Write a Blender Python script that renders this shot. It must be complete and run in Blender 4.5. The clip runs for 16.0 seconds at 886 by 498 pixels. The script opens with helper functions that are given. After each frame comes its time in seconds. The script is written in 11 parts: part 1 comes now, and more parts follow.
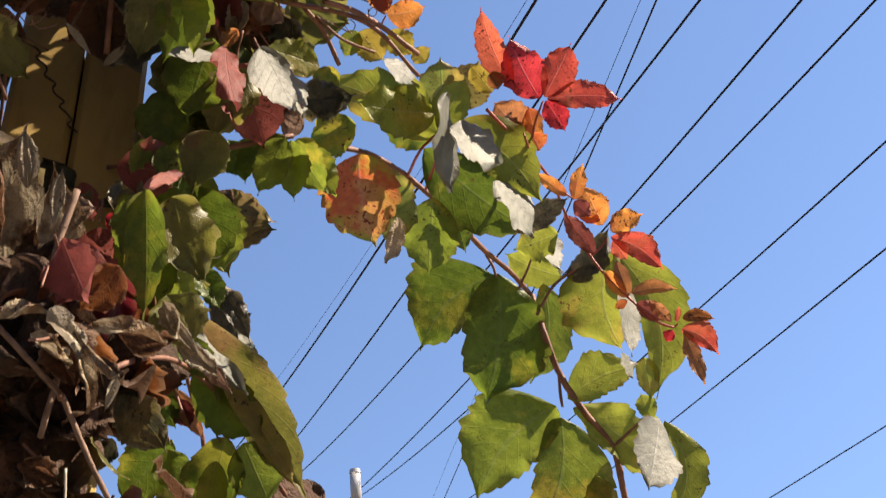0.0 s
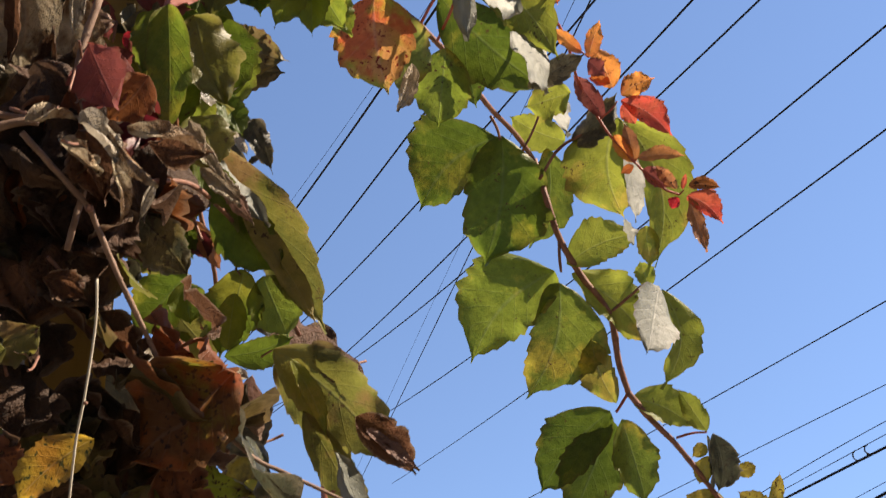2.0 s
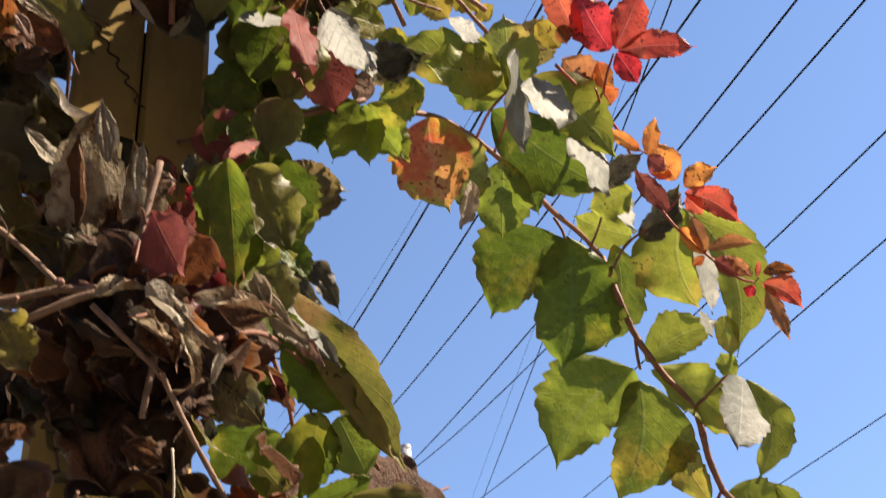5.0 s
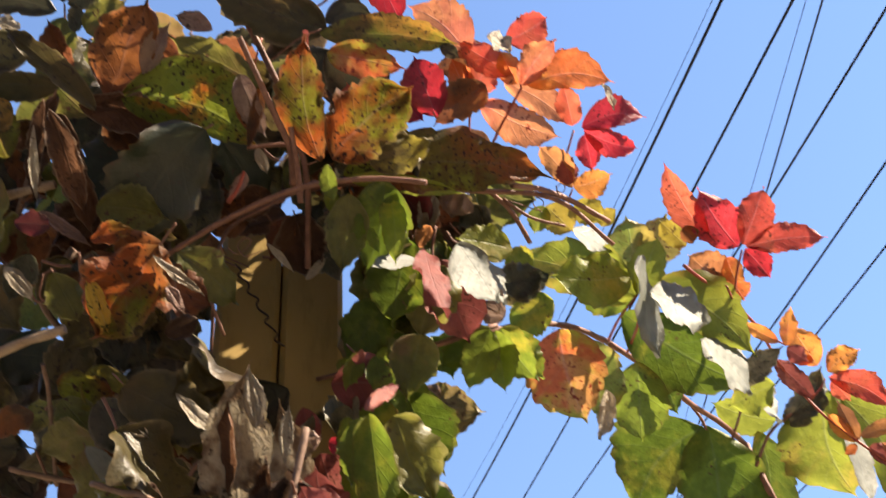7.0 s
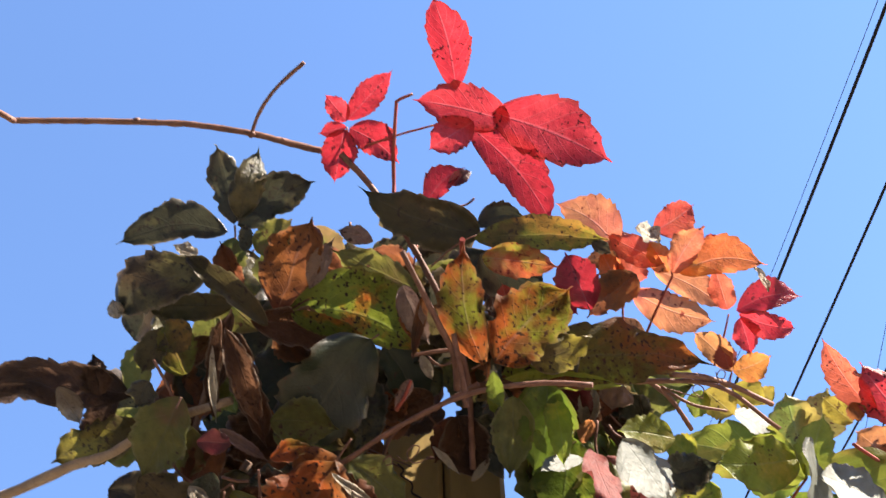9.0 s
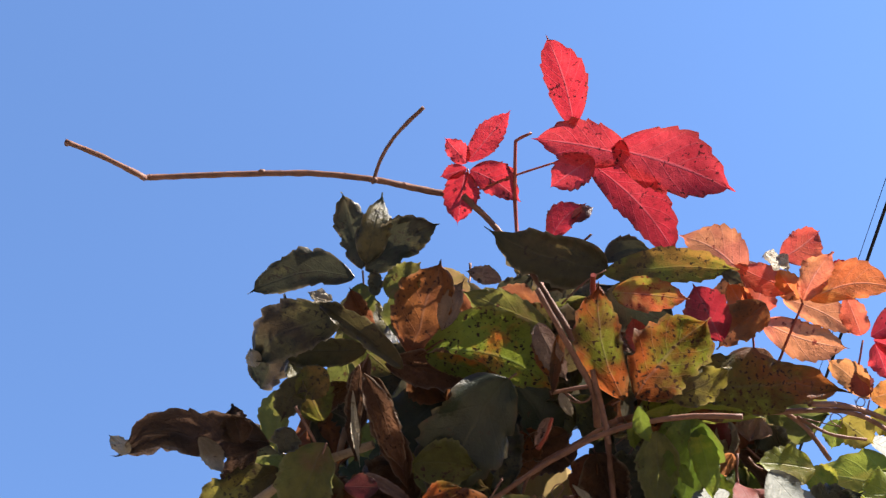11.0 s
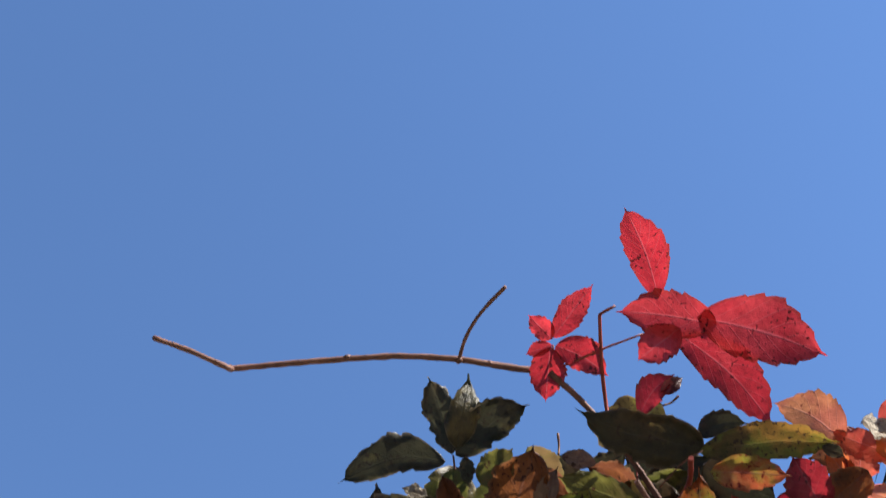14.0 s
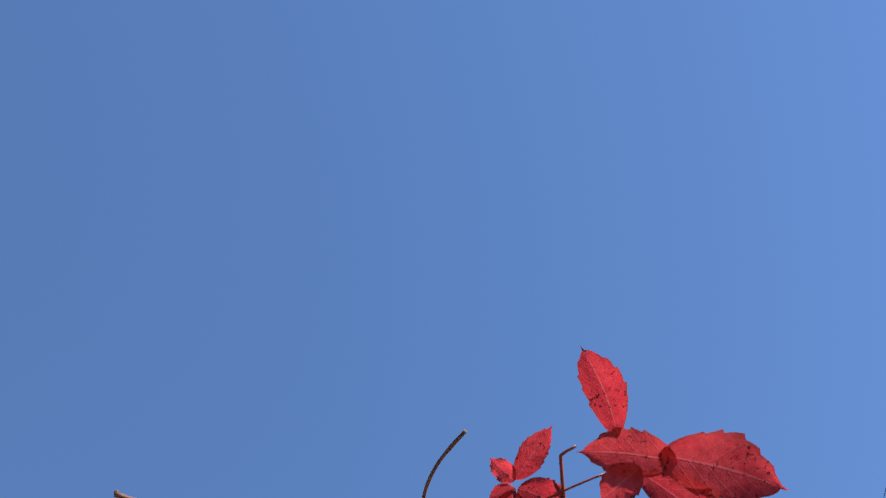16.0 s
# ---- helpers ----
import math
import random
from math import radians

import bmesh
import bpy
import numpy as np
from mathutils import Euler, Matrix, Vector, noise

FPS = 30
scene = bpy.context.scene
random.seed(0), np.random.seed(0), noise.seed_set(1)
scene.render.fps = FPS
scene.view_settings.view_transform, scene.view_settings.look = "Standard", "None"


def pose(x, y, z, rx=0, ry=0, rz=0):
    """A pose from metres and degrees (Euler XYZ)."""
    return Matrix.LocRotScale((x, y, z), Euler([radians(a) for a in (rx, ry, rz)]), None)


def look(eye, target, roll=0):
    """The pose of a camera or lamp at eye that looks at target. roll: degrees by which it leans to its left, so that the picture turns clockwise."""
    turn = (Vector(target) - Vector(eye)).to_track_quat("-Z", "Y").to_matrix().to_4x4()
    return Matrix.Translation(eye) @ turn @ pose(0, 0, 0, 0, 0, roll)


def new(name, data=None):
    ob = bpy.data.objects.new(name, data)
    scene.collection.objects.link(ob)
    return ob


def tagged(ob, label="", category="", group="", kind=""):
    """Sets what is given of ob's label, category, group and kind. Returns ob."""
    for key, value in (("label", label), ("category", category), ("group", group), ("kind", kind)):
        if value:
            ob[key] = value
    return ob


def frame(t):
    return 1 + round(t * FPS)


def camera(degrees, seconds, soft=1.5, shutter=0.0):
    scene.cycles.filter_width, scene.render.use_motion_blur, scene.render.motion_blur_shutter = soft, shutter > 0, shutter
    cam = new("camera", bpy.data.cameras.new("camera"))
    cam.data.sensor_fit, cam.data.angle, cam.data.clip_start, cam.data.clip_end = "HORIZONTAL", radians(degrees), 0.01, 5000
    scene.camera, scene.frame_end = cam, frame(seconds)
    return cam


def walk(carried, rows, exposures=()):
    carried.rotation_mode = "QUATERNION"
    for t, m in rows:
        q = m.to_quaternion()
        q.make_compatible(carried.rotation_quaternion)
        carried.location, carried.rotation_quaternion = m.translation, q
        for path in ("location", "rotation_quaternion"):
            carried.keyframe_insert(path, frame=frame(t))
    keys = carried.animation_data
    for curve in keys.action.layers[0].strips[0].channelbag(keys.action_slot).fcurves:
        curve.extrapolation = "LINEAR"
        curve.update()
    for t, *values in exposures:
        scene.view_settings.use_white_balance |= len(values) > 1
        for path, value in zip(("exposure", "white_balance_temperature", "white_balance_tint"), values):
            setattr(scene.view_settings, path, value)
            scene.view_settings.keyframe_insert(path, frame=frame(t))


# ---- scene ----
cam = camera(45.94, 16.0, soft=1.3, shutter=0.5)
PATH = [
    (0.0, pose(0.0011, -0.0331, 1.6599, 115.589, 5.254, -4.427)),
    (0.5, pose(-0.0034, -0.0309, 1.6536, 114.072, 4.931, -5.271)),
    (1.0, pose(-0.0074, -0.0269, 1.6506, 112.395, 4.434, -6.327)),
    (1.5, pose(-0.0171, -0.0180, 1.6497, 110.887, 3.929, -6.956)),
    (2.0, pose(-0.0272, -0.0071, 1.6440, 109.367, 4.032, -6.820)),
    (2.5, pose(-0.0289, -0.0000, 1.6421, 108.109, 4.408, -6.380)),
    (3.0, pose(-0.0233, 0.0048, 1.6426, 107.099, 4.527, -5.971)),
    (5.5, pose(-0.0237, -0.0164, 1.6768, 116.906, 7.057, -0.013)),
    (6.0, pose(-0.0225, -0.0225, 1.6888, 118.826, 6.910, 1.369)),
    (6.5, pose(-0.0223, -0.0274, 1.6967, 120.804, 7.088, 3.365)),
    (7.0, pose(-0.0256, -0.0336, 1.7058, 123.313, 6.730, 6.063)),
    (7.5, pose(-0.0316, -0.0401, 1.7117, 125.742, 6.329, 7.931)),
    (8.0, pose(-0.0404, -0.0492, 1.7182, 127.855, 5.791, 9.756)),
    (8.5, pose(-0.0397, -0.0561, 1.7247, 130.138, 5.545, 11.562)),
    (9.0, pose(-0.0428, -0.0613, 1.7258, 132.121, 5.055, 12.916)),
    (9.5, pose(-0.0524, -0.0675, 1.7269, 133.354, 4.963, 14.277)),
    (10.0, pose(-0.0627, -0.0683, 1.7261, 133.770, 4.179, 15.388)),
    (12.5, pose(-0.0960, -0.0885, 1.7367, 135.843, 5.099, 18.879)),
    (13.0, pose(-0.0955, -0.0967, 1.7482, 135.969, 4.512, 19.462)),
    (13.5, pose(-0.0910, -0.1084, 1.7619, 137.187, 4.658, 20.202)),
    (14.0, pose(-0.0836, -0.1230, 1.7750, 138.965, 4.591, 20.829)),
    (14.5, pose(-0.0757, -0.1329, 1.7847, 139.948, 5.140, 21.584)),
    (15.0, pose(-0.0636, -0.1414, 1.7909, 140.591, 5.689, 22.160)),
    (15.5, pose(-0.0528, -0.1501, 1.7986, 141.214, 6.024, 22.046)),
    (16.0, pose(-0.0425, -0.1581, 1.8072, 141.822, 6.186, 22.123)),
]
walk(cam, PATH, exposures=[(0.0, 1.42, 7700, 15), (1.5, 1.26, 7700, 15), (3.0, 1.29, 7700, 15), (5.5, 1.56, 7700, 14), (7.0, 1.93, 7700, 13), (8.0, 2.10, 7200, 13), (10.0, 1.85, 6700, 12), (12.5, 1.53, 6400, 11), (14.0, 1.15, 6300, 10), (16.0, 0.97, 6300, 10)])

# ---------------------------------------------------------------- light
SUN_DIR = Vector((0.72, -0.05, 0.69)).normalized()
world = bpy.data.worlds.new("sky")
scene.world = world
world.use_nodes = True
wn = world.node_tree.nodes
sky = wn.new("ShaderNodeTexSky")
sky.sky_type = "NISHITA"
sky.sun_disc = False
sky.sun_elevation = math.asin(SUN_DIR.z)
sky.sun_rotation = math.atan2(SUN_DIR.x, SUN_DIR.y)
sky.air_density = 0.9
sky.dust_density = 0.0
sky.ozone_density = 6.5
wn["Background"].inputs["Strength"].default_value = 0.115
# an even, lightly hazed sky: the horizon takes on the tone of the air above it
way = wn.new("ShaderNodeTexCoord")
lift = wn.new("ShaderNodeVectorMath")
lift.inputs[1].default_value = (0.0, 0.0, 0.35)
unit = wn.new("ShaderNodeVectorMath")
unit.operation = "NORMALIZE"
world.node_tree.links.new(way.outputs["Generated"], lift.inputs[0])
world.node_tree.links.new(lift.outputs[0], unit.inputs[0])
world.node_tree.links.new(unit.outputs[0], sky.inputs["Vector"])
world.node_tree.links.new(sky.outputs[0], wn["Background"].inputs["Color"])
sun = new("sun", bpy.data.lights.new("sun", "SUN"))
sun.data.energy = 4.9
sun.data.angle = radians(0.53)
sun.data.color = (1.0, 0.93, 0.82)
sun.matrix_world = look(SUN_DIR * 50, (0, 0, 0))


# ---------------------------------------------------------------- materials
def node_material(name):
    m = bpy.data.materials.new(name)
    m.use_nodes = True
    nt = m.node_tree
    for n in list(nt.nodes):
        nt.nodes.remove(n)
    out = nt.nodes.new("ShaderNodeOutputMaterial")
    return m, nt, out


def math_node(nt, op, a, b=None, c=None):
    n = nt.nodes.new("ShaderNodeMath")
    n.operation = op
    for i, x in enumerate((a, b, c)):
        if x is None:
            continue
        if isinstance(x, (int, float)):
            n.inputs[i].default_value = x
        else:
            nt.links.new(x, n.inputs[i])
    return n.outputs[0]


def mix_colour(nt, fac, a, b):
    n = nt.nodes.new("ShaderNodeMix")
    n.data_type = "RGBA"
    for sock, x in ((n.inputs[0], fac), (n.inputs[6], a), (n.inputs[7], b)):
        if isinstance(x, (int, float)):
            sock.default_value = x
        elif isinstance(x, tuple):
            sock.default_value = (*x, 1)
        else:
            nt.links.new(x, sock)
    return n.outputs[2]


def noise_node(nt, vec, scale, detail=4.0, rough=0.55):
    n = nt.nodes.new("ShaderNodeTexNoise")
    n.inputs["Scale"].default_value = scale
    n.inputs["Detail"].default_value = detail
    n.inputs["Roughness"].default_value = rough
    nt.links.new(vec, n.inputs["Vector"])
    return n.outputs["Fac"]


def ramp(nt, x, lo, hi):
    n = nt.nodes.new("ShaderNodeMapRange")
    n.inputs[1].default_value, n.inputs[2].default_value = lo, hi
    nt.links.new(x, n.inputs[0])
    return n.outputs[0]


def leaf_material(name, ca, cb, spots=0.3, spot=(0.05, 0.02, 0.012), through_fac=0.45, boost=1.7, rough=0.42, patch=22.0, dry=0.0, sheen=0.5, cc=None, cover=0.5, rim=(0.09, 0.045, 0.02)):
    """A leaf blade: two patchy colours, veins, dark specks, and light that comes through it."""
    m, nt, out = node_material(name)
    tc = nt.nodes.new("ShaderNodeTexCoord")
    info = nt.nodes.new("ShaderNodeObjectInfo")
    shift = nt.nodes.new("ShaderNodeVectorMath")
    shift.operation = "MULTIPLY_ADD"
    nt.links.new(info.outputs["Random"], shift.inputs[0])
    shift.inputs[1].default_value = (7.3, 3.1, 5.7)
    nt.links.new(tc.outputs["Object"], shift.inputs[2])
    vec = shift.outputs[0]
    big = noise_node(nt, vec, patch, 3)
    fine = noise_node(nt, vec, 160, 5, 0.65)
    grain = noise_node(nt, vec, 900, 2)
    col = mix_colour(nt, ramp(nt, math_node(nt, "MULTIPLY_ADD", fine, 0.16, big), 0.52, 0.64), ca, cb)
    if cc:
        third = nt.nodes.new("ShaderNodeVectorMath")
        third.inputs[1].default_value = (3.7, 9.1, 1.3)
        nt.links.new(vec, third.inputs[0])
        zone = math_node(nt, "MULTIPLY_ADD", fine, 0.22, noise_node(nt, third.outputs[0], 16, 3, 0.6))
        col = mix_colour(nt, ramp(nt, zone, 0.70 - 0.2 * cover, 0.80 - 0.2 * cover), col, cc)
    val = nt.nodes.new("ShaderNodeHueSaturation")
    nt.links.new(col, val.inputs["Color"])
    bright = math_node(nt, "MULTIPLY_ADD", info.outputs["Random"], 0.35, 0.37)
    nt.links.new(math_node(nt, "MULTIPLY_ADD", fine, 0.9, bright), val.inputs["Value"])
    col = val.outputs[0]
    uv = nt.nodes.new("ShaderNodeSeparateXYZ")
    nt.links.new(tc.outputs["UV"], uv.inputs[0])
    across = math_node(nt, "ABSOLUTE", math_node(nt, "MULTIPLY_ADD", uv.outputs[0], 2.0, -1.0))
    wob = math_node(nt, "MULTIPLY_ADD", fine, 0.12, -0.06)
    lateral = math_node(nt, "FRACT", math_node(nt, "ADD", math_node(nt, "SUBTRACT", math_node(nt, "MULTIPLY", uv.outputs[1], 7.0), math_node(nt, "MULTIPLY", across, 2.0)), wob))
    lateral = math_node(nt, "ABSOLUTE", math_node(nt, "SUBTRACT", lateral, 0.5))
    side = ramp(nt, lateral, 0.07, 0.0)
    mid = ramp(nt, across, 0.06, 0.015)
    vein = math_node(nt, "MAXIMUM", math_node(nt, "MULTIPLY", side, 0.55), mid)
    col = mix_colour(nt, math_node(nt, "MULTIPLY", vein, 0.13), col, tuple(min(1.0, 0.35 * c + 0.65 * max(ca) * 1.15 + 0.02) for c in ca))
    if spots > 0:
        keep = ramp(nt, noise_node(nt, vec, 45, 2), 0.60 - 0.30 * spots, 0.72 - 0.30 * spots)
        dots = ramp(nt, noise_node(nt, vec, 380, 2.5, 0.5), 0.59, 0.64)
        col = mix_colour(nt, math_node(nt, "MULTIPLY", dots, keep), col, spot)
    blot = ramp(nt, noise_node(nt, vec, 60, 4, 0.7), 0.56, 0.70)
    col = mix_colour(nt, math_node(nt, "MULTIPLY", blot, 0.35 + 0.35 * min(1.0, spots)), col, tuple(0.42 * c for c in cb))
    # browned margin
    edge = ramp(nt, math_node(nt, "MULTIPLY_ADD", fine, 0.3, across), 1.0, 1.22)
    col = mix_colour(nt, math_node(nt, "MULTIPLY", edge, 0.55), col, rim)
    bump = nt.nodes.new("ShaderNodeBump")
    bump.inputs["Strength"].default_value = 0.35 + 0.5 * dry
    bump.inputs["Distance"].default_value = 0.0026 + 0.003 * dry
    h = math_node(nt, "MULTIPLY_ADD", vein, -0.28, math_node(nt, "MULTIPLY_ADD", grain, 0.25, math_node(nt, "MULTIPLY", fine, 0.9 + dry)))
    nt.links.new(h, bump.inputs["Height"])
    face = nt.nodes.new("ShaderNodeBsdfPrincipled")
    nt.links.new(col, face.inputs["Base Color"])
    nt.links.new(math_node(nt, "MULTIPLY_ADD", fine, 0.22, rough - 0.11), face.inputs["Roughness"])
    face.inputs["Specular IOR Level"].default_value = sheen
    nt.links.new(bump.outputs[0], face.inputs["Normal"])
    lit = nt.nodes.new("ShaderNodeBsdfTranslucent")
    hs = nt.nodes.new("ShaderNodeHueSaturation")
    hs.inputs["Saturation"].default_value = 1.0
    hs.inputs["Value"].default_value = boost
    nt.links.new(col, hs.inputs["Color"])
    nt.links.new(hs.outputs[0], lit.inputs["Color"])
    nt.links.new(bump.outputs[0], lit.inputs["Normal"])
    mx = nt.nodes.new("ShaderNodeMixShader")
    mx.inputs[0].default_value = through_fac
    nt.links.new(face.outputs[0], mx.inputs[1])
    nt.links.new(lit.outputs[0], mx.inputs[2])
    nt.links.new(mx.outputs[0], out.inputs[0])
    return m


def rough_material(name, ca, cb, scale=30.0, rough=0.8, streak=(1, 1, 1), bump_mm=1.0, spec=0.3, metal=0.0):
    """Bark, wood, metal or earth: two colours in streaks, fine grain and relief."""
    m, nt, out = node_material(name)
    tc = nt.nodes.new("ShaderNodeTexCoord")
    mp = nt.nodes.new("ShaderNodeMapping")
    mp.inputs["Scale"].default_value = streak
    nt.links.new(tc.outputs["Object"], mp.inputs[0])
    vec = mp.outputs[0]
    big = noise_node(nt, vec, scale, 5, 0.6)
    fine = noise_node(nt, vec, scale * 9, 4, 0.7)
    col = mix_colour(nt, ramp(nt, big, 0.38, 0.66), ca, cb)
    col = mix_colour(nt, math_node(nt, "MULTIPLY", ramp(nt, fine, 0.5, 0.75), 0.45), col, tuple(0.35 * c for c in ca))
    b = nt.nodes.new("ShaderNodeBump")
    b.inputs["Distance"].default_value = bump_mm / 1000
    b.inputs["Strength"].default_value = 0.8
    nt.links.new(math_node(nt, "ADD", big, math_node(nt, "MULTIPLY", fine, 0.6)), b.inputs["Height"])
    p = nt.nodes.new("ShaderNodeBsdfPrincipled")
    nt.links.new(col, p.inputs["Base Color"])
    nt.links.new(math_node(nt, "MULTIPLY_ADD", fine, 0.3, rough - 0.15), p.inputs["Roughness"])
    p.inputs["Specular IOR Level"].default_value = spec
    p.inputs["Metallic"].default_value = metal
    nt.links.new(b.outputs[0], p.inputs["Normal"])
    nt.links.new(p.outputs[0], out.inputs[0])
    return m


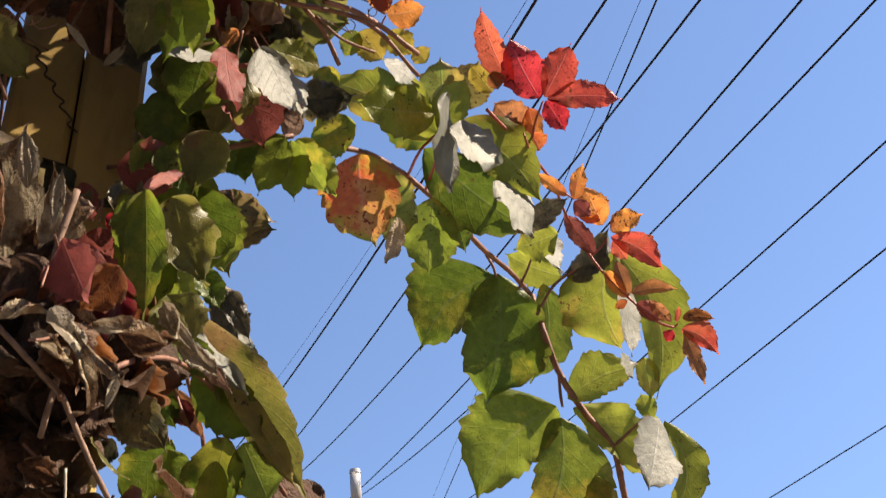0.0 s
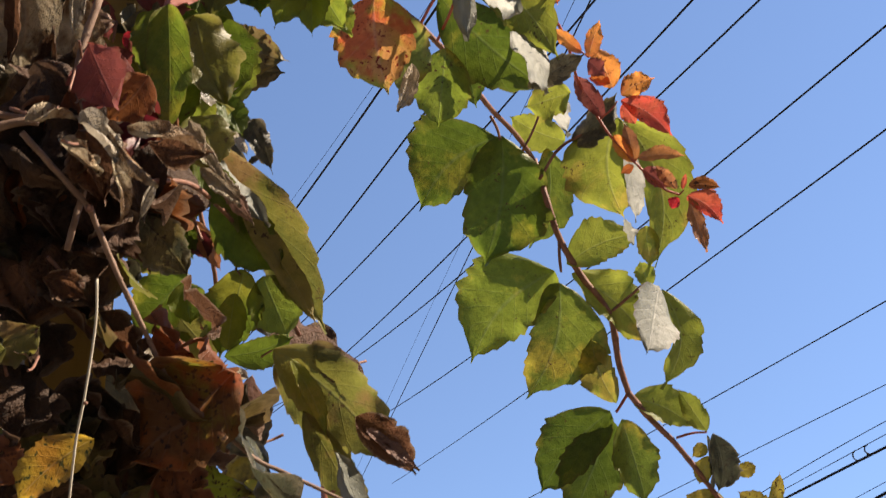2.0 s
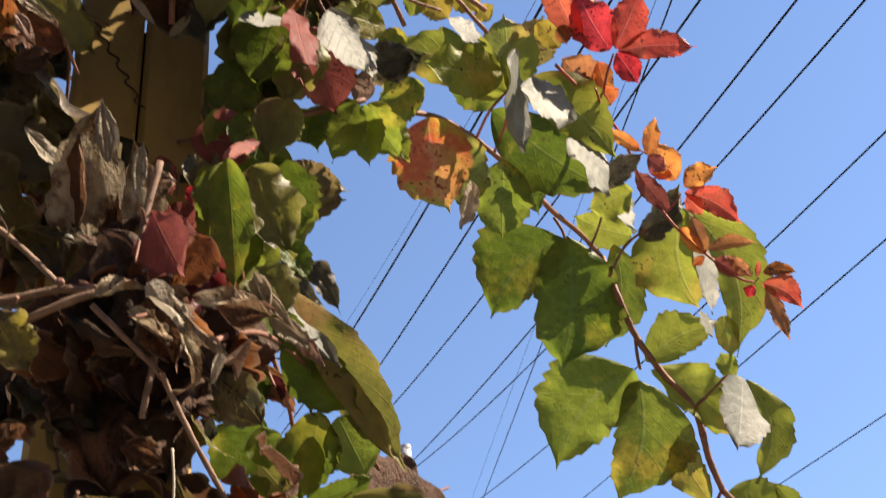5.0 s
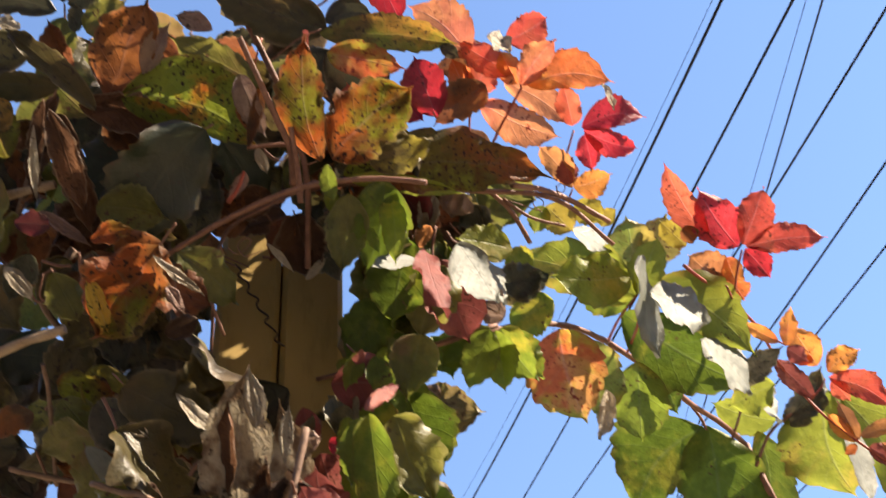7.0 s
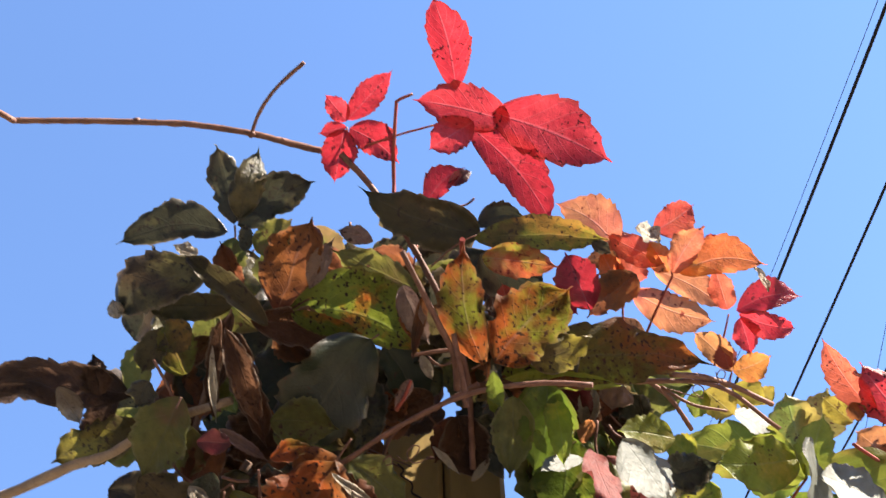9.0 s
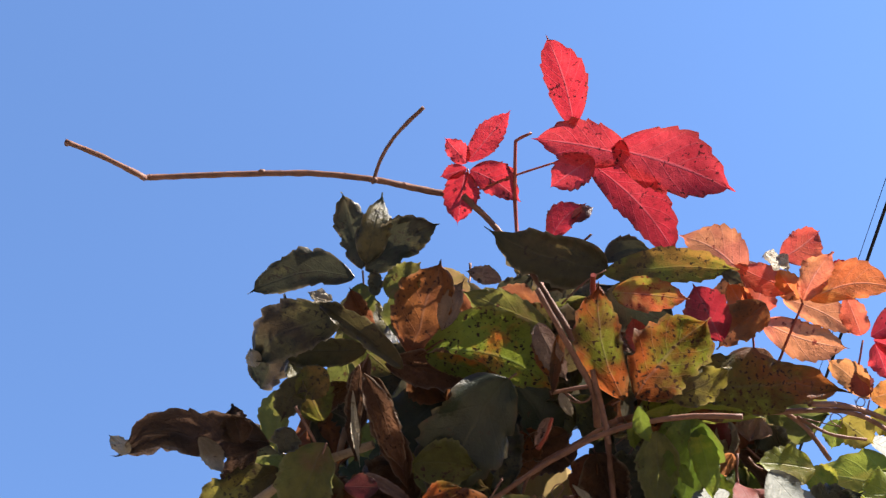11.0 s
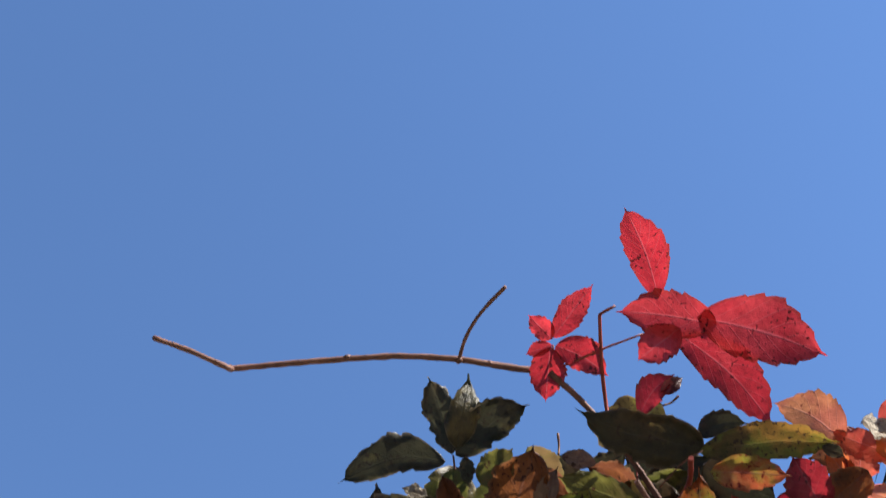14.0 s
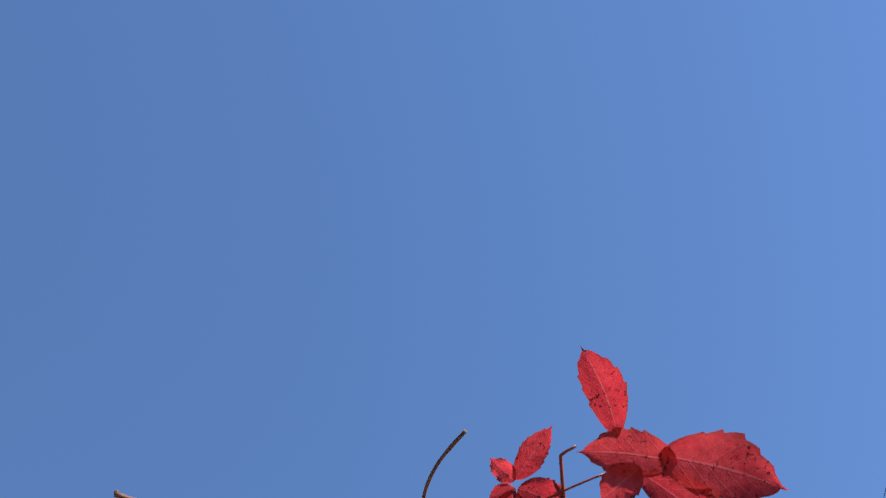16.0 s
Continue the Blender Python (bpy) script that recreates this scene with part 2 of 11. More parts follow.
M = {
    "red": leaf_material("red_leaf", (0.47, 0.026, 0.036), (0.53, 0.042, 0.050), 0.5, (0.09, 0.01, 0.012), 0.55, 1.1),
    "coral": leaf_material("coral_leaf", (0.50, 0.105, 0.055), (0.47, 0.065, 0.045), 0.35, (0.12, 0.03, 0.02), 0.5, 1.3),
    "salmon": leaf_material("salmon_leaf", (0.50, 0.140, 0.080), (0.50, 0.185, 0.080), 0.4, (0.16, 0.03, 0.02), 0.55, 1.4, sheen=0.35),
    "orange": leaf_material("orange_leaf", (0.52, 0.195, 0.045), (0.46, 0.12, 0.040), 0.3, (0.14, 0.04, 0.015), 0.55, 1.35, sheen=0.35),
    "crimson": leaf_material("crimson_leaf", (0.24, 0.012, 0.022), (0.32, 0.020, 0.030), 0.2, (0.05, 0.008, 0.01), 0.45, 1.5),
    "crimsondark": leaf_material("dark_crimson_leaf", (0.10, 0.010, 0.016), (0.07, 0.012, 0.014), 0.2, through_fac=0.3),
    "dullred": leaf_material("dull_red_leaf", (0.24, 0.062, 0.052), (0.19, 0.048, 0.042), 0.2, through_fac=0.3, boost=1.3, rough=0.62, sheen=0.22, cc=(0.30, 0.10, 0.08), cover=0.3),
    "brownorange": leaf_material("brown_orange_leaf", (0.27, 0.11, 0.05), (0.34, 0.14, 0.05), 0.4, through_fac=0.45),
    "rust": leaf_material("rust_leaf", (0.25, 0.060, 0.014), (0.12, 0.050, 0.016), 0.95, (0.03, 0.014, 0.009), 0.42, 1.6, rough=0.55, sheen=0.3, patch=30, cc=(0.115, 0.115, 0.014), cover=0.36, rim=(0.22, 0.12, 0.06)),
    "rustlime": leaf_material("rust_and_green_leaf", (0.42, 0.095, 0.036), (0.26, 0.26, 0.035), 0.8, (0.16, 0.02, 0.012), 0.45, 1.5, patch=30, cc=(0.42, 0.20, 0.07), cover=0.35),
    "lime": leaf_material("yellow_green_leaf", (0.212, 0.232, 0.034), (0.182, 0.212, 0.030), 0.12, through_fac=0.5, boost=1.35, sheen=0.35, cc=(0.27, 0.22, 0.04), cover=0.3),
    "limeorange": leaf_material("green_orange_leaf", (0.160, 0.190, 0.022), (0.125, 0.150, 0.020), 1.0, (0.035, 0.02, 0.010), 0.42, 1.5, rough=0.55, sheen=0.3, cc=(0.34, 0.09, 0.016), cover=0.3, rim=(0.24, 0.15, 0.06)),
    "green": leaf_material("green_leaf", (0.112, 0.150, 0.020), (0.140, 0.176, 0.024), 0.12, through_fac=0.5, boost=1.5, rough=0.47, sheen=0.42, cc=(0.25, 0.21, 0.03), cover=0.2),
    # pale base colour stands in for sun glare on green leaflets
    "glareleaf": leaf_material("pale_glare_leaf", (0.20, 0.21, 0.175), (0.13, 0.14, 0.115), 0.1, (0.1, 0.1, 0.08), through_fac=0.25, boost=1.1, rough=0.55, sheen=0.34),
    "greendeep": leaf_material("deep_green_leaf", (0.068, 0.104, 0.013), (0.088, 0.126, 0.015), 0.12, through_fac=0.45, boost=1.5, sheen=0.35, cc=(0.17, 0.17, 0.022), cover=0.2),
    "greenolive": leaf_material("olive_green_leaf", (0.15, 0.18, 0.035), (0.24, 0.19, 0.05), 0.3, through_fac=0.45),
    "greendark": leaf_material("dark_green_leaf", (0.098, 0.101, 0.022), (0.127, 0.117, 0.025), 0.3, through_fac=0.4, boost=1.8, cc=(0.12, 0.075, 0.03), cover=0.25, rim=(0.20, 0.17, 0.08)),
    # base colour kept near black to stand for the shade on these leaves
    "greenblack": leaf_material("bluish_green_shade_leaf", (0.024, 0.034, 0.018), (0.034, 0.039, 0.024), 0.1, through_fac=0.2, rough=0.42, boost=1.4, sheen=0.5),
    "yellow": leaf_material("yellow_leaf", (0.31, 0.25, 0.040), (0.27, 0.20, 0.036), 0.25, through_fac=0.45, boost=1.2, rough=0.55, sheen=0.3),
    "yellowspot": leaf_material("speckled_yellow_leaf", (0.44, 0.30, 0.04), (0.40, 0.20, 0.03), 1.2, (0.04, 0.05, 0.015), 0.45, 1.3),
    "olive": leaf_material("olive_leaf", (0.10, 0.076, 0.013), (0.18, 0.055, 0.012), 0.9, (0.035, 0.016, 0.009), 0.42, 1.6, rough=0.55, sheen=0.3, cc=(0.16, 0.18, 0.017), cover=0.5),
    "olivelime": leaf_material("olive_green_mottled_leaf", (0.10, 0.066, 0.016), (0.13, 0.135, 0.018), 0.7, (0.05, 0.03, 0.012), 0.42, 1.6, patch=35, cc=(0.24, 0.13, 0.025), cover=0.35),
    # olive lowered in tone; part of the darkness is shade
    "olivedark": leaf_material("dark_olive_shade_leaf", (0.058, 0.046, 0.016), (0.075, 0.050, 0.018), 0.6, (0.03, 0.018, 0.01), through_fac=0.35, boost=1.6, rough=0.42, sheen=0.45, cc=(0.17, 0.14, 0.024), cover=0.25, rim=(0.24, 0.18, 0.10)),
    "brownolive": leaf_material("brown_olive_leaf", (0.13, 0.095, 0.04), (0.17, 0.14, 0.04), 0.6, through_fac=0.35),
    "brown": leaf_material("brown_leaf", (0.144, 0.049, 0.023), (0.190, 0.067, 0.021), 0.6, through_fac=0.36, boost=1.6, rough=0.55, sheen=0.25, cc=(0.055, 0.030, 0.018), cover=0.45, rim=(0.24, 0.15, 0.09)),
    # this and the grey-green hold the tangle's shade in their base colour
    "dark": leaf_material("dark_brown_shade_leaf", (0.035, 0.034, 0.019), (0.046, 0.031, 0.017), 0.8, (0.02, 0.014, 0.01), through_fac=0.28, rough=0.40, sheen=0.5, cc=(0.10, 0.085, 0.03), cover=0.25, rim=(0.26, 0.20, 0.14)),
    "greydark": leaf_material("grey_green_shade_leaf", (0.038, 0.042, 0.026), (0.055, 0.049, 0.032), 0.6, (0.025, 0.018, 0.012), through_fac=0.25, dry=0.3, rough=0.40, sheen=0.5, cc=(0.13, 0.105, 0.04), cover=0.25, rim=(0.24, 0.20, 0.14)),
    "dead": leaf_material("withered_leaf", (0.499, 0.413, 0.289), (0.211, 0.133, 0.078), 0.2, through_fac=0.2, boost=1.2, rough=0.65, dry=1.0, sheen=0.2, patch=60),
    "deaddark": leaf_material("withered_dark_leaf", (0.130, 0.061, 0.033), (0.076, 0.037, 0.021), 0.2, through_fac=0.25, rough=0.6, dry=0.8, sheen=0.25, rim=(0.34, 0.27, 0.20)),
    # blackened blades; the deep shade low on the post is in the colour too
    "deadblack": leaf_material("blackened_shade_leaf", (0.083, 0.046, 0.030), (0.054, 0.032, 0.021), 0.1, through_fac=0.2, rough=0.62, dry=0.7, sheen=0.2, rim=(0.16, 0.11, 0.08)),
    "pale": leaf_material("pale_dry_leaf", (0.426, 0.369, 0.287), (0.328, 0.262, 0.189), 0.1, through_fac=0.25, boost=1.2, rough=0.6, dry=0.9, sheen=0.3),
    "palepink": leaf_material("pinkish_dry_leaf", (0.21, 0.12, 0.095), (0.28, 0.19, 0.145), 0.2, through_fac=0.25, boost=1.2, rough=0.55, dry=0.6),
    "twig": rough_material("vine_bark", (0.235, 0.115, 0.080), (0.145, 0.070, 0.050), 120, 0.6, bump_mm=0.4),
    "redstem": rough_material("red_stalk_skin", (0.34, 0.062, 0.045), (0.25, 0.068, 0.042), 150, 0.5, bump_mm=0.2),
    "drystem": rough_material("dry_stem_bark", (0.22, 0.14, 0.10), (0.14, 0.085, 0.06), 140, 0.7, bump_mm=0.5),
    "palestick": rough_material("pale_stick_bark", (0.36, 0.27, 0.19), (0.26, 0.18, 0.12), 90, 0.75, bump_mm=0.6),
    "string": rough_material("pale_string", (0.45, 0.42, 0.34), (0.38, 0.34, 0.27), 200, 0.8, bump_mm=0.2),
    "post": rough_material("weathered_cream_paint", (0.385, 0.262, 0.086), (0.316, 0.207, 0.063), 9, 0.65, (1, 1, 0.25), 0.6),
    "postdark": rough_material("bare_dark_wood", (0.09, 0.06, 0.04), (0.06, 0.04, 0.025), 20, 0.8, (1, 1, 0.2), 0.8),
    "wire": rough_material("black_cable_rubber", (0.013, 0.013, 0.015), (0.016, 0.016, 0.018), 3, 0.9, bump_mm=0.05, spec=0.08),
    "polegrey": rough_material("galvanised_grey_paint", (0.34, 0.35, 0.36), (0.27, 0.28, 0.29), 6, 0.55, (1, 1, 0.3), 0.5),
    "polerust": rough_material("orange_painted_metal", (0.34, 0.12, 0.06), (0.26, 0.09, 0.05), 5, 0.6, (1, 1, 0.3), 0.6),
    "plaster": rough_material("weathered_plaster", (0.56, 0.49, 0.40), (0.48, 0.41, 0.33), 2.5, 0.9, bump_mm=3),
    "ground": rough_material("sandy_bounce_soil", (0.21, 0.17, 0.115), (0.26, 0.21, 0.14), 1.2, 0.95, bump_mm=20),
    "treeleaf": leaf_material("distant_tree_leaf", (0.15, 0.18, 0.10), (0.18, 0.19, 0.12), 0.0, through_fac=0.35, patch=2),
    "treebark": rough_material("tree_bark", (0.12, 0.09, 0.065), (0.08, 0.06, 0.045), 6, 0.9, (1, 1, 0.3), 8),
}


# ---------------------------------------------------------------- builders
def mesh_object(name, bm, mat, parent=None, label="", at=(0, 0, 0)):
    me = bpy.data.meshes.new(name)
    bm.to_mesh(me)
    bm.free()
    me.materials.append(mat)
    ob = new(name, me)
    ob.location = at
    if parent is not None:
        ob.parent = parent
    if label:
        tagged(ob, label)
    return ob


def smooth_line(pts, steps=6):
    """Catmull-Rom through the points."""
    pts = [Vector(p) for p in pts]
    if len(pts) < 3:
        return [pts[0].lerp(pts[-1], i / steps) for i in range(steps + 1)]
    ext = [pts[0] * 2 - pts[1], *pts, pts[-1] * 2 - pts[-2]]
    res = []
    for i in range(1, len(ext) - 2):
        a, b, c, d = ext[i - 1:i + 3]
        for k in range(steps):
            t = k / steps
            res.append(0.5 * (2 * b + (c - a) * t + (2 * a - 5 * b + 4 * c - d) * t * t + (3 * b - a - 3 * c + d) * t ** 3))
    res.append(pts[-1])
    return res


def sweep(bm, line, r0, r1, sides=8, rough=0.0, seed=0.0, uv_ends=True):
    """A round stem along a line, with uneven thickness."""
    rings, n = [], len(line)
    up = Vector((0.13, 0.31, 0.94))
    for i, p in enumerate(line):
        d = (line[min(i + 1, n - 1)] - line[max(i - 1, 0)]).normalized()
        a = d.cross(up)
        if a.length < 1e-4:
            a = d.cross(Vector((1, 0, 0)))
        a.normalize()
        b = d.cross(a)
        r = r0 + (r1 - r0) * i / max(1, n - 1)
        ring = []
        for k in range(sides):
            ang = 2 * math.pi * k / sides
            w = 1 + rough * noise.noise(Vector((p.x * 160 + seed, p.y * 160 + k * 0.7, p.z * 160)))
            ring.append(bm.verts.new(p + (a * math.cos(ang) + b * math.sin(ang)) * r * w))
        rings.append(ring)
    for q, s in zip(rings, rings[1:]):
        for k in range(sides):
            f = bm.faces.new((q[k], q[(k + 1) % sides], s[(k + 1) % sides], s[k]))
            f.smooth = True
    bm.faces.new(rings[0][::-1])
    bm.faces.new(rings[-1])


def shoot(name, label, base):
    e = new(name)
    e.empty_display_size = 0.02
    e.location = base
    return tagged(e, label, "vine shoot", "shoots of the creeper", "")


def stem(parent, mat, r0, r1, *pts):
    base = parent.location
    line = smooth_line([Vector(p) - base for p in pts])
    bm = bmesh.new()
    sweep(bm, line, r0, r1, 8, 0.28, pts[0][0] * 50)
    # small scars and knots along the stem
    for i in range(3, len(line) - 2, 7):
        q = line[i]
        bmesh.ops.create_icosphere(bm, subdivisions=1, radius=1.25 * (r0 + (r1 - r0) * i / len(line)), matrix=Matrix.Translation(q) @ Matrix.Diagonal((1, 1, 0.7, 1)))
    return mesh_object("stem", bm, M[mat], parent)


def bud(parent, at, r):
    bm = bmesh.new()
    bmesh.ops.create_icosphere(bm, subdivisions=2, radius=r)
    for v in bm.verts:
        v.co *= 1 + 0.35 * noise.noise(v.co * 400 + Vector(at) * 90)
        v.co.z *= 0.85
    for f in bm.faces:
        f.smooth = True
    return mesh_object("bud", bm, M["twig"], parent, "", Vector(at) - parent.location)


def leaf(parent, label, r, *pts, skin="redstem"):
    """A leaf's stalk; its leaflets are parts of it."""
    start = Vector(pts[0])
    bm = bmesh.new()
    sweep(bm, smooth_line([Vector(p) - start for p in pts], 4), r, r * 0.75, 6, 0.2, start.x * 30)
    return mesh_object("leaf", bm, M[skin], parent, label, start - parent.location)


ROWS, COLS = 30, 8


# blades that have dried, torn or gone limp at the rim
WITHERING = ("dark", "greydark", "greenblack", "olivedark", "olive", "brown", "rust", "deaddark", "deadblack")


def leaflet(stalk, base, tip, width, facing, mat, fold=8.0, curl=0.0, crumple=0.0, share=0.5, bend=0.0, twist=0.0, ruffle=1.0):
    """A toothed blade from base to tip, its face turned as near to facing as its axis lets it."""
    base, tip, facing = Vector(base), Vector(tip), Vector(facing)
    length = (tip - base).length
    ya = (tip - base).normalized()
    za = (facing - ya * facing.dot(ya)).normalized()
    xa = ya.cross(za)
    rnd = random.Random(int(base.x * 1e5) * 31 + int(tip.z * 1e5))
    ph, full, taper = rnd.uniform(0, 6.28), rnd.uniform(0.58, 0.78), rnd.uniform(0.62, 0.82)
    bow = rnd.uniform(-0.05, 0.05)
    worn = mat in WITHERING
    if worn:
        crumple, ruffle = max(crumple, 0.06), max(ruffle, 1.3)
    rim = ruffle * rnd.uniform(0.8, 2.2)
    skew = [2 * share * rnd.uniform(0.94, 1.06), 2 * (1 - share) * rnd.uniform(0.94, 1.06)]
    teeth = rnd.choice((7, 8, 9))
    plain = rnd.uniform(0.22, 0.4)
    peak = full / (full + taper)
    top = peak ** full * (1 - peak) ** taper
    off = Vector((rnd.uniform(0, 50), rnd.uniform(0, 50), rnd.uniform(0, 50)))
    bm = bmesh.new()
    uvl = bm.loops.layers.uv.new("blade")
    grid, coords = [], {}
    for i in range(ROWS + 1):
        v = i / ROWS
        body = min(1.0, v / 0.925)
        half = 0.5 * width * max(body ** full * (1 - body) ** taper / top, 0.85 * (1 - v) if v > 0.8 else 0.0) if 0 < i < ROWS else 0.0
        row = []
        for j in range(COLS + 1):
            u = 2 * j / COLS - 1
            side = skew[u > 0]
            h = half * side * (1 + 0.16 * noise.noise(Vector((v * 3.2, 5.0 * (u > 0), off.y))))
            if v > plain and i < ROWS:
                saw = (v * teeth + (0.5 if u > 0 else 0.0)) % 1.0
                bite = 0.15 * (saw - 0.35) * rnd.uniform(0.7, 1.3)
                h *= 1 + bite * max(0.0, abs(u) * 4 - 3)
                if worn:
                    h *= 1 + 0.42 * min(0.0, noise.noise(Vector((v * 8.0, 3.0 * (u > 0), off.z))) + 0.1) * max(0.0, abs(u) * 3 - 2)
            x = u * h
            y = v * length
            if v > plain and abs(u) == 1 and 0 < i < ROWS:
                y += 0.018 * length * (((v * teeth + (0.5 if u > 0 else 0.0)) % 1.0) - 0.3)
            x += bend * length * math.sin(math.pi * v)
            z = math.tan(radians(fold)) * abs(u) * h
            z += bow * length * 4 * v * (1 - v)
            z += 0.035 * width * math.sin(ph + 7 * v + (2 if u > 0 else 0)) * abs(u) ** 2
            z += 0.009 * width * math.cos(2 * math.pi * (7 * v - 2 * abs(u))) * (1 - abs(u)) * abs(u) * 4
            z += rim * width * max(0.0, abs(u) - 0.55) ** 2 * noise.noise(Vector((v * 4.5, 3.0 * (u > 0), off.x)))
            if curl:
                z -= length * math.sin(radians(curl)) * max(0.0, v - 0.45) ** 2 * 1.6
            if crumple:
                n3 = noise.noise_vector(Vector((x, y, 0)) * 45 + off) * crumple * width
                n4 = noise.noise_vector(Vector((x, y, 0)) * 130 + off) * crumple * width * 0.35
                x, y, z = x + n3.x + n4.x, y + 0.6 * n3.y * min(1, v * 4), z + 1.6 * n3.z + n4.z
                z += 0.55 * crumple * width * math.sin(u * 8.5 + ph + 2.5 * v) * min(1, 3 * v)
            if twist:
                ca, sa = math.cos(radians(twist) * v), math.sin(radians(twist) * v)
                x, z = x * ca - z * sa, x * sa + z * ca
            p = bm.verts.new((x, y, z))
            coords[p] = (0.5 + 0.5 * u, v)
            row.append(p)
        grid.append(row)
    for q, s in zip(grid, grid[1:]):
        for j in range(COLS):
            f = bm.faces.new((q[j], q[j + 1], s[j + 1], s[j]))
            f.smooth = True
            for lp in f.loops:
                lp[uvl].uv = coords[lp.vert]
    bmesh.ops.remove_doubles(bm, verts=bm.verts, dist=1e-6)
    ob = mesh_object("leaflet", bm, M[mat], stalk)
    m = Matrix((xa, ya, za)).transposed().to_4x4()
    m.translation = base - stalk.location - stalk.parent.location
    ob.matrix_basis = m
    return ob


# ---------------------------------------------------------------- ground, post, pole
# ground is out of view; its sandy tone is picked to bounce warm light
bm = bmesh.new()
bmesh.ops.create_circle(bm, cap_ends=True, segments=48, radius=2500)
tagged(mesh_object("ground", bm, M["ground"]), "unseen ground to the horizon, pale sandy for bounce light", "ground", "", "structure")

# unseen wall added at the back; its pale plaster bounces fill light
bm = bmesh.new()
bmesh.ops.create_cube(bm, size=1, matrix=Matrix.Translation((-1.0, -1.75, 3.0)) @ Matrix.Diagonal((26, 0.25, 7.0, 1)))
bmesh.ops.bevel(bm, geom=list(bm.edges), offset=0.01, segments=2, affect="EDGES")
tagged(mesh_object("fill_wall", bm, M["plaster"]), "unseen cream plaster wall added for fill light", "wall", "", "structure")


def board(bm, x0, x1, y0, y1, z0, z1, chamfer):
    """An upright board with chamfered long edges and an uneven face."""
    prof = [(x0 + chamfer, y0), (x1 - chamfer, y0), (x1, y0 + chamfer), (x1, y1), (x0, y1), (x0, y0 + chamfer)]
    n = 40
    rings = []
    for i in range(n + 1):
        z = z0 + (z1 - z0) * i / n
        rings.append([bm.verts.new((x + 0.0006 * noise.noise(Vector((x * 90, k, z * 9))), y + 0.0006 * noise.noise(Vector((k + 9, y * 90, z * 9))), z)) for k, (x, y) in enumerate(prof)])
    for q, s in zip(rings, rings[1:]):
        for k in range(6):
            bm.faces.new((q[k], q[(k + 1) % 6], s[(k + 1) % 6], s[k]))
    bm.faces.new(rings[0][::-1])
    bm.faces.new(rings[-1])


post = new("wooden_post")
post.location = (-0.2234, 0.2559, 0)
post.rotation_euler = (radians(-6.53), radians(4.15), radians(16.52))
tagged(post, "weathered cream-painted wooden post of two boards, overgrown", "post")
for x0, x1, nm in ((-0.038, -0.0007, "board"), (0.0007, 0.038, "board")):
    bm = bmesh.new()
    board(bm, x0, x1, -0.015, 0.018, -0.3, 2.112, 0.0035)
    mesh_object(nm, bm, M["post"], post)
bm = bmesh.new()
board(bm, -0.034, 0.034, 0.0183, 0.05, -0.3, 2.112, 0.002)
mesh_object("backing_board", bm, M["postdark"], post, "dark unpainted backing board")
# the dry tendril that winds over the boards
bm = bmesh.new()
trail = [Vector((-0.029 + 0.0022 * k + 0.0022 * math.sin(2.3 * k), -0.0157, 2.0822 - 0.0043 * k)) for k in range(15)]
sweep(bm, smooth_line(trail, 5), 0.0007, 0.0006, 6, 0.3)
mesh_object("tendril", bm, M["postdark"], post, "dark dry tendril clinging to the paint")

top = Vector((0.1200, 7.8850, 3.6230))
pole = new("metal_pole")
pole.location = (top.x, top.y, 0)
tagged(pole, "slim distant pole, grey at the top and orange below", "pole")
for z0, z1, r, mat, nm in ((-0.3, top.z - 0.27, 0.046, "polerust", "shaft"), (top.z - 0.27, top.z, 0.042, "polegrey", "tip")):
    bm = bmesh.new()
    bmesh.ops.create_cone(bm, cap_ends=True, segments=20, radius1=r, radius2=r * 0.97, depth=z1 - z0, matrix=Matrix.Translation((0, 0, (z0 + z1) / 2)))
    for f in bm.faces:
        f.smooth = len(f.verts) == 4
    mesh_object(nm, bm, M[mat], pole)
bm = bmesh.new()
bmesh.ops.create_cone(bm, cap_ends=True, segments=20, radius1=0.045, radius2=0.040, depth=0.03, matrix=Matrix.Translation((0, 0, top.z)))
mesh_object("cap", bm, M["polegrey"], pole)


# ---------------------------------------------------------------- overhead cables
def power_cable(a, b, r, sag=0.0):
    """A cable through a and b that hangs by sag between them and runs on past both."""
    a, b = Vector(a), Vector(b)
    d = b - a
    ks = [-0.6 + 2.2 * i / 44 for i in range(45)]
    p = a - d * 0.6
    bm = bmesh.new()
    line = [a + d * k - Vector((0, 0, sag * 4 * k * (1 - k))) - p for k in ks]
    sweep(bm, line, r, r, 6)
    ob = mesh_object("power_cable", bm, M["wire"], None, "", p)
    return tagged(ob, "thick black overhead cable" if r > 0.03 else ("thin dark overhead wire" if r < 0.005 else "black overhead power line"), "power line", "overhead power lines")


def cable_hook(a, b):
    """A bent strap that hangs a thick cable from the wire above it."""
    a, b = Vector(a), Vector(b)
    out = Vector((-0.09, 0.0, 0.0))
    bm = bmesh.new()
    sweep(bm, smooth_line([a - a, (b - a) * 0.25 + out, (b - a) * 0.7 + out, b - a], 5), 0.022, 0.022, 6)
    bmesh.ops.create_icosphere(bm, subdivisions=1, radius=0.05, matrix=Matrix.Translation(b - a))
    return tagged(mesh_object("cable_hook", bm, M["wire"], None, "", a), "dark bent hook hanging a thick cable", "cable hook", "hooks on the cables")


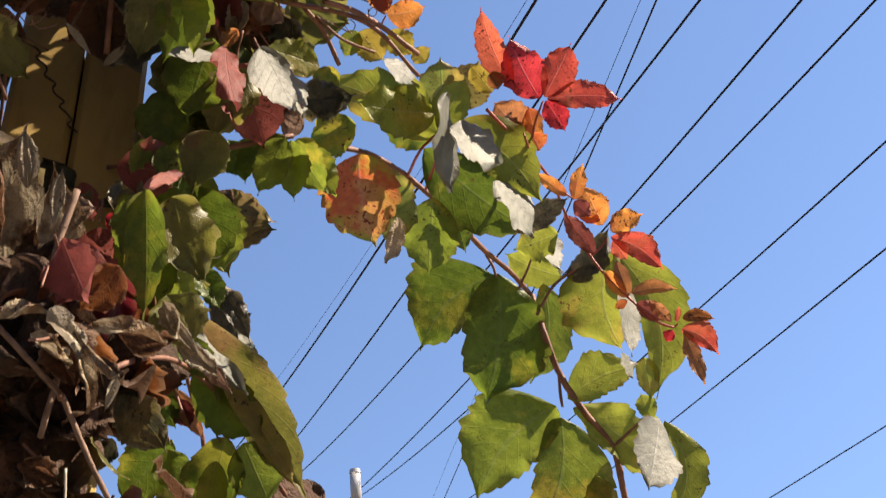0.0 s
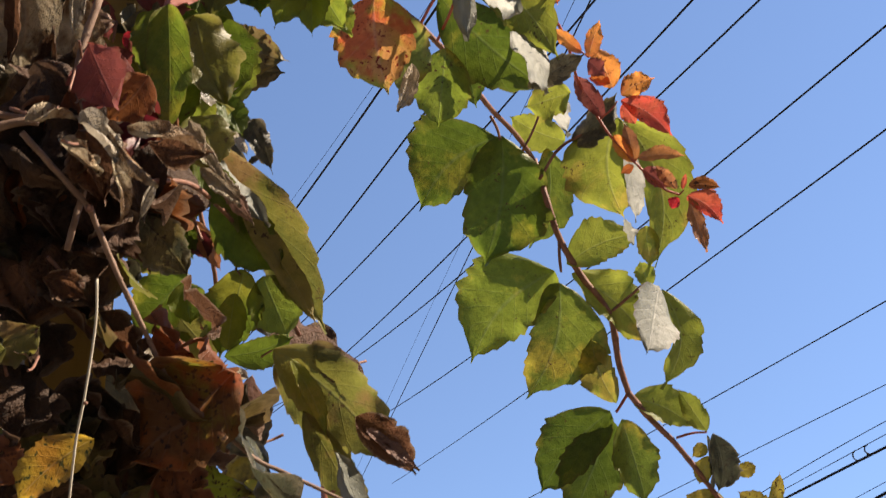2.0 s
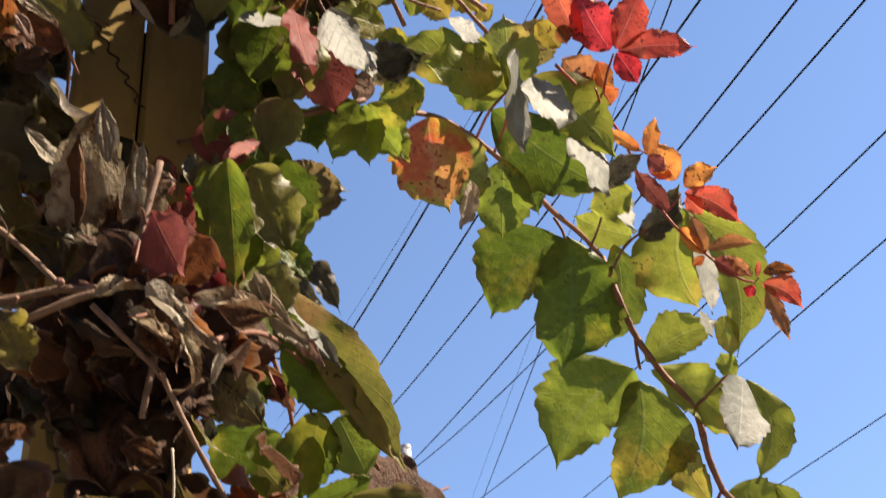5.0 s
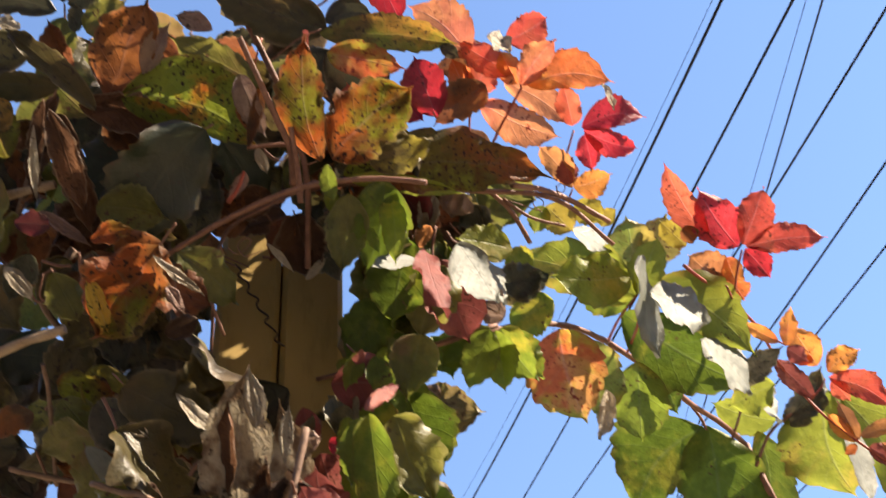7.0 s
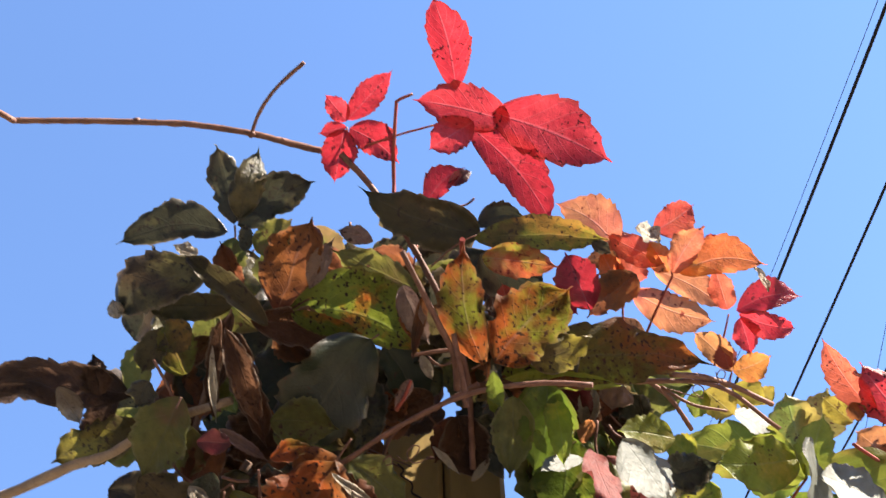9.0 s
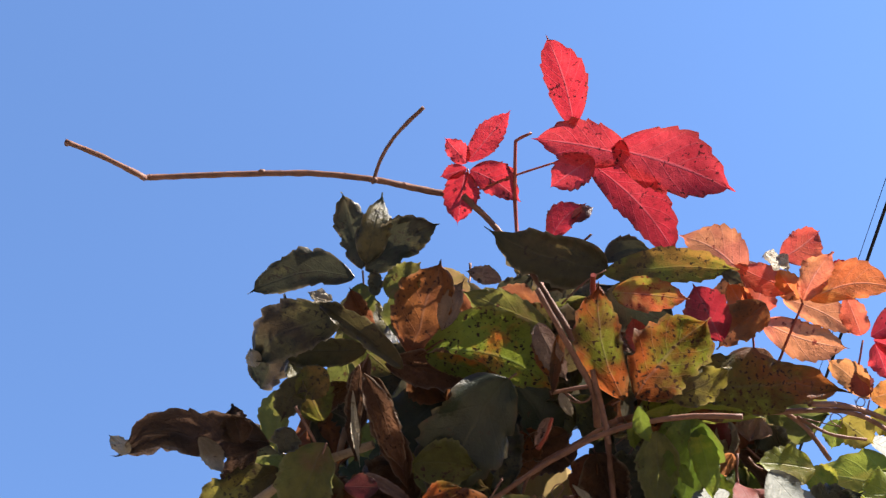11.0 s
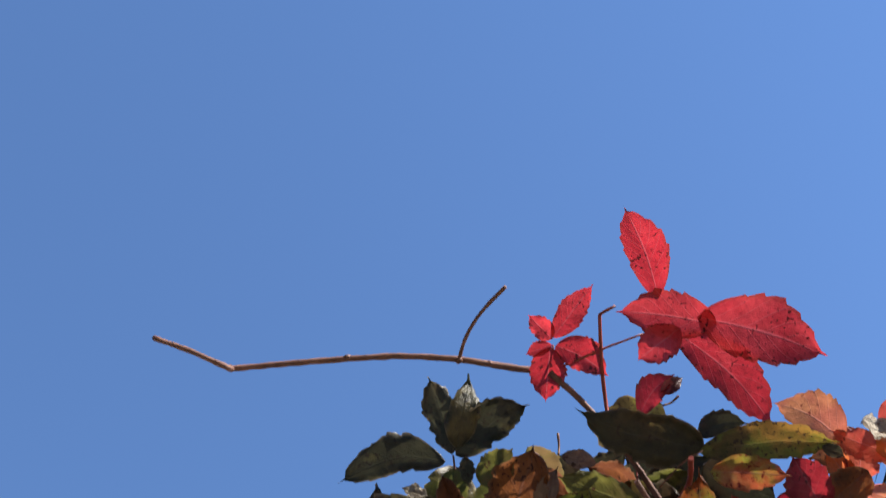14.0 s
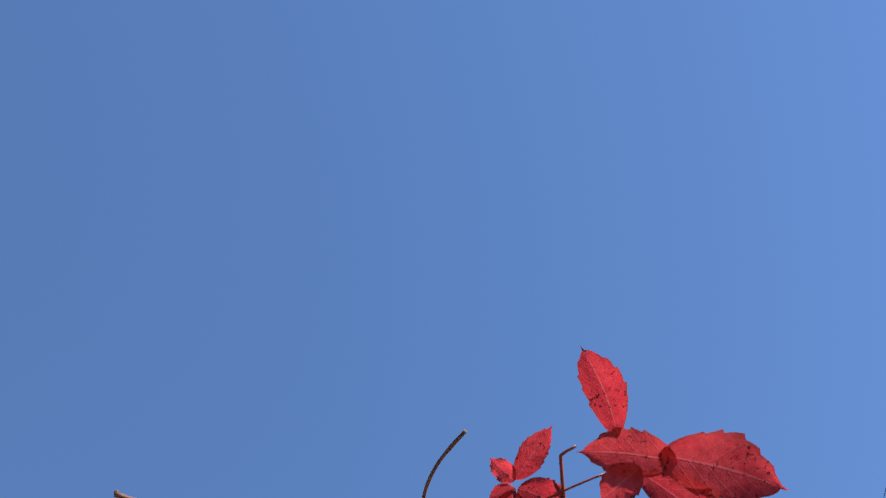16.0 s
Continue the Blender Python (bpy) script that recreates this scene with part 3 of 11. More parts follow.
power_cable((-0.4907, 16.6614, 7.7757), (2.9073, 4.5970, 8.0447), 0.0151, 0.125)
power_cable((-0.4140, 16.0131, 7.8671), (2.8504, 4.5647, 8.0697), 0.0032, 0.144)
power_cable((-0.0352, 19.7429, 8.1994), (3.6713, 4.8125, 8.3018), 0.0151, 0.114)
power_cable((0.3185, 22.8982, 8.4318), (4.7133, 5.1899, 8.5145), 0.0151, 0.226)
power_cable((1.0272, 26.7562, 8.2650), (5.3706, 6.3033, 8.3238), 0.0151, 0.190)
power_cable((1.4335, 28.4718, 8.6001), (6.0961, 6.9099, 8.3256), 0.0143, 0.286)
power_cable((3.1480, 34.4835, 8.4018), (7.1973, 9.4776, 8.0140), 0.0143, 0.226)
power_cable((6.2495, 44.0686, 8.5616), (8.3561, 12.1149, 7.7480), 0.0151, 0.064)
power_cable((6.8459, 44.3385, 5.0859), (12.5179, 15.9344, 7.4122), 0.0143, 0.100)
power_cable((12.8571, 42.9515, 5.0532), (17.1952, 22.8090, 7.4578), 0.0143, 0.001)
power_cable((16.5870, 41.6671, 4.6157), (19.9159, 27.0584, 7.4209), 0.0151, -0.192)
power_cable((17.9362, 39.3912, 5.1974), (15.8244, 27.7106, 5.4594), 0.0128)
power_cable((15.6664, 40.6211, 3.9064), (16.7524, 29.4713, 5.3342), 0.0399)
power_cable((18.4208, 38.9953, 3.8344), (19.3920, 34.5536, 4.7918), 0.0112)
power_cable((18.5121, 38.8915, 3.3762), (20.8431, 37.2932, 4.6301), 0.0598)
power_cable((0.6548, 44.8451, 4.5112), (2.8093, 3.7856, 6.9997), 0.0080, 0.072)
power_cable((1.0122, 44.7817, 5.5773), (2.8364, 3.9170, 7.2461), 0.0032, -0.123)
power_cable((5.1943, 37.8177, 4.1859), (16.9351, 39.8905, 3.5646), 0.0064)
cable_hook((16.6066, 30.4188, 5.5296), (17.4389, 31.9599, 5.3992))
cable_hook((16.1825, 28.8780, 5.4893), (16.7758, 30.0121, 5.3507))


# ---------------------------------------------------------------- distant trees
def far_tree(x, y, h, seed):
    rnd = random.Random(seed)
    e = new("tree")
    e.location = (x, y, 0)
    tagged(e, "leafy grey-green tree far behind the cables", "tree", "distant trees")
    bm = bmesh.new()
    sweep(bm, [Vector((0.15 * math.sin(k), 0.1 * math.cos(2 * k), h * 0.62 * k / 6 - 0.2)) for k in range(7)], 0.32, 0.12, 8, 0.1)
    tips = []
    for k in range(16):
        z = h * rnd.uniform(0.28, 0.6)
        ang, reach = rnd.uniform(0, 6.28), h * rnd.uniform(0.18, 0.36)
        end = Vector((math.cos(ang) * reach, math.sin(ang) * reach, z + h * rnd.uniform(0.12, 0.36)))
        sweep(bm, smooth_line([Vector((0, 0, z)), Vector((end.x * 0.45, end.y * 0.45, z + (end.z - z) * 0.6)), end], 3), 0.09, 0.025, 5, 0.1)
        tips.append(end)
    mesh_object("trunk", bm, M["treebark"], e)
    verts, faces = [], []
    for end in tips:
        for c in range(9):
            mid = end + Vector((rnd.gauss(0, 0.09), rnd.gauss(0, 0.09), rnd.gauss(0, 0.06))) * h
            for k in range(90):
                p = mid + Vector((rnd.gauss(0, 1), rnd.gauss(0, 1), rnd.gauss(0, 0.7))) * h * 0.035
                a = Vector((rnd.gauss(0, 1), rnd.gauss(0, 1), rnd.gauss(0, 1))).normalized() * h * 0.021
                q = a.orthogonal().normalized() * h * 0.012
                i = len(verts)
                verts += [p - a, p + q, p + a, p - q]
                faces.append((i, i + 1, i + 2, i + 3))
    me = bpy.data.meshes.new("crown")
    me.from_pydata(verts, [], faces)
    me.materials.append(M["treeleaf"])
    c = new("crown", me)
    c.parent = e


far_tree(19.85, 36.97, 4.4, 3)
far_tree(19.33, 39.62, 4.0, 4)
far_tree(20.55, 34.03, 4.6, 6)


# ---------------------------------------------------------------- the vine

# bare twig
v = shoot("vine_shoot", "bare reddish-brown vine twig with swollen buds above the leaves", (-0.3882, 0.2704, 2.2493))
stem(v, "twig", 0.00168, 0.00219, (-0.3820, 0.2617, 2.2392), (-0.3626, 0.2755, 2.2313), (-0.3465, 0.2887, 2.2237), (-0.3444, 0.2930, 2.2239), (-0.3417, 0.2959, 2.2259), (-0.3103, 0.3054, 2.2253), (-0.2755, 0.3160, 2.2240), (-0.2442, 0.3264, 2.2222), (-0.2116, 0.3395, 2.2175), (-0.1861, 0.3524, 2.2119), (-0.1596, 0.3653, 2.2064))
stem(v, "twig", 0.00205, 0.00175, (-0.1598, 0.3580, 2.2008), (-0.1466, 0.3696, 2.1822), (-0.1331, 0.3861, 2.1590), (-0.1243, 0.3996, 2.1377), (-0.1182, 0.4092, 2.1192), (-0.1121, 0.4284, 2.0917), (-0.1107, 0.4370, 2.0731), (-0.1136, 0.4488, 2.0504), (-0.1173, 0.4598, 2.0283))
stem(v, "twig", 0.00108, 0.00125, (-0.2108, 0.3383, 2.2155), (-0.2016, 0.3287, 2.2231), (-0.1885, 0.3203, 2.2302), (-0.1683, 0.3124, 2.2378))
bud(v, (-0.2755, 0.3155, 2.2246), 0.00244)
bud(v, (-0.2107, 0.3388, 2.2156), 0.00250)
bud(v, (-0.3525, 0.3050, 2.2390), 0.00179)
bud(v, (-0.1615, 0.3674, 2.2107), 0.00216)
bud(v, (-0.3882, 0.2704, 2.2493), 0.00172)

# red shoot
v = shoot("vine_shoot", "crimson five-part creeper leaves glowing at the top of the vine", (-0.1211, 0.4465, 2.1165))
stem(v, "redstem", 0.00141, 0.00158, (-0.1216, 0.4472, 2.1163), (-0.1165, 0.4178, 2.1212), (-0.1012, 0.3949, 2.1225), (-0.0948, 0.3712, 2.1224))
s = leaf(v, "small crimson rosette of five toothed leaflets", 0.00077, (-0.1598, 0.3604, 2.2043), (-0.1553, 0.3535, 2.2080), (-0.1529, 0.3486, 2.2134))
leaflet(s, (-0.1519, 0.3459, 2.2165), (-0.1181, 0.3327, 2.2371), 0.0174, (0.1647, -0.6849, -0.7097), "red", 10, 0, 0.00, 0.50, 0.00, 0, 0.70)
leaflet(s, (-0.1524, 0.3463, 2.2160), (-0.1617, 0.3322, 2.2285), 0.0133, (0.1088, -0.7006, -0.7052), "red", 10, 0, 0.00, 0.50, 0.00, 0, 0.70)
leaflet(s, (-0.1517, 0.3495, 2.2128), (-0.1271, 0.3713, 2.1955), 0.0216, (0.1583, -0.7176, -0.6782), "red", 12, 0, 0.00, 0.56, -0.06, 0, 0.70)
leaflet(s, (-0.1549, 0.3491, 2.2126), (-0.1681, 0.3695, 2.1889), 0.0219, (-0.0098, -0.7609, -0.6488), "red", 12, 0, 0.00, 0.50, 0.00, 0, 0.70)
leaflet(s, (-0.1535, 0.3485, 2.2135), (-0.1708, 0.3472, 2.2112), 0.0091, (0.1396, -0.7567, -0.6387), "red", 12, 0, 0.00, 0.50, 0.00, 0, 0.70)
s = leaf(v, "large bright red leaf with dark specks and toothed edges", 0.00091, (-0.1598, 0.3604, 2.2043), (-0.1419, 0.3592, 2.2049), (-0.1237, 0.3597, 2.2081), (-0.0992, 0.3614, 2.2114))
leaflet(s, (-0.0836, 0.3507, 2.2257), (-0.0856, 0.3081, 2.2691), 0.0253, (0.0130, -0.7138, -0.7002), "red", 9, 0, 0.00, 0.46, 0.04, 0, 0.35)
leaflet(s, (-0.0558, 0.3718, 2.2097), (-0.1112, 0.3476, 2.2232), 0.0293, (0.1515, -0.7212, -0.6759), "red", 8, 0, 0.00, 0.47, 0.03, 0, 0.35)
leaflet(s, (-0.0772, 0.3646, 2.2098), (-0.1079, 0.3691, 2.1988), 0.0232, (0.0934, -0.8020, -0.5899), "red", 12, 0, 0.00, 0.50, 0.00, 0, 0.35)
leaflet(s, (-0.0653, 0.3653, 2.2145), (0.0001, 0.4040, 2.1882), 0.0391, (0.1701, -0.7336, -0.6579), "red", 8, 0, 0.00, 0.53, -0.03, 0, 0.35)
leaflet(s, (-0.0795, 0.3679, 2.2089), (-0.0434, 0.4213, 2.1614), 0.0286, (0.1337, -0.7072, -0.6943), "red", 9, 0, 0.00, 0.56, -0.06, 0, 0.35)
s = leaf(v, "red upright leaf stalk with a bent tip", 0.00135, (-0.1355, 0.3806, 2.1480), (-0.1340, 0.3824, 2.1827), (-0.1290, 0.3662, 2.2003), (-0.1214, 0.3483, 2.2203), (-0.1194, 0.3458, 2.2233), (-0.1097, 0.3455, 2.2256))
s = leaf(v, "small curled dark red leaf with a notched edge", 0.00063, (-0.1296, 0.3978, 2.1315), (-0.1243, 0.4025, 2.1639), (-0.1160, 0.3918, 2.1767))
leaflet(s, (-0.1169, 0.3921, 2.1762), (-0.0884, 0.3824, 2.1921), 0.0164, (0.0365, -0.8227, -0.5673), "crimson", 20, 20, 0.00, 0.60, -0.10, 0, 0.70)
leaflet(s, (-0.1004, 0.3871, 2.1848), (-0.0843, 0.3855, 2.1897), 0.0091, (0.1241, -0.7553, -0.6435), "crimsondark", 20, 40, 0.00, 0.50, 0.00, 0, 0.70)
s = leaf(v, "crimson leaf standing in shade behind the orange ones", 0.00059, (-0.0317, 0.4342, 2.0998), (-0.0329, 0.4325, 2.1014), (-0.0336, 0.4306, 2.1031))
leaflet(s, (-0.0325, 0.4487, 2.1137), (-0.0400, 0.4213, 2.1404), 0.0280, (0.0788, -0.7059, -0.7039), "crimson", 12, 0, 0.00, 0.50, 0.00, 0, 0.70)
leaflet(s, (-0.0555, 0.4386, 2.1267), (-0.0405, 0.4525, 2.1154), 0.0172, (0.1430, -0.7096, -0.6899), "crimson", 10, 0, 0.00, 0.50, 0.00, 0, 0.70)
leaflet(s, (-0.0789, 0.4322, 2.1066), (-0.0803, 0.4162, 2.1228), 0.0147, (0.1430, -0.7096, -0.6899), "coral", 10, 0, 0.00, 0.50, 0.00, 0, 0.70)

# orange shoot
v = shoot("vine_shoot", "orange and salmon creeper leaves on red stalks", (-0.1089, 0.4232, 2.0580))
stem(v, "twig", 0.00200, 0.00139, (-0.1120, 0.4470, 2.0745), (-0.0841, 0.4574, 2.0807), (-0.0181, 0.4803, 2.0788), (0.0323, 0.5006, 2.0770), (0.0655, 0.5314, 2.0569))
s = leaf(v, "salmon and orange leaf with brown specks", 0.00077, (-0.0157, 0.4832, 2.1119), (-0.0135, 0.4697, 2.1192), (-0.0103, 0.4586, 2.1315))
leaflet(s, (-0.0077, 0.4408, 2.1506), (-0.0393, 0.4134, 2.1739), 0.0295, (0.1268, -0.7220, -0.6802), "salmon", 8, 0, 0.00, 0.40, 0.10, 0, 0.70)
leaflet(s, (-0.0111, 0.4569, 2.1331), (-0.0182, 0.4392, 2.1505), 0.0155, (0.0837, -0.7146, -0.6945), "orange", 9, 0, 0.00, 0.50, 0.00, 0, 0.70)
leaflet(s, (-0.0081, 0.4616, 2.1360), (0.0070, 0.4444, 2.1568), 0.0207, (0.2122, -0.6716, -0.7099), "coral", 9, 0, 0.00, 0.50, 0.00, 0, 0.70)
leaflet(s, (-0.0130, 0.4579, 2.1317), (-0.0274, 0.4547, 2.1325), 0.0056, (0.1218, -0.7193, -0.6839), "coral", 9, 0, 0.00, 0.50, 0.00, 0, 0.70)
stem(v, "redstem", 0.00070, 0.00056, (-0.0101, 0.4581, 2.1320), (-0.0100, 0.4495, 2.1412), (-0.0083, 0.4407, 2.1507))
s = leaf(v, "large salmon leaf of five specked leaflets", 0.00098, (-0.0021, 0.4847, 2.1128), (0.0092, 0.4705, 2.1224), (0.0221, 0.4601, 2.1357))
leaflet(s, (0.0204, 0.4535, 2.1424), (-0.0130, 0.4330, 2.1579), 0.0185, (0.2037, -0.7815, -0.5897), "coral", 8, 0, 0.00, 0.54, -0.04, 0, 0.70)
leaflet(s, (0.0172, 0.4430, 2.1601), (0.0450, 0.4380, 2.1703), 0.0234, (0.0975, -0.7631, -0.6389), "coral", 8, 0, 0.00, 0.46, 0.04, 0, 0.70)
leaflet(s, (0.0216, 0.4548, 2.1338), (0.0472, 0.4406, 2.1533), 0.0206, (0.2442, -0.6029, -0.7595), "salmon", 16, 0, 0.00, 0.56, -0.06, 0, 0.70)
leaflet(s, (0.0201, 0.4563, 2.1364), (0.0118, 0.4403, 2.1518), 0.0162, (0.0418, -0.7028, -0.7101), "orange", 10, 0, 0.00, 0.50, 0.00, 0, 0.70)
leaflet(s, (0.0260, 0.4583, 2.1353), (0.0801, 0.4681, 2.1347), 0.0263, (0.1418, -0.8210, -0.5531), "orange", 8, 0, 0.00, 0.62, -0.12, 0, 0.70)
leaflet(s, (-0.0048, 0.4621, 2.1317), (0.0427, 0.4871, 2.1138), 0.0233, (0.0804, -0.6758, -0.7327), "salmon", 8, 0, 0.00, 0.45, 0.05, 0, 0.70)
leaflet(s, (0.0129, 0.4602, 2.1427), (0.0505, 0.4869, 2.1214), 0.0186, (0.1945, -0.7654, -0.6134), "salmon", 8, 0, 0.00, 0.55, -0.05, 0, 0.70)
# pale leaflet stands for a white sun glint on the salmon blades
leaflet(s, (0.0052, 0.4276, 2.1522), (0.0188, 0.4365, 2.1453), 0.0234, (0.6008, -0.7769, 0.1884), "pale", 8, 0, 0.08, 0.50, 0.00, 0, 0.70)
leaflet(s, (0.0419, 0.4598, 2.1497), (0.0586, 0.4570, 2.1557), 0.0122, (0.0705, -0.8100, -0.5822), "red", 9, 0, 0.00, 0.50, 0.00, 0, 0.70)
leaflet(s, (0.0726, 0.4643, 2.1329), (0.0778, 0.4765, 2.1210), 0.0087, (0.7459, -0.6005, -0.2883), "pale", 12, 0, 0.12, 0.50, 0.00, 0, 0.70)
stem(v, "redstem", 0.00070, 0.00056, (0.0221, 0.4601, 2.1357), (0.0218, 0.4558, 2.1401), (0.0200, 0.4484, 2.1476))
s = leaf(v, "crimson leaf with curled leaflets", 0.00077, (0.0354, 0.5031, 2.0928), (0.0437, 0.4942, 2.1036), (0.0510, 0.4841, 2.1155))
leaflet(s, (0.0562, 0.4840, 2.1166), (0.1007, 0.4878, 2.1205), 0.0201, (0.1188, -0.8390, -0.5310), "crimson", 14, 26, 0.00, 0.60, -0.10, 0, 0.70)
leaflet(s, (0.0571, 0.4857, 2.1150), (0.0923, 0.5011, 2.1050), 0.0162, (0.1019, -0.6932, -0.7135), "red", 14, 20, 0.00, 0.45, 0.05, 0, 0.70)
leaflet(s, (0.0573, 0.4872, 2.1134), (0.0594, 0.5042, 2.0959), 0.0169, (0.1218, -0.7193, -0.6839), "red", 12, 0, 0.00, 0.50, 0.00, 0, 0.70)
leaflet(s, (0.0509, 0.4821, 2.1176), (0.0483, 0.4625, 2.1378), 0.0162, (0.0459, -0.7189, -0.6936), "coral", 10, 0, 0.00, 0.50, 0.00, 0, 0.70)
s = leaf(v, "brown-orange and yellow leaf beside the stalk", 0.00063, (0.0426, 0.5119, 2.0849), (0.0439, 0.5102, 2.0868), (0.0453, 0.5086, 2.0888))
leaflet(s, (0.0454, 0.5081, 2.0893), (0.0273, 0.4861, 2.1093), 0.0176, (0.0586, -0.6961, -0.7155), "brownorange", 10, 0, 0.00, 0.45, 0.05, 0, 0.70)
leaflet(s, (0.0461, 0.5083, 2.0893), (0.0716, 0.5073, 2.0948), 0.0183, (0.1317, -0.6789, -0.7223), "orange", 9, 0, 0.00, 0.44, 0.06, 0, 0.70)
leaflet(s, (0.0437, 0.5067, 2.0905), (0.0430, 0.4941, 2.1037), 0.0141, (0.1218, -0.7193, -0.6839), "dullred", 10, 0, 0.00, 0.50, 0.00, 0, 0.70)
leaflet(s, (0.0288, 0.5296, 2.0931), (0.0440, 0.5447, 2.0798), 0.0233, (0.0573, -0.6886, -0.7228), "yellow", 9, 0, 0.00, 0.50, 0.00, 0, 0.70)
leaflet(s, (0.0487, 0.5315, 2.0945), (0.0639, 0.5446, 2.0834), 0.0189, (0.1657, -0.7416, -0.6501), "yellow", 9, 0, 0.00, 0.50, 0.00, 0, 0.70)
leaflet(s, (0.0267, 0.5290, 2.0933), (0.0182, 0.5402, 2.0800), 0.0153, (0.0517, -0.7473, -0.6624), "lime", 9, 0, 0.00, 0.50, 0.00, 0, 0.70)

# olive shoot
v = shoot("vine_shoot", "olive and orange mottled creeper leaves at the vine's crown", (-0.1197, 0.4289, 2.0228))
stem(v, "twig", 0.00212, 0.00147, (-0.1133, 0.4104, 2.0499), (-0.1106, 0.3933, 2.0605), (-0.1154, 0.3746, 2.0741), (-0.1250, 0.3469, 2.1011))
stem(v, "twig", 0.00147, 0.00139, (-0.1808, 0.4084, 2.0169), (-0.1417, 0.3962, 2.0260), (-0.1042, 0.3872, 2.0301), (-0.0691, 0.3838, 2.0259), (-0.0411, 0.3831, 2.0179))
s = leaf(v, "large mottled orange leaf with dark blotches", 0.00058, (-0.1030, 0.4005, 2.0545), (-0.1007, 0.4003, 2.0552), (-0.0980, 0.4001, 2.0559), skin="twig")
leaflet(s, (-0.0970, 0.4008, 2.0554), (-0.0927, 0.3547, 2.1038), 0.0265, (0.0182, -0.7225, -0.6911), "rust", 14, 0, 0.03, 0.56, -0.06, 0, 0.70)
leaflet(s, (-0.0894, 0.3978, 2.0528), (-0.0409, 0.3803, 2.0809), 0.0419, (0.1045, -0.7526, -0.6502), "rust", 9, 0, 0.03, 0.55, -0.05, 0, 0.70)
leaflet(s, (-0.0901, 0.4352, 2.0722), (0.0332, 0.4856, 2.0822), 0.0375, (0.3642, -0.7951, -0.4850), "olive", 9, 0, 0.03, 0.56, -0.06, 0, 0.70)
leaflet(s, (-0.0891, 0.4292, 2.0641), (-0.0212, 0.4679, 2.0674), 0.0136, (0.2419, -0.3475, -0.9059), "lime", 9, 0, 0.00, 0.50, 0.00, 0, 0.70)
leaflet(s, (-0.0716, 0.4154, 2.0602), (-0.0351, 0.4143, 2.0689), 0.0189, (0.1705, -0.5891, -0.7899), "olivedark", 9, 0, 0.00, 0.50, 0.00, 0, 0.70)
s = leaf(v, "dark olive leaves lying across the crown", 0.00058, (-0.1168, 0.3845, 2.1188), (-0.0997, 0.3799, 2.1271), (-0.0874, 0.3791, 2.1304), skin="twig")
leaflet(s, (-0.0858, 0.3909, 2.1404), (-0.1499, 0.3542, 2.1649), 0.0308, (0.2129, -0.7714, -0.5996), "olivedark", 10, 0, 0.05, 0.55, -0.05, 0, 0.70)
leaflet(s, (-0.0899, 0.3874, 2.1359), (-0.0136, 0.4080, 2.1306), 0.0224, (0.1935, -0.8470, -0.4951), "olivelime", 10, 0, 0.05, 0.54, -0.04, 0, 0.70)
leaflet(s, (-0.0871, 0.3919, 2.1246), (-0.0446, 0.4074, 2.1175), 0.0217, (0.1066, -0.6415, -0.7596), "rustlime", 9, 0, 0.03, 0.50, 0.00, 0, 0.70)
leaflet(s, (-0.0874, 0.3937, 2.1517), (-0.0575, 0.3980, 2.1534), 0.0142, (0.1430, -0.7096, -0.6899), "dark", 9, 0, 0.00, 0.62, -0.12, 0, 0.70)
leaflet(s, (-0.0234, 0.4062, 2.1304), (-0.0139, 0.4136, 2.1248), 0.0086, (0.1430, -0.7096, -0.6899), "dark", 12, 0, 0.00, 0.50, 0.00, 0, 0.70)
s = leaf(v, "green and orange leaf freckled with brown", 0.00065, (-0.2137, 0.3825, 2.1008), (-0.2080, 0.3809, 2.1037), (-0.2024, 0.3796, 2.1061), skin="twig")
leaflet(s, (-0.2013, 0.3804, 2.1056), (-0.1330, 0.4155, 2.0836), 0.0409, (0.2286, -0.7956, -0.5611), "limeorange", 9, 0, 0.03, 0.64, -0.14, 0, 0.70)
leaflet(s, (-0.1980, 0.3781, 2.1013), (-0.1610, 0.3962, 2.0904), 0.0136, (-0.0222, -0.4825, -0.8756), "limeorange", 9, 0, 0.00, 0.50, 0.00, 0, 0.70)
leaflet(s, (-0.2084, 0.3834, 2.1082), (-0.1783, 0.3513, 2.1474), 0.0401, (0.0595, -0.7500, -0.6587), "brown", 9, 0, 0.07, 0.50, 0.00, 0, 0.70)
leaflet(s, (-0.2129, 0.3612, 2.1374), (-0.1892, 0.3535, 2.1502), 0.0202, (0.0393, -0.8232, -0.5665), "greendark", 10, 0, 0.00, 0.50, 0.00, 0, 0.70)
leaflet(s, (-0.1869, 0.3746, 2.1145), (-0.1663, 0.3593, 2.1345), 0.0140, (-0.0364, -0.8115, -0.5833), "palepink", 14, 0, 0.16, 0.50, 0.00, 0, 0.70)
leaflet(s, (-0.1263, 0.3997, 2.1158), (-0.1717, 0.3706, 2.1362), 0.0194, (0.2369, -0.7790, -0.5805), "greendark", 9, 0, 0.04, 0.50, 0.00, 0, 0.70)
leaflet(s, (-0.1469, 0.3736, 2.1383), (-0.1657, 0.3637, 2.1445), 0.0120, (0.2114, -0.7773, -0.5925), "palepink", 20, 0, 0.14, 0.50, 0.00, 0, 0.70)
leaflet(s, (-0.1301, 0.3982, 2.0802), (-0.1333, 0.3774, 2.1010), 0.0141, (-0.0197, -0.7042, -0.7097), "brown", 26, 0, 0.10, 0.50, 0.00, 0, 0.70)
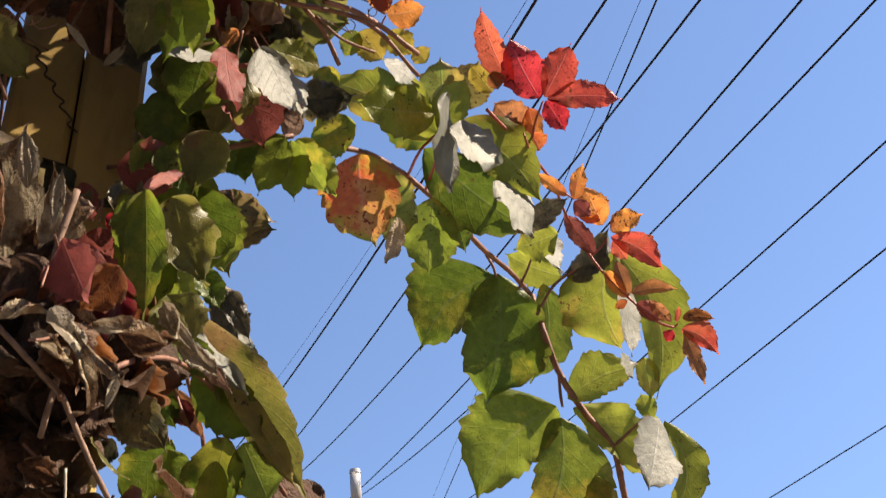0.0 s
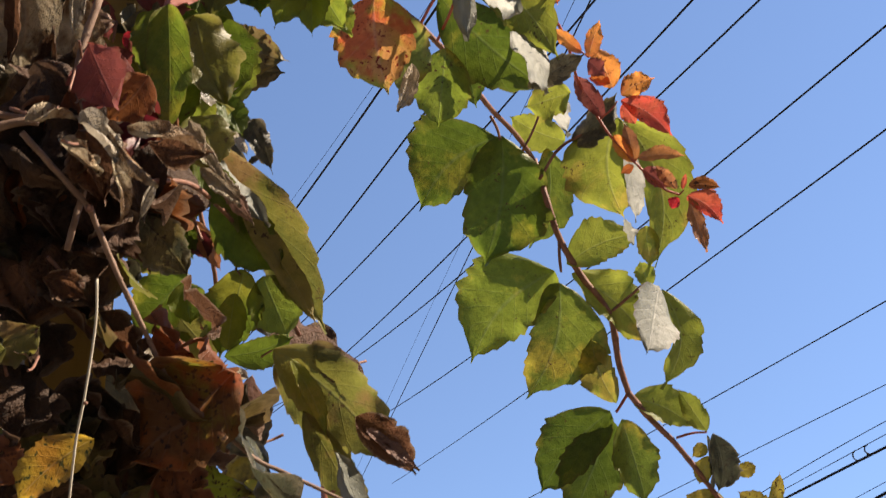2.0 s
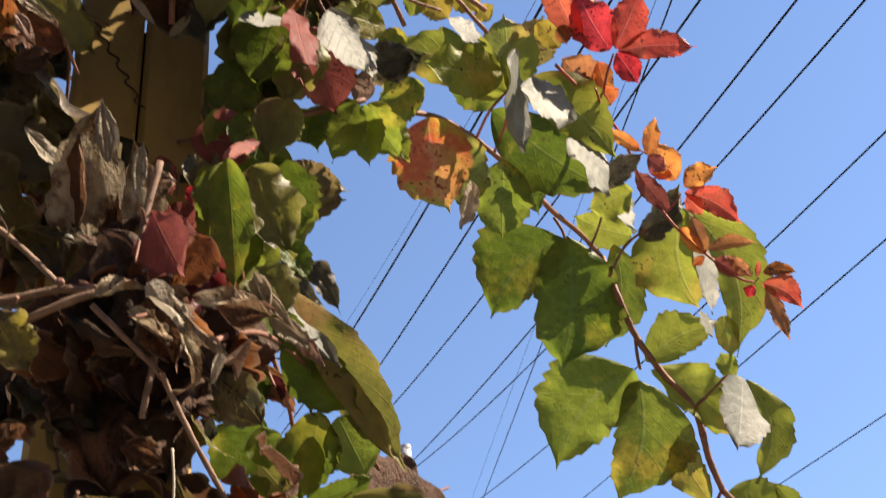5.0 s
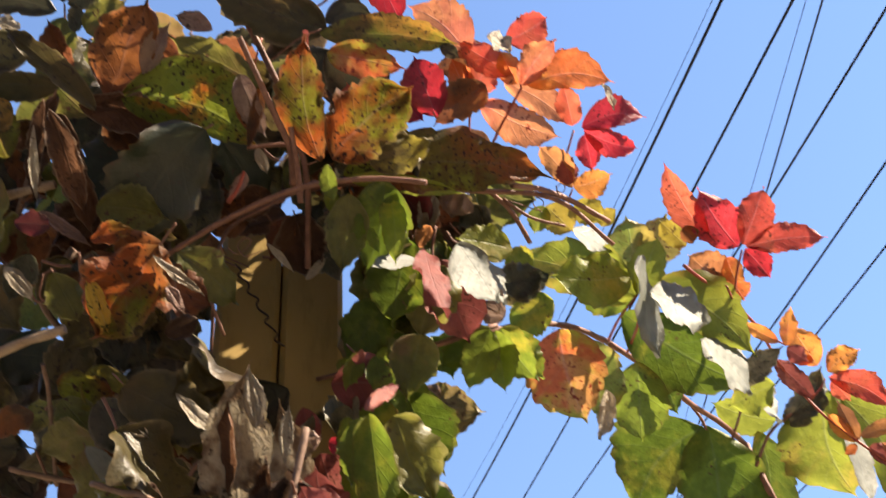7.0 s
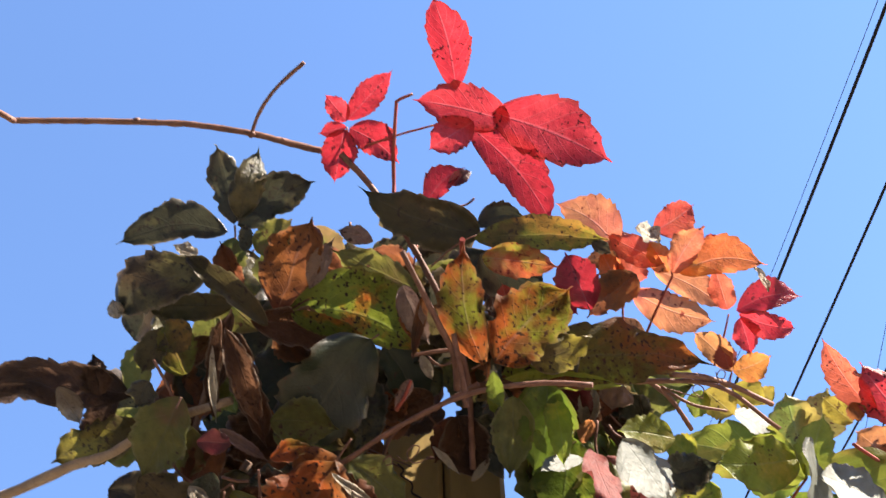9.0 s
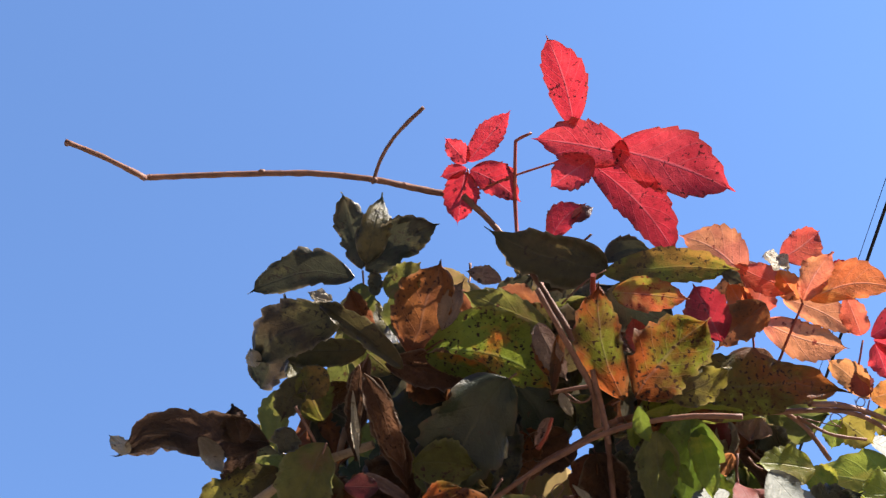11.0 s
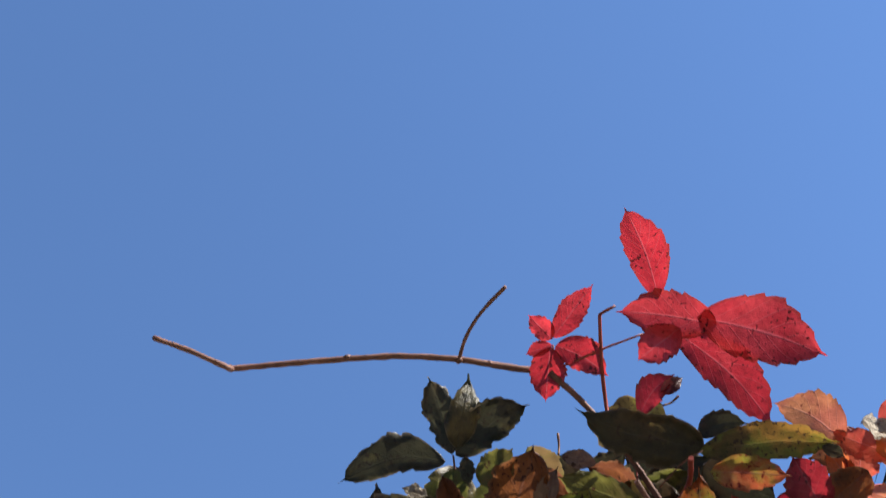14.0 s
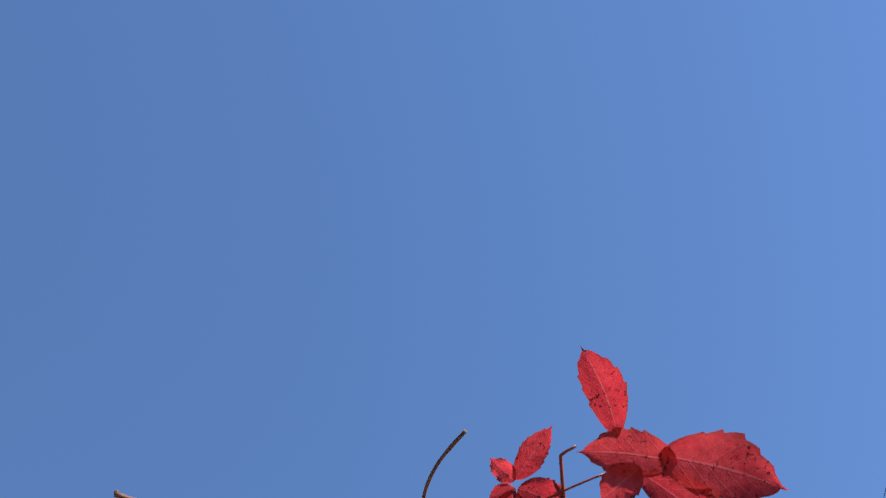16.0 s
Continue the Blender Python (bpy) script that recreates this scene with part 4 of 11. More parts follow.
leaflet(s, (-0.1298, 0.3924, 2.0791), (-0.1286, 0.3769, 2.0952), 0.0068, (0.7715, -0.4294, -0.4695), "palepink", 12, 0, 0.10, 0.50, 0.00, 0, 0.70)
leaflet(s, (-0.1243, 0.4104, 2.0906), (-0.1135, 0.3994, 2.1042), 0.0169, (0.1430, -0.7096, -0.6899), "brownolive", 10, 0, 0.00, 0.50, 0.00, 0, 0.70)
s = leaf(v, "dark bluish-green leaf with a smooth surface", 0.00065, (-0.1479, 0.3791, 2.0744), (-0.1497, 0.3795, 2.0737), (-0.1528, 0.3800, 2.0725), skin="twig")
leaflet(s, (-0.1527, 0.3796, 2.0730), (-0.2145, 0.4086, 2.0304), 0.0494, (0.2491, -0.5938, -0.7651), "greenblack", 10, 0, 0.00, 0.50, 0.00, 0, 0.70)
s = leaf(v, "dark leaf cluster on an upright stalk", 0.00084, (-0.2355, 0.3927, 2.1148), (-0.2334, 0.3807, 2.1420), (-0.2277, 0.3608, 2.1637), skin="twig")
leaflet(s, (-0.2276, 0.3603, 2.1642), (-0.2277, 0.3266, 2.1989), 0.0199, (0.0245, -0.7166, -0.6971), "dark", 16, 0, 0.05, 0.50, 0.00, 0, 0.70)
leaflet(s, (-0.2249, 0.3571, 2.1652), (-0.2031, 0.3324, 2.1951), 0.0214, (0.3009, -0.6163, -0.7278), "greydark", 12, 45, 0.04, 0.50, 0.00, 0, 0.70)
leaflet(s, (-0.2268, 0.3621, 2.1655), (-0.1756, 0.3573, 2.1810), 0.0274, (0.1521, -0.6853, -0.7122), "dark", 9, 0, 0.00, 0.55, -0.05, 0, 0.70)
leaflet(s, (-0.2344, 0.3661, 2.1640), (-0.2998, 0.3543, 2.1627), 0.0249, (0.1543, -0.7820, -0.6039), "dark", 10, 0, 0.04, 0.38, 0.12, 0, 0.70)
leaflet(s, (-0.2296, 0.3641, 2.1570), (-0.2387, 0.3816, 2.1371), 0.0197, (0.1430, -0.7096, -0.6899), "greendark", 12, 0, 0.00, 0.50, 0.00, 0, 0.70)
leaflet(s, (-0.2223, 0.3658, 2.1452), (-0.2185, 0.3553, 2.1568), 0.0095, (0.3078, -0.6529, -0.6921), "greydark", 14, 0, 0.06, 0.50, 0.00, 0, 0.70)
s = leaf(v, "dark withered leaf with a ragged pale rim", 0.00065, (-0.2290, 0.3676, 2.1129), (-0.2321, 0.3621, 2.1180), (-0.2357, 0.3576, 2.1218), skin="twig")
leaflet(s, (-0.2342, 0.3483, 2.1244), (-0.2956, 0.3527, 2.1073), 0.0312, (0.1081, -0.8014, -0.5883), "dark", 12, 0, 0.10, 0.45, 0.05, 0, 0.70)
leaflet(s, (-0.2297, 0.3698, 2.1106), (-0.2804, 0.3581, 2.1120), 0.0165, (0.1107, -0.5831, -0.8049), "olivedark", 12, 0, 0.08, 0.50, 0.00, 0, 0.70)
leaflet(s, (-0.2108, 0.3756, 2.0940), (-0.2483, 0.3337, 2.1293), 0.0137, (0.4307, -0.7752, -0.4621), "olivedark", 30, 20, 0.06, 0.50, 0.00, 0, 0.70)
leaflet(s, (-0.2383, 0.3381, 2.1240), (-0.2506, 0.3311, 2.1287), 0.0091, (0.4593, -0.8804, -0.1180), "pale", 14, 0, 0.14, 0.50, 0.00, 0, 0.70)
leaflet(s, (-0.2913, 0.3532, 2.1032), (-0.2911, 0.3453, 2.1115), 0.0100, (0.6626, -0.5315, -0.5277), "pale", 14, 0, 0.14, 0.50, 0.00, 0, 0.70)
s = leaf(v, "dark brown-edged curled leaf hanging down", 0.00058, (-0.2249, 0.3572, 2.0955), (-0.2268, 0.3589, 2.0933), (-0.2294, 0.3605, 2.0912), skin="twig")
leaflet(s, (-0.2253, 0.3584, 2.0942), (-0.2482, 0.3890, 2.0579), 0.0160, (-0.1630, -0.8021, -0.5745), "deaddark", 40, 0, 0.16, 0.50, 0.00, 0, 0.70)
leaflet(s, (-0.2264, 0.3617, 2.0834), (-0.2211, 0.4091, 2.0357), 0.0170, (0.3040, -0.6922, -0.6546), "deaddark", 40, 0, 0.16, 0.50, 0.00, 0, 0.70)
leaflet(s, (-0.2226, 0.3787, 2.1029), (-0.1711, 0.3975, 2.0942), 0.0231, (0.2004, -0.8055, -0.5577), "deaddark", 12, 0, 0.10, 0.50, 0.00, 0, 0.70)
leaflet(s, (-0.2082, 0.3867, 2.1048), (-0.1947, 0.4069, 2.0869), 0.0262, (0.1430, -0.7096, -0.6899), "brown", 12, 0, 0.08, 0.50, 0.00, 0, 0.70)
leaflet(s, (-0.2429, 0.3671, 2.1251), (-0.2205, 0.3922, 2.1039), 0.0231, (0.1430, -0.7096, -0.6899), "greendark", 12, 0, 0.00, 0.50, 0.00, 0, 0.70)
s = leaf(v, "withered black leaf shrivelled at the tip", 0.00065, (-0.2848, 0.3895, 2.0789), (-0.2930, 0.3884, 2.0783), (-0.2980, 0.3882, 2.0775), skin="twig")
leaflet(s, (-0.2976, 0.3888, 2.0769), (-0.3869, 0.3665, 2.0813), 0.0277, (0.1756, -0.8137, -0.5541), "deadblack", 20, 0, 0.22, 0.44, 0.06, 0, 0.70)
leaflet(s, (-0.3105, 0.3848, 2.0784), (-0.3125, 0.3693, 2.0939), 0.0190, (0.0127, -0.7085, -0.7056), "deadblack", 16, 0, 0.20, 0.50, 0.00, 0, 0.70)
leaflet(s, (-0.3317, 0.3718, 2.0801), (-0.3249, 0.3889, 2.0639), 0.0134, (0.6667, -0.6344, -0.3911), "pale", 16, 0, 0.22, 0.50, 0.00, 0, 0.70)
leaflet(s, (-0.3083, 0.3941, 2.0838), (-0.3335, 0.4060, 2.0662), 0.0165, (0.1430, -0.7096, -0.6899), "deadblack", 16, 0, 0.20, 0.50, 0.00, 0, 0.70)
leaflet(s, (-0.3749, 0.3673, 2.0758), (-0.3815, 0.3574, 2.0846), 0.0095, (0.6283, -0.7080, -0.3223), "pale", 16, 0, 0.16, 0.50, 0.00, 0, 0.70)
s = leaf(v, "yellow-green ragged leaf with brown patches", 0.00065, (-0.2824, 0.3925, 2.0763), (-0.2785, 0.3912, 2.0784), (-0.2747, 0.3900, 2.0805), skin="twig")
leaflet(s, (-0.2649, 0.3894, 2.0831), (-0.2677, 0.3667, 2.1058), 0.0287, (0.0453, -0.7101, -0.7026), "olivelime", 14, 0, 0.14, 0.50, 0.00, 0, 0.70)
leaflet(s, (-0.2972, 0.4019, 2.0781), (-0.2744, 0.3774, 2.1080), 0.0191, (-0.0868, -0.8020, -0.5910), "greendark", 16, 0, 0.08, 0.62, -0.12, 0, 0.70)
leaflet(s, (-0.2995, 0.4083, 2.0710), (-0.3523, 0.4099, 2.0584), 0.0298, (0.1599, -0.6393, -0.7522), "olivedark", 12, 0, 0.06, 0.50, 0.00, 0, 0.70)
leaflet(s, (-0.2889, 0.4153, 2.0805), (-0.3314, 0.4252, 2.0614), 0.0336, (0.1772, -0.6527, -0.7366), "greendark", 12, 0, 0.06, 0.50, 0.00, 0, 0.70)
leaflet(s, (-0.2712, 0.3967, 2.0960), (-0.2630, 0.4228, 2.0709), 0.0299, (0.1430, -0.7096, -0.6899), "dark", 12, 0, 0.10, 0.50, 0.00, 0, 0.70)
# filler leaves added behind the crown, dark to read as shaded depth
s = leaf(v, "dark filler leaf added in the shaded tangle", 0.00052, (-0.2503, 0.4224, 2.1101), (-0.2525, 0.4007, 2.1320), skin="twig")
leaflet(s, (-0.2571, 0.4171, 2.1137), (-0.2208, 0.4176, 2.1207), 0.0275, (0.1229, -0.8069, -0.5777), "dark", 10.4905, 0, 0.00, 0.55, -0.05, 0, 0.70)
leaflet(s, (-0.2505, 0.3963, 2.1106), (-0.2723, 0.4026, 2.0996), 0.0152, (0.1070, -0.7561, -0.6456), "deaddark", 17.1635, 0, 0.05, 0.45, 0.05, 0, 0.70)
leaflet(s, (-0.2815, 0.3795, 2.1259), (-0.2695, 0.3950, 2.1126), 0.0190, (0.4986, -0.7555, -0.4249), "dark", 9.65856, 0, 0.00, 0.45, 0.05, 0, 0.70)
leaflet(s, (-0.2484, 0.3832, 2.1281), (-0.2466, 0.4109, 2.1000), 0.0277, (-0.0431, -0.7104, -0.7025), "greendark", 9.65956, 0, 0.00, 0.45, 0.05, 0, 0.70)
s = leaf(v, "dark filler leaf added in the shaded tangle", 0.00052, (-0.2739, 0.4159, 2.1119), (-0.2525, 0.4007, 2.1320), skin="twig")
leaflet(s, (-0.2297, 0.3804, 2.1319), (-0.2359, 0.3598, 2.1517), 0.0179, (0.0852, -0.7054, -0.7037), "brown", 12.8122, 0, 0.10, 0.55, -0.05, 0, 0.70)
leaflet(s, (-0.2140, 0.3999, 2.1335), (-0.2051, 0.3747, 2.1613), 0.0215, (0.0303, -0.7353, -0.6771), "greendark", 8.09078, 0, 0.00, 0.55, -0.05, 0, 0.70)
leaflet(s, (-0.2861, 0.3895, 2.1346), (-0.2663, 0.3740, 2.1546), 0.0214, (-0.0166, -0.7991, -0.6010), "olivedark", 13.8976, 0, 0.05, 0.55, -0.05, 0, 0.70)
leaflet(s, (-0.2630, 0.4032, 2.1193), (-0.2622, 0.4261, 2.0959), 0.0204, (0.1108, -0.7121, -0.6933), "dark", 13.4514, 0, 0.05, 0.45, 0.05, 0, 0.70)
s = leaf(v, "dark filler leaf added in the shaded tangle", 0.00052, (-0.2830, 0.4134, 2.1126), (-0.2525, 0.4007, 2.1320), skin="twig")
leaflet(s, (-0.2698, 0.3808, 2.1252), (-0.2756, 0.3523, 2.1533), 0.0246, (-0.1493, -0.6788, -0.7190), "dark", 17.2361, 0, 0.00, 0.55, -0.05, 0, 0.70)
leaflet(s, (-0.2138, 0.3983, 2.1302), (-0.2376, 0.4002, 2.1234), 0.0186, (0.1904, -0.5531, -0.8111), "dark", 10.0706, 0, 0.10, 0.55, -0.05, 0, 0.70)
s = leaf(v, "dark filler leaf added in the shaded tangle", 0.00052, (-0.1715, 0.4576, 2.1047), (-0.1760, 0.4350, 2.1271), skin="twig")
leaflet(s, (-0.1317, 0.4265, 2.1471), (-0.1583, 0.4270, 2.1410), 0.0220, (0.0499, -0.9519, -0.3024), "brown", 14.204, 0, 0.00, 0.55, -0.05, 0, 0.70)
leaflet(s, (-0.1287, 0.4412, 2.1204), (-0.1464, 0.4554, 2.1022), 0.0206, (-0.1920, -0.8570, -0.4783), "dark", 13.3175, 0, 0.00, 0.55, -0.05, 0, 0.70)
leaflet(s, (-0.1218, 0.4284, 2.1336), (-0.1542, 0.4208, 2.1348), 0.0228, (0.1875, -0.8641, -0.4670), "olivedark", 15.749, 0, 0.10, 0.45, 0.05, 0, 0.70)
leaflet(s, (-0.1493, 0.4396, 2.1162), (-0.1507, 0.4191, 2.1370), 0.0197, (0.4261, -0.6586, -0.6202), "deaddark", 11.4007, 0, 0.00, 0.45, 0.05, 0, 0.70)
s = leaf(v, "dark filler leaf added in the shaded tangle", 0.00052, (-0.1852, 0.4539, 2.1058), (-0.1760, 0.4350, 2.1271), skin="twig")
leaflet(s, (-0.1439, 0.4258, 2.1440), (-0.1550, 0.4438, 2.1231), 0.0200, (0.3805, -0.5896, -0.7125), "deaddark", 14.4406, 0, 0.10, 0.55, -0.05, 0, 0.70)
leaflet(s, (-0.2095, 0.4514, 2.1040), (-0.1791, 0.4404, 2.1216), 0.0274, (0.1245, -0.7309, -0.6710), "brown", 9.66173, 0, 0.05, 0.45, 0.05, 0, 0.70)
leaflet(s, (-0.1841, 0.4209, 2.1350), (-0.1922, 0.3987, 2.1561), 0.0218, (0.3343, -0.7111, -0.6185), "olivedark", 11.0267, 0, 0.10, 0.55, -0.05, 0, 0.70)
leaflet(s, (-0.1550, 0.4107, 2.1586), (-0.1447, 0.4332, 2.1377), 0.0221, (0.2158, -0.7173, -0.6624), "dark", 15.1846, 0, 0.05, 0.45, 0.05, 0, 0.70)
s = leaf(v, "dark filler leaf added in the shaded tangle", 0.00052, (-0.2221, 0.4437, 2.1086), (-0.1760, 0.4350, 2.1271), skin="twig")
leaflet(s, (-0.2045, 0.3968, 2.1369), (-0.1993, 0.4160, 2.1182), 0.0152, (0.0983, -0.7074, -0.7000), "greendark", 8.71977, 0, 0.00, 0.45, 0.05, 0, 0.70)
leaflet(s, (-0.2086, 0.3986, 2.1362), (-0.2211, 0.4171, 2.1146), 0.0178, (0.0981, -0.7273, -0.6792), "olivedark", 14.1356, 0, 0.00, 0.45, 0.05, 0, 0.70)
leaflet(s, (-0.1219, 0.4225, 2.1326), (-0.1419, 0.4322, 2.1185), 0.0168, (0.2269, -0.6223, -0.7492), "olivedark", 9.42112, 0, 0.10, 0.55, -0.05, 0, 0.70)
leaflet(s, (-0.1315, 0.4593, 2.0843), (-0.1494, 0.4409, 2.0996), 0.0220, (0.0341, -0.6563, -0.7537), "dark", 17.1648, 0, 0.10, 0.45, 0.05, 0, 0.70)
s = leaf(v, "dark filler leaf added in the shaded tangle", 0.00052, (-0.1892, 0.4528, 2.1061), (-0.1760, 0.4350, 2.1271), skin="twig")
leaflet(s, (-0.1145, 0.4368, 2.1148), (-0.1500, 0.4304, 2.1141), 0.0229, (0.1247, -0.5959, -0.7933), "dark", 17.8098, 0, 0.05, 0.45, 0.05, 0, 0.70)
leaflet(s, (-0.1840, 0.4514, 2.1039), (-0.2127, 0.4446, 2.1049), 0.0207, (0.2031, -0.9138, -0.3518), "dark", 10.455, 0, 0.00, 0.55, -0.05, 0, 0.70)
s = leaf(v, "dark filler leaf added in the shaded tangle", 0.00052, (-0.3123, 0.4592, 2.0739), (-0.2263, 0.4615, 2.0894), skin="twig")
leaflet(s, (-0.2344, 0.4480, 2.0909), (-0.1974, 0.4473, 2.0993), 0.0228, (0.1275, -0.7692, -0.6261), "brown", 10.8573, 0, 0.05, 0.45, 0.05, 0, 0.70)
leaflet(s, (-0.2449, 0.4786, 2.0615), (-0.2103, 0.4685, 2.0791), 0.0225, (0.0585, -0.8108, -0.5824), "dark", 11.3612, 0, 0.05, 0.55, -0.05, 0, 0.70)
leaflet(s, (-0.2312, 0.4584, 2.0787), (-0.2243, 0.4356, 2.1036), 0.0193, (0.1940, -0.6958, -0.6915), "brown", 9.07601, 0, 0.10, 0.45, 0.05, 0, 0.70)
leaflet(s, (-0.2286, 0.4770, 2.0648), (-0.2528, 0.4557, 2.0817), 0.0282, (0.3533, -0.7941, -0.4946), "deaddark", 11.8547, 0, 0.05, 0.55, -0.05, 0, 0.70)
s = leaf(v, "dark filler leaf added in the shaded tangle", 0.00052, (-0.1686, 0.4988, 2.0630), (-0.2263, 0.4615, 2.0894), skin="twig")
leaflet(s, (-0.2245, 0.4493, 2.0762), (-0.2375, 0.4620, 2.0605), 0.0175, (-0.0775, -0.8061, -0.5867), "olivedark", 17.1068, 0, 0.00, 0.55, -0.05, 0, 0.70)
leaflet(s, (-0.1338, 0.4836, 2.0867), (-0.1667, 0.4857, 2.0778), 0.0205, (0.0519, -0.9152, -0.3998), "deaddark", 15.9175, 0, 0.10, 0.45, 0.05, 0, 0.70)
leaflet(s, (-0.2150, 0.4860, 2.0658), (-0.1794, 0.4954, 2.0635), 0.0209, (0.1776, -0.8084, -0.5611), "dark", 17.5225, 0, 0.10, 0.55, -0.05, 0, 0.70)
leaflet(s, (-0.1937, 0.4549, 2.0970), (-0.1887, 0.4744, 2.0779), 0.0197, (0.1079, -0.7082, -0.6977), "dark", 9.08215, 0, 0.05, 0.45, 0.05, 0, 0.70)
s = leaf(v, "dark filler leaf added in the shaded tangle", 0.00052, (-0.3051, 0.4612, 2.0734), (-0.2263, 0.4615, 2.0894), skin="twig")
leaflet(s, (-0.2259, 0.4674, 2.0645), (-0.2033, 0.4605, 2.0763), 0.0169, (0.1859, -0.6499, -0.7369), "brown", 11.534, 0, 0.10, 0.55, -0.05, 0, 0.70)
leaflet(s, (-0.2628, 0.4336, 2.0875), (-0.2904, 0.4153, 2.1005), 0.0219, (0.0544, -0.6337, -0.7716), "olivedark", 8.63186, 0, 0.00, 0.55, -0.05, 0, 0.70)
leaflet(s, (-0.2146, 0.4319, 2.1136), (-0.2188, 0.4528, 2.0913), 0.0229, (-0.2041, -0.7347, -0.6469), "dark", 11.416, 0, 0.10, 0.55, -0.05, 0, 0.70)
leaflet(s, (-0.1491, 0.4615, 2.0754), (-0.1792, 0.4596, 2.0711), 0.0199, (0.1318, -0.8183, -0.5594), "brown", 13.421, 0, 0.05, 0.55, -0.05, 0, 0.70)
s = leaf(v, "dark filler leaf added in the shaded tangle", 0.00052, (-0.1612, 0.5008, 2.0625), (-0.2263, 0.4615, 2.0894), skin="twig")
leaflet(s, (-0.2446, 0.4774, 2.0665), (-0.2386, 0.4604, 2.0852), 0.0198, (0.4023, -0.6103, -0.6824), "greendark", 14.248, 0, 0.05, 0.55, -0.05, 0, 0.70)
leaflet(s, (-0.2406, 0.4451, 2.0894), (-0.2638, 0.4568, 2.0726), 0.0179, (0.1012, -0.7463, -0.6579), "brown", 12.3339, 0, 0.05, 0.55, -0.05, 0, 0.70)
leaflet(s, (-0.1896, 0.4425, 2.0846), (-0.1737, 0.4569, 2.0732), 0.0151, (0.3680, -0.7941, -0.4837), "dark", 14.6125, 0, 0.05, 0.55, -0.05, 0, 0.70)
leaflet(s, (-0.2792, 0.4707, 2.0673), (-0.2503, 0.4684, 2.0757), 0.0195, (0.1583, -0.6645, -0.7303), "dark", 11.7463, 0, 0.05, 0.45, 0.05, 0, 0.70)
s = leaf(v, "dark filler leaf added in the shaded tangle", 0.00052, (-0.2897, 0.4654, 2.0722), (-0.2263, 0.4615, 2.0894), skin="twig")
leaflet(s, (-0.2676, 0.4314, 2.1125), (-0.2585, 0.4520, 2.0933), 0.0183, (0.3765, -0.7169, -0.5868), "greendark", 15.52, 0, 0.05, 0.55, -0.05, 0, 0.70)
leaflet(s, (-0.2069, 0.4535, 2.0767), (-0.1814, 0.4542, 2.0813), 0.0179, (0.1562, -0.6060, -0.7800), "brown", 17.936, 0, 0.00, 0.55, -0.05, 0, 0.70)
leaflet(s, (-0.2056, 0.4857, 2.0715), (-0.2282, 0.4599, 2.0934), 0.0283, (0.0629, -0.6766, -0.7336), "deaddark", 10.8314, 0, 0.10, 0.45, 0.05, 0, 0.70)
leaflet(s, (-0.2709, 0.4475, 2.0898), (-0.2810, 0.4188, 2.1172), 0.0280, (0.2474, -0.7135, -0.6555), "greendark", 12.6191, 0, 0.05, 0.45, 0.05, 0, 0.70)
s = leaf(v, "dark filler leaf added in the shaded tangle", 0.00052, (-0.2869, 0.4662, 2.0720), (-0.2263, 0.4615, 2.0894), skin="twig")
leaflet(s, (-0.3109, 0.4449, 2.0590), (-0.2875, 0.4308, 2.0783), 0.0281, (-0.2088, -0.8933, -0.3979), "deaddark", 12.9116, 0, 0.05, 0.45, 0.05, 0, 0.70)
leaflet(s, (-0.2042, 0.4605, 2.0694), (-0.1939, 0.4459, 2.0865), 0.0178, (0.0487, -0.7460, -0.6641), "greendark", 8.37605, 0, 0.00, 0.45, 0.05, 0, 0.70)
s = leaf(v, "dark filler leaf added in the shaded tangle", 0.00052, (-0.1243, 0.4997, 2.0858), (-0.0797, 0.4902, 2.1048), skin="twig")
leaflet(s, (-0.1233, 0.4968, 2.0724), (-0.1111, 0.4821, 2.0901), 0.0195, (0.1418, -0.7102, -0.6896), "dark", 10.1441, 0, 0.00, 0.55, -0.05, 0, 0.70)
leaflet(s, (-0.0670, 0.4717, 2.0986), (-0.0968, 0.4811, 2.0827), 0.0247, (0.0670, -0.7976, -0.5994), "brown", 17.9968, 0, 0.10, 0.45, 0.05, 0, 0.70)
leaflet(s, (-0.0810, 0.4923, 2.1041), (-0.0911, 0.5125, 2.0812), 0.0198, (-0.1886, -0.7758, -0.6021), "olivedark", 8.84325, 0, 0.05, 0.55, -0.05, 0, 0.70)
leaflet(s, (-0.1021, 0.4669, 2.1183), (-0.1105, 0.4914, 2.0915), 0.0280, (0.4510, -0.5855, -0.6737), "brown", 15.6946, 0, 0.05, 0.55, -0.05, 0, 0.70)
s = leaf(v, "dark filler leaf added in the shaded tangle", 0.00052, (-0.0393, 0.5231, 2.0794), (-0.0797, 0.4902, 2.1048), skin="twig")
leaflet(s, (-0.0530, 0.5011, 2.0765), (-0.0772, 0.4841, 2.0890), 0.0234, (0.0099, -0.6011, -0.7991), "deaddark", 8.47197, 0, 0.05, 0.45, 0.05, 0, 0.70)
leaflet(s, (-0.0621, 0.4599, 2.1086), (-0.0767, 0.4737, 2.0914), 0.0173, (0.0862, -0.7406, -0.6664), "brown", 15.6379, 0, 0.10, 0.45, 0.05, 0, 0.70)
leaflet(s, (-0.1113, 0.4417, 2.1277), (-0.1422, 0.4554, 2.1073), 0.0314, (-0.0902, -0.8856, -0.4555), "olivedark", 9.25323, 0, 0.00, 0.45, 0.05, 0, 0.70)
leaflet(s, (-0.1280, 0.4669, 2.1145), (-0.1154, 0.4963, 2.0869), 0.0258, (0.0129, -0.6875, -0.7260), "olivedark", 12.4622, 0, 0.05, 0.55, -0.05, 0, 0.70)
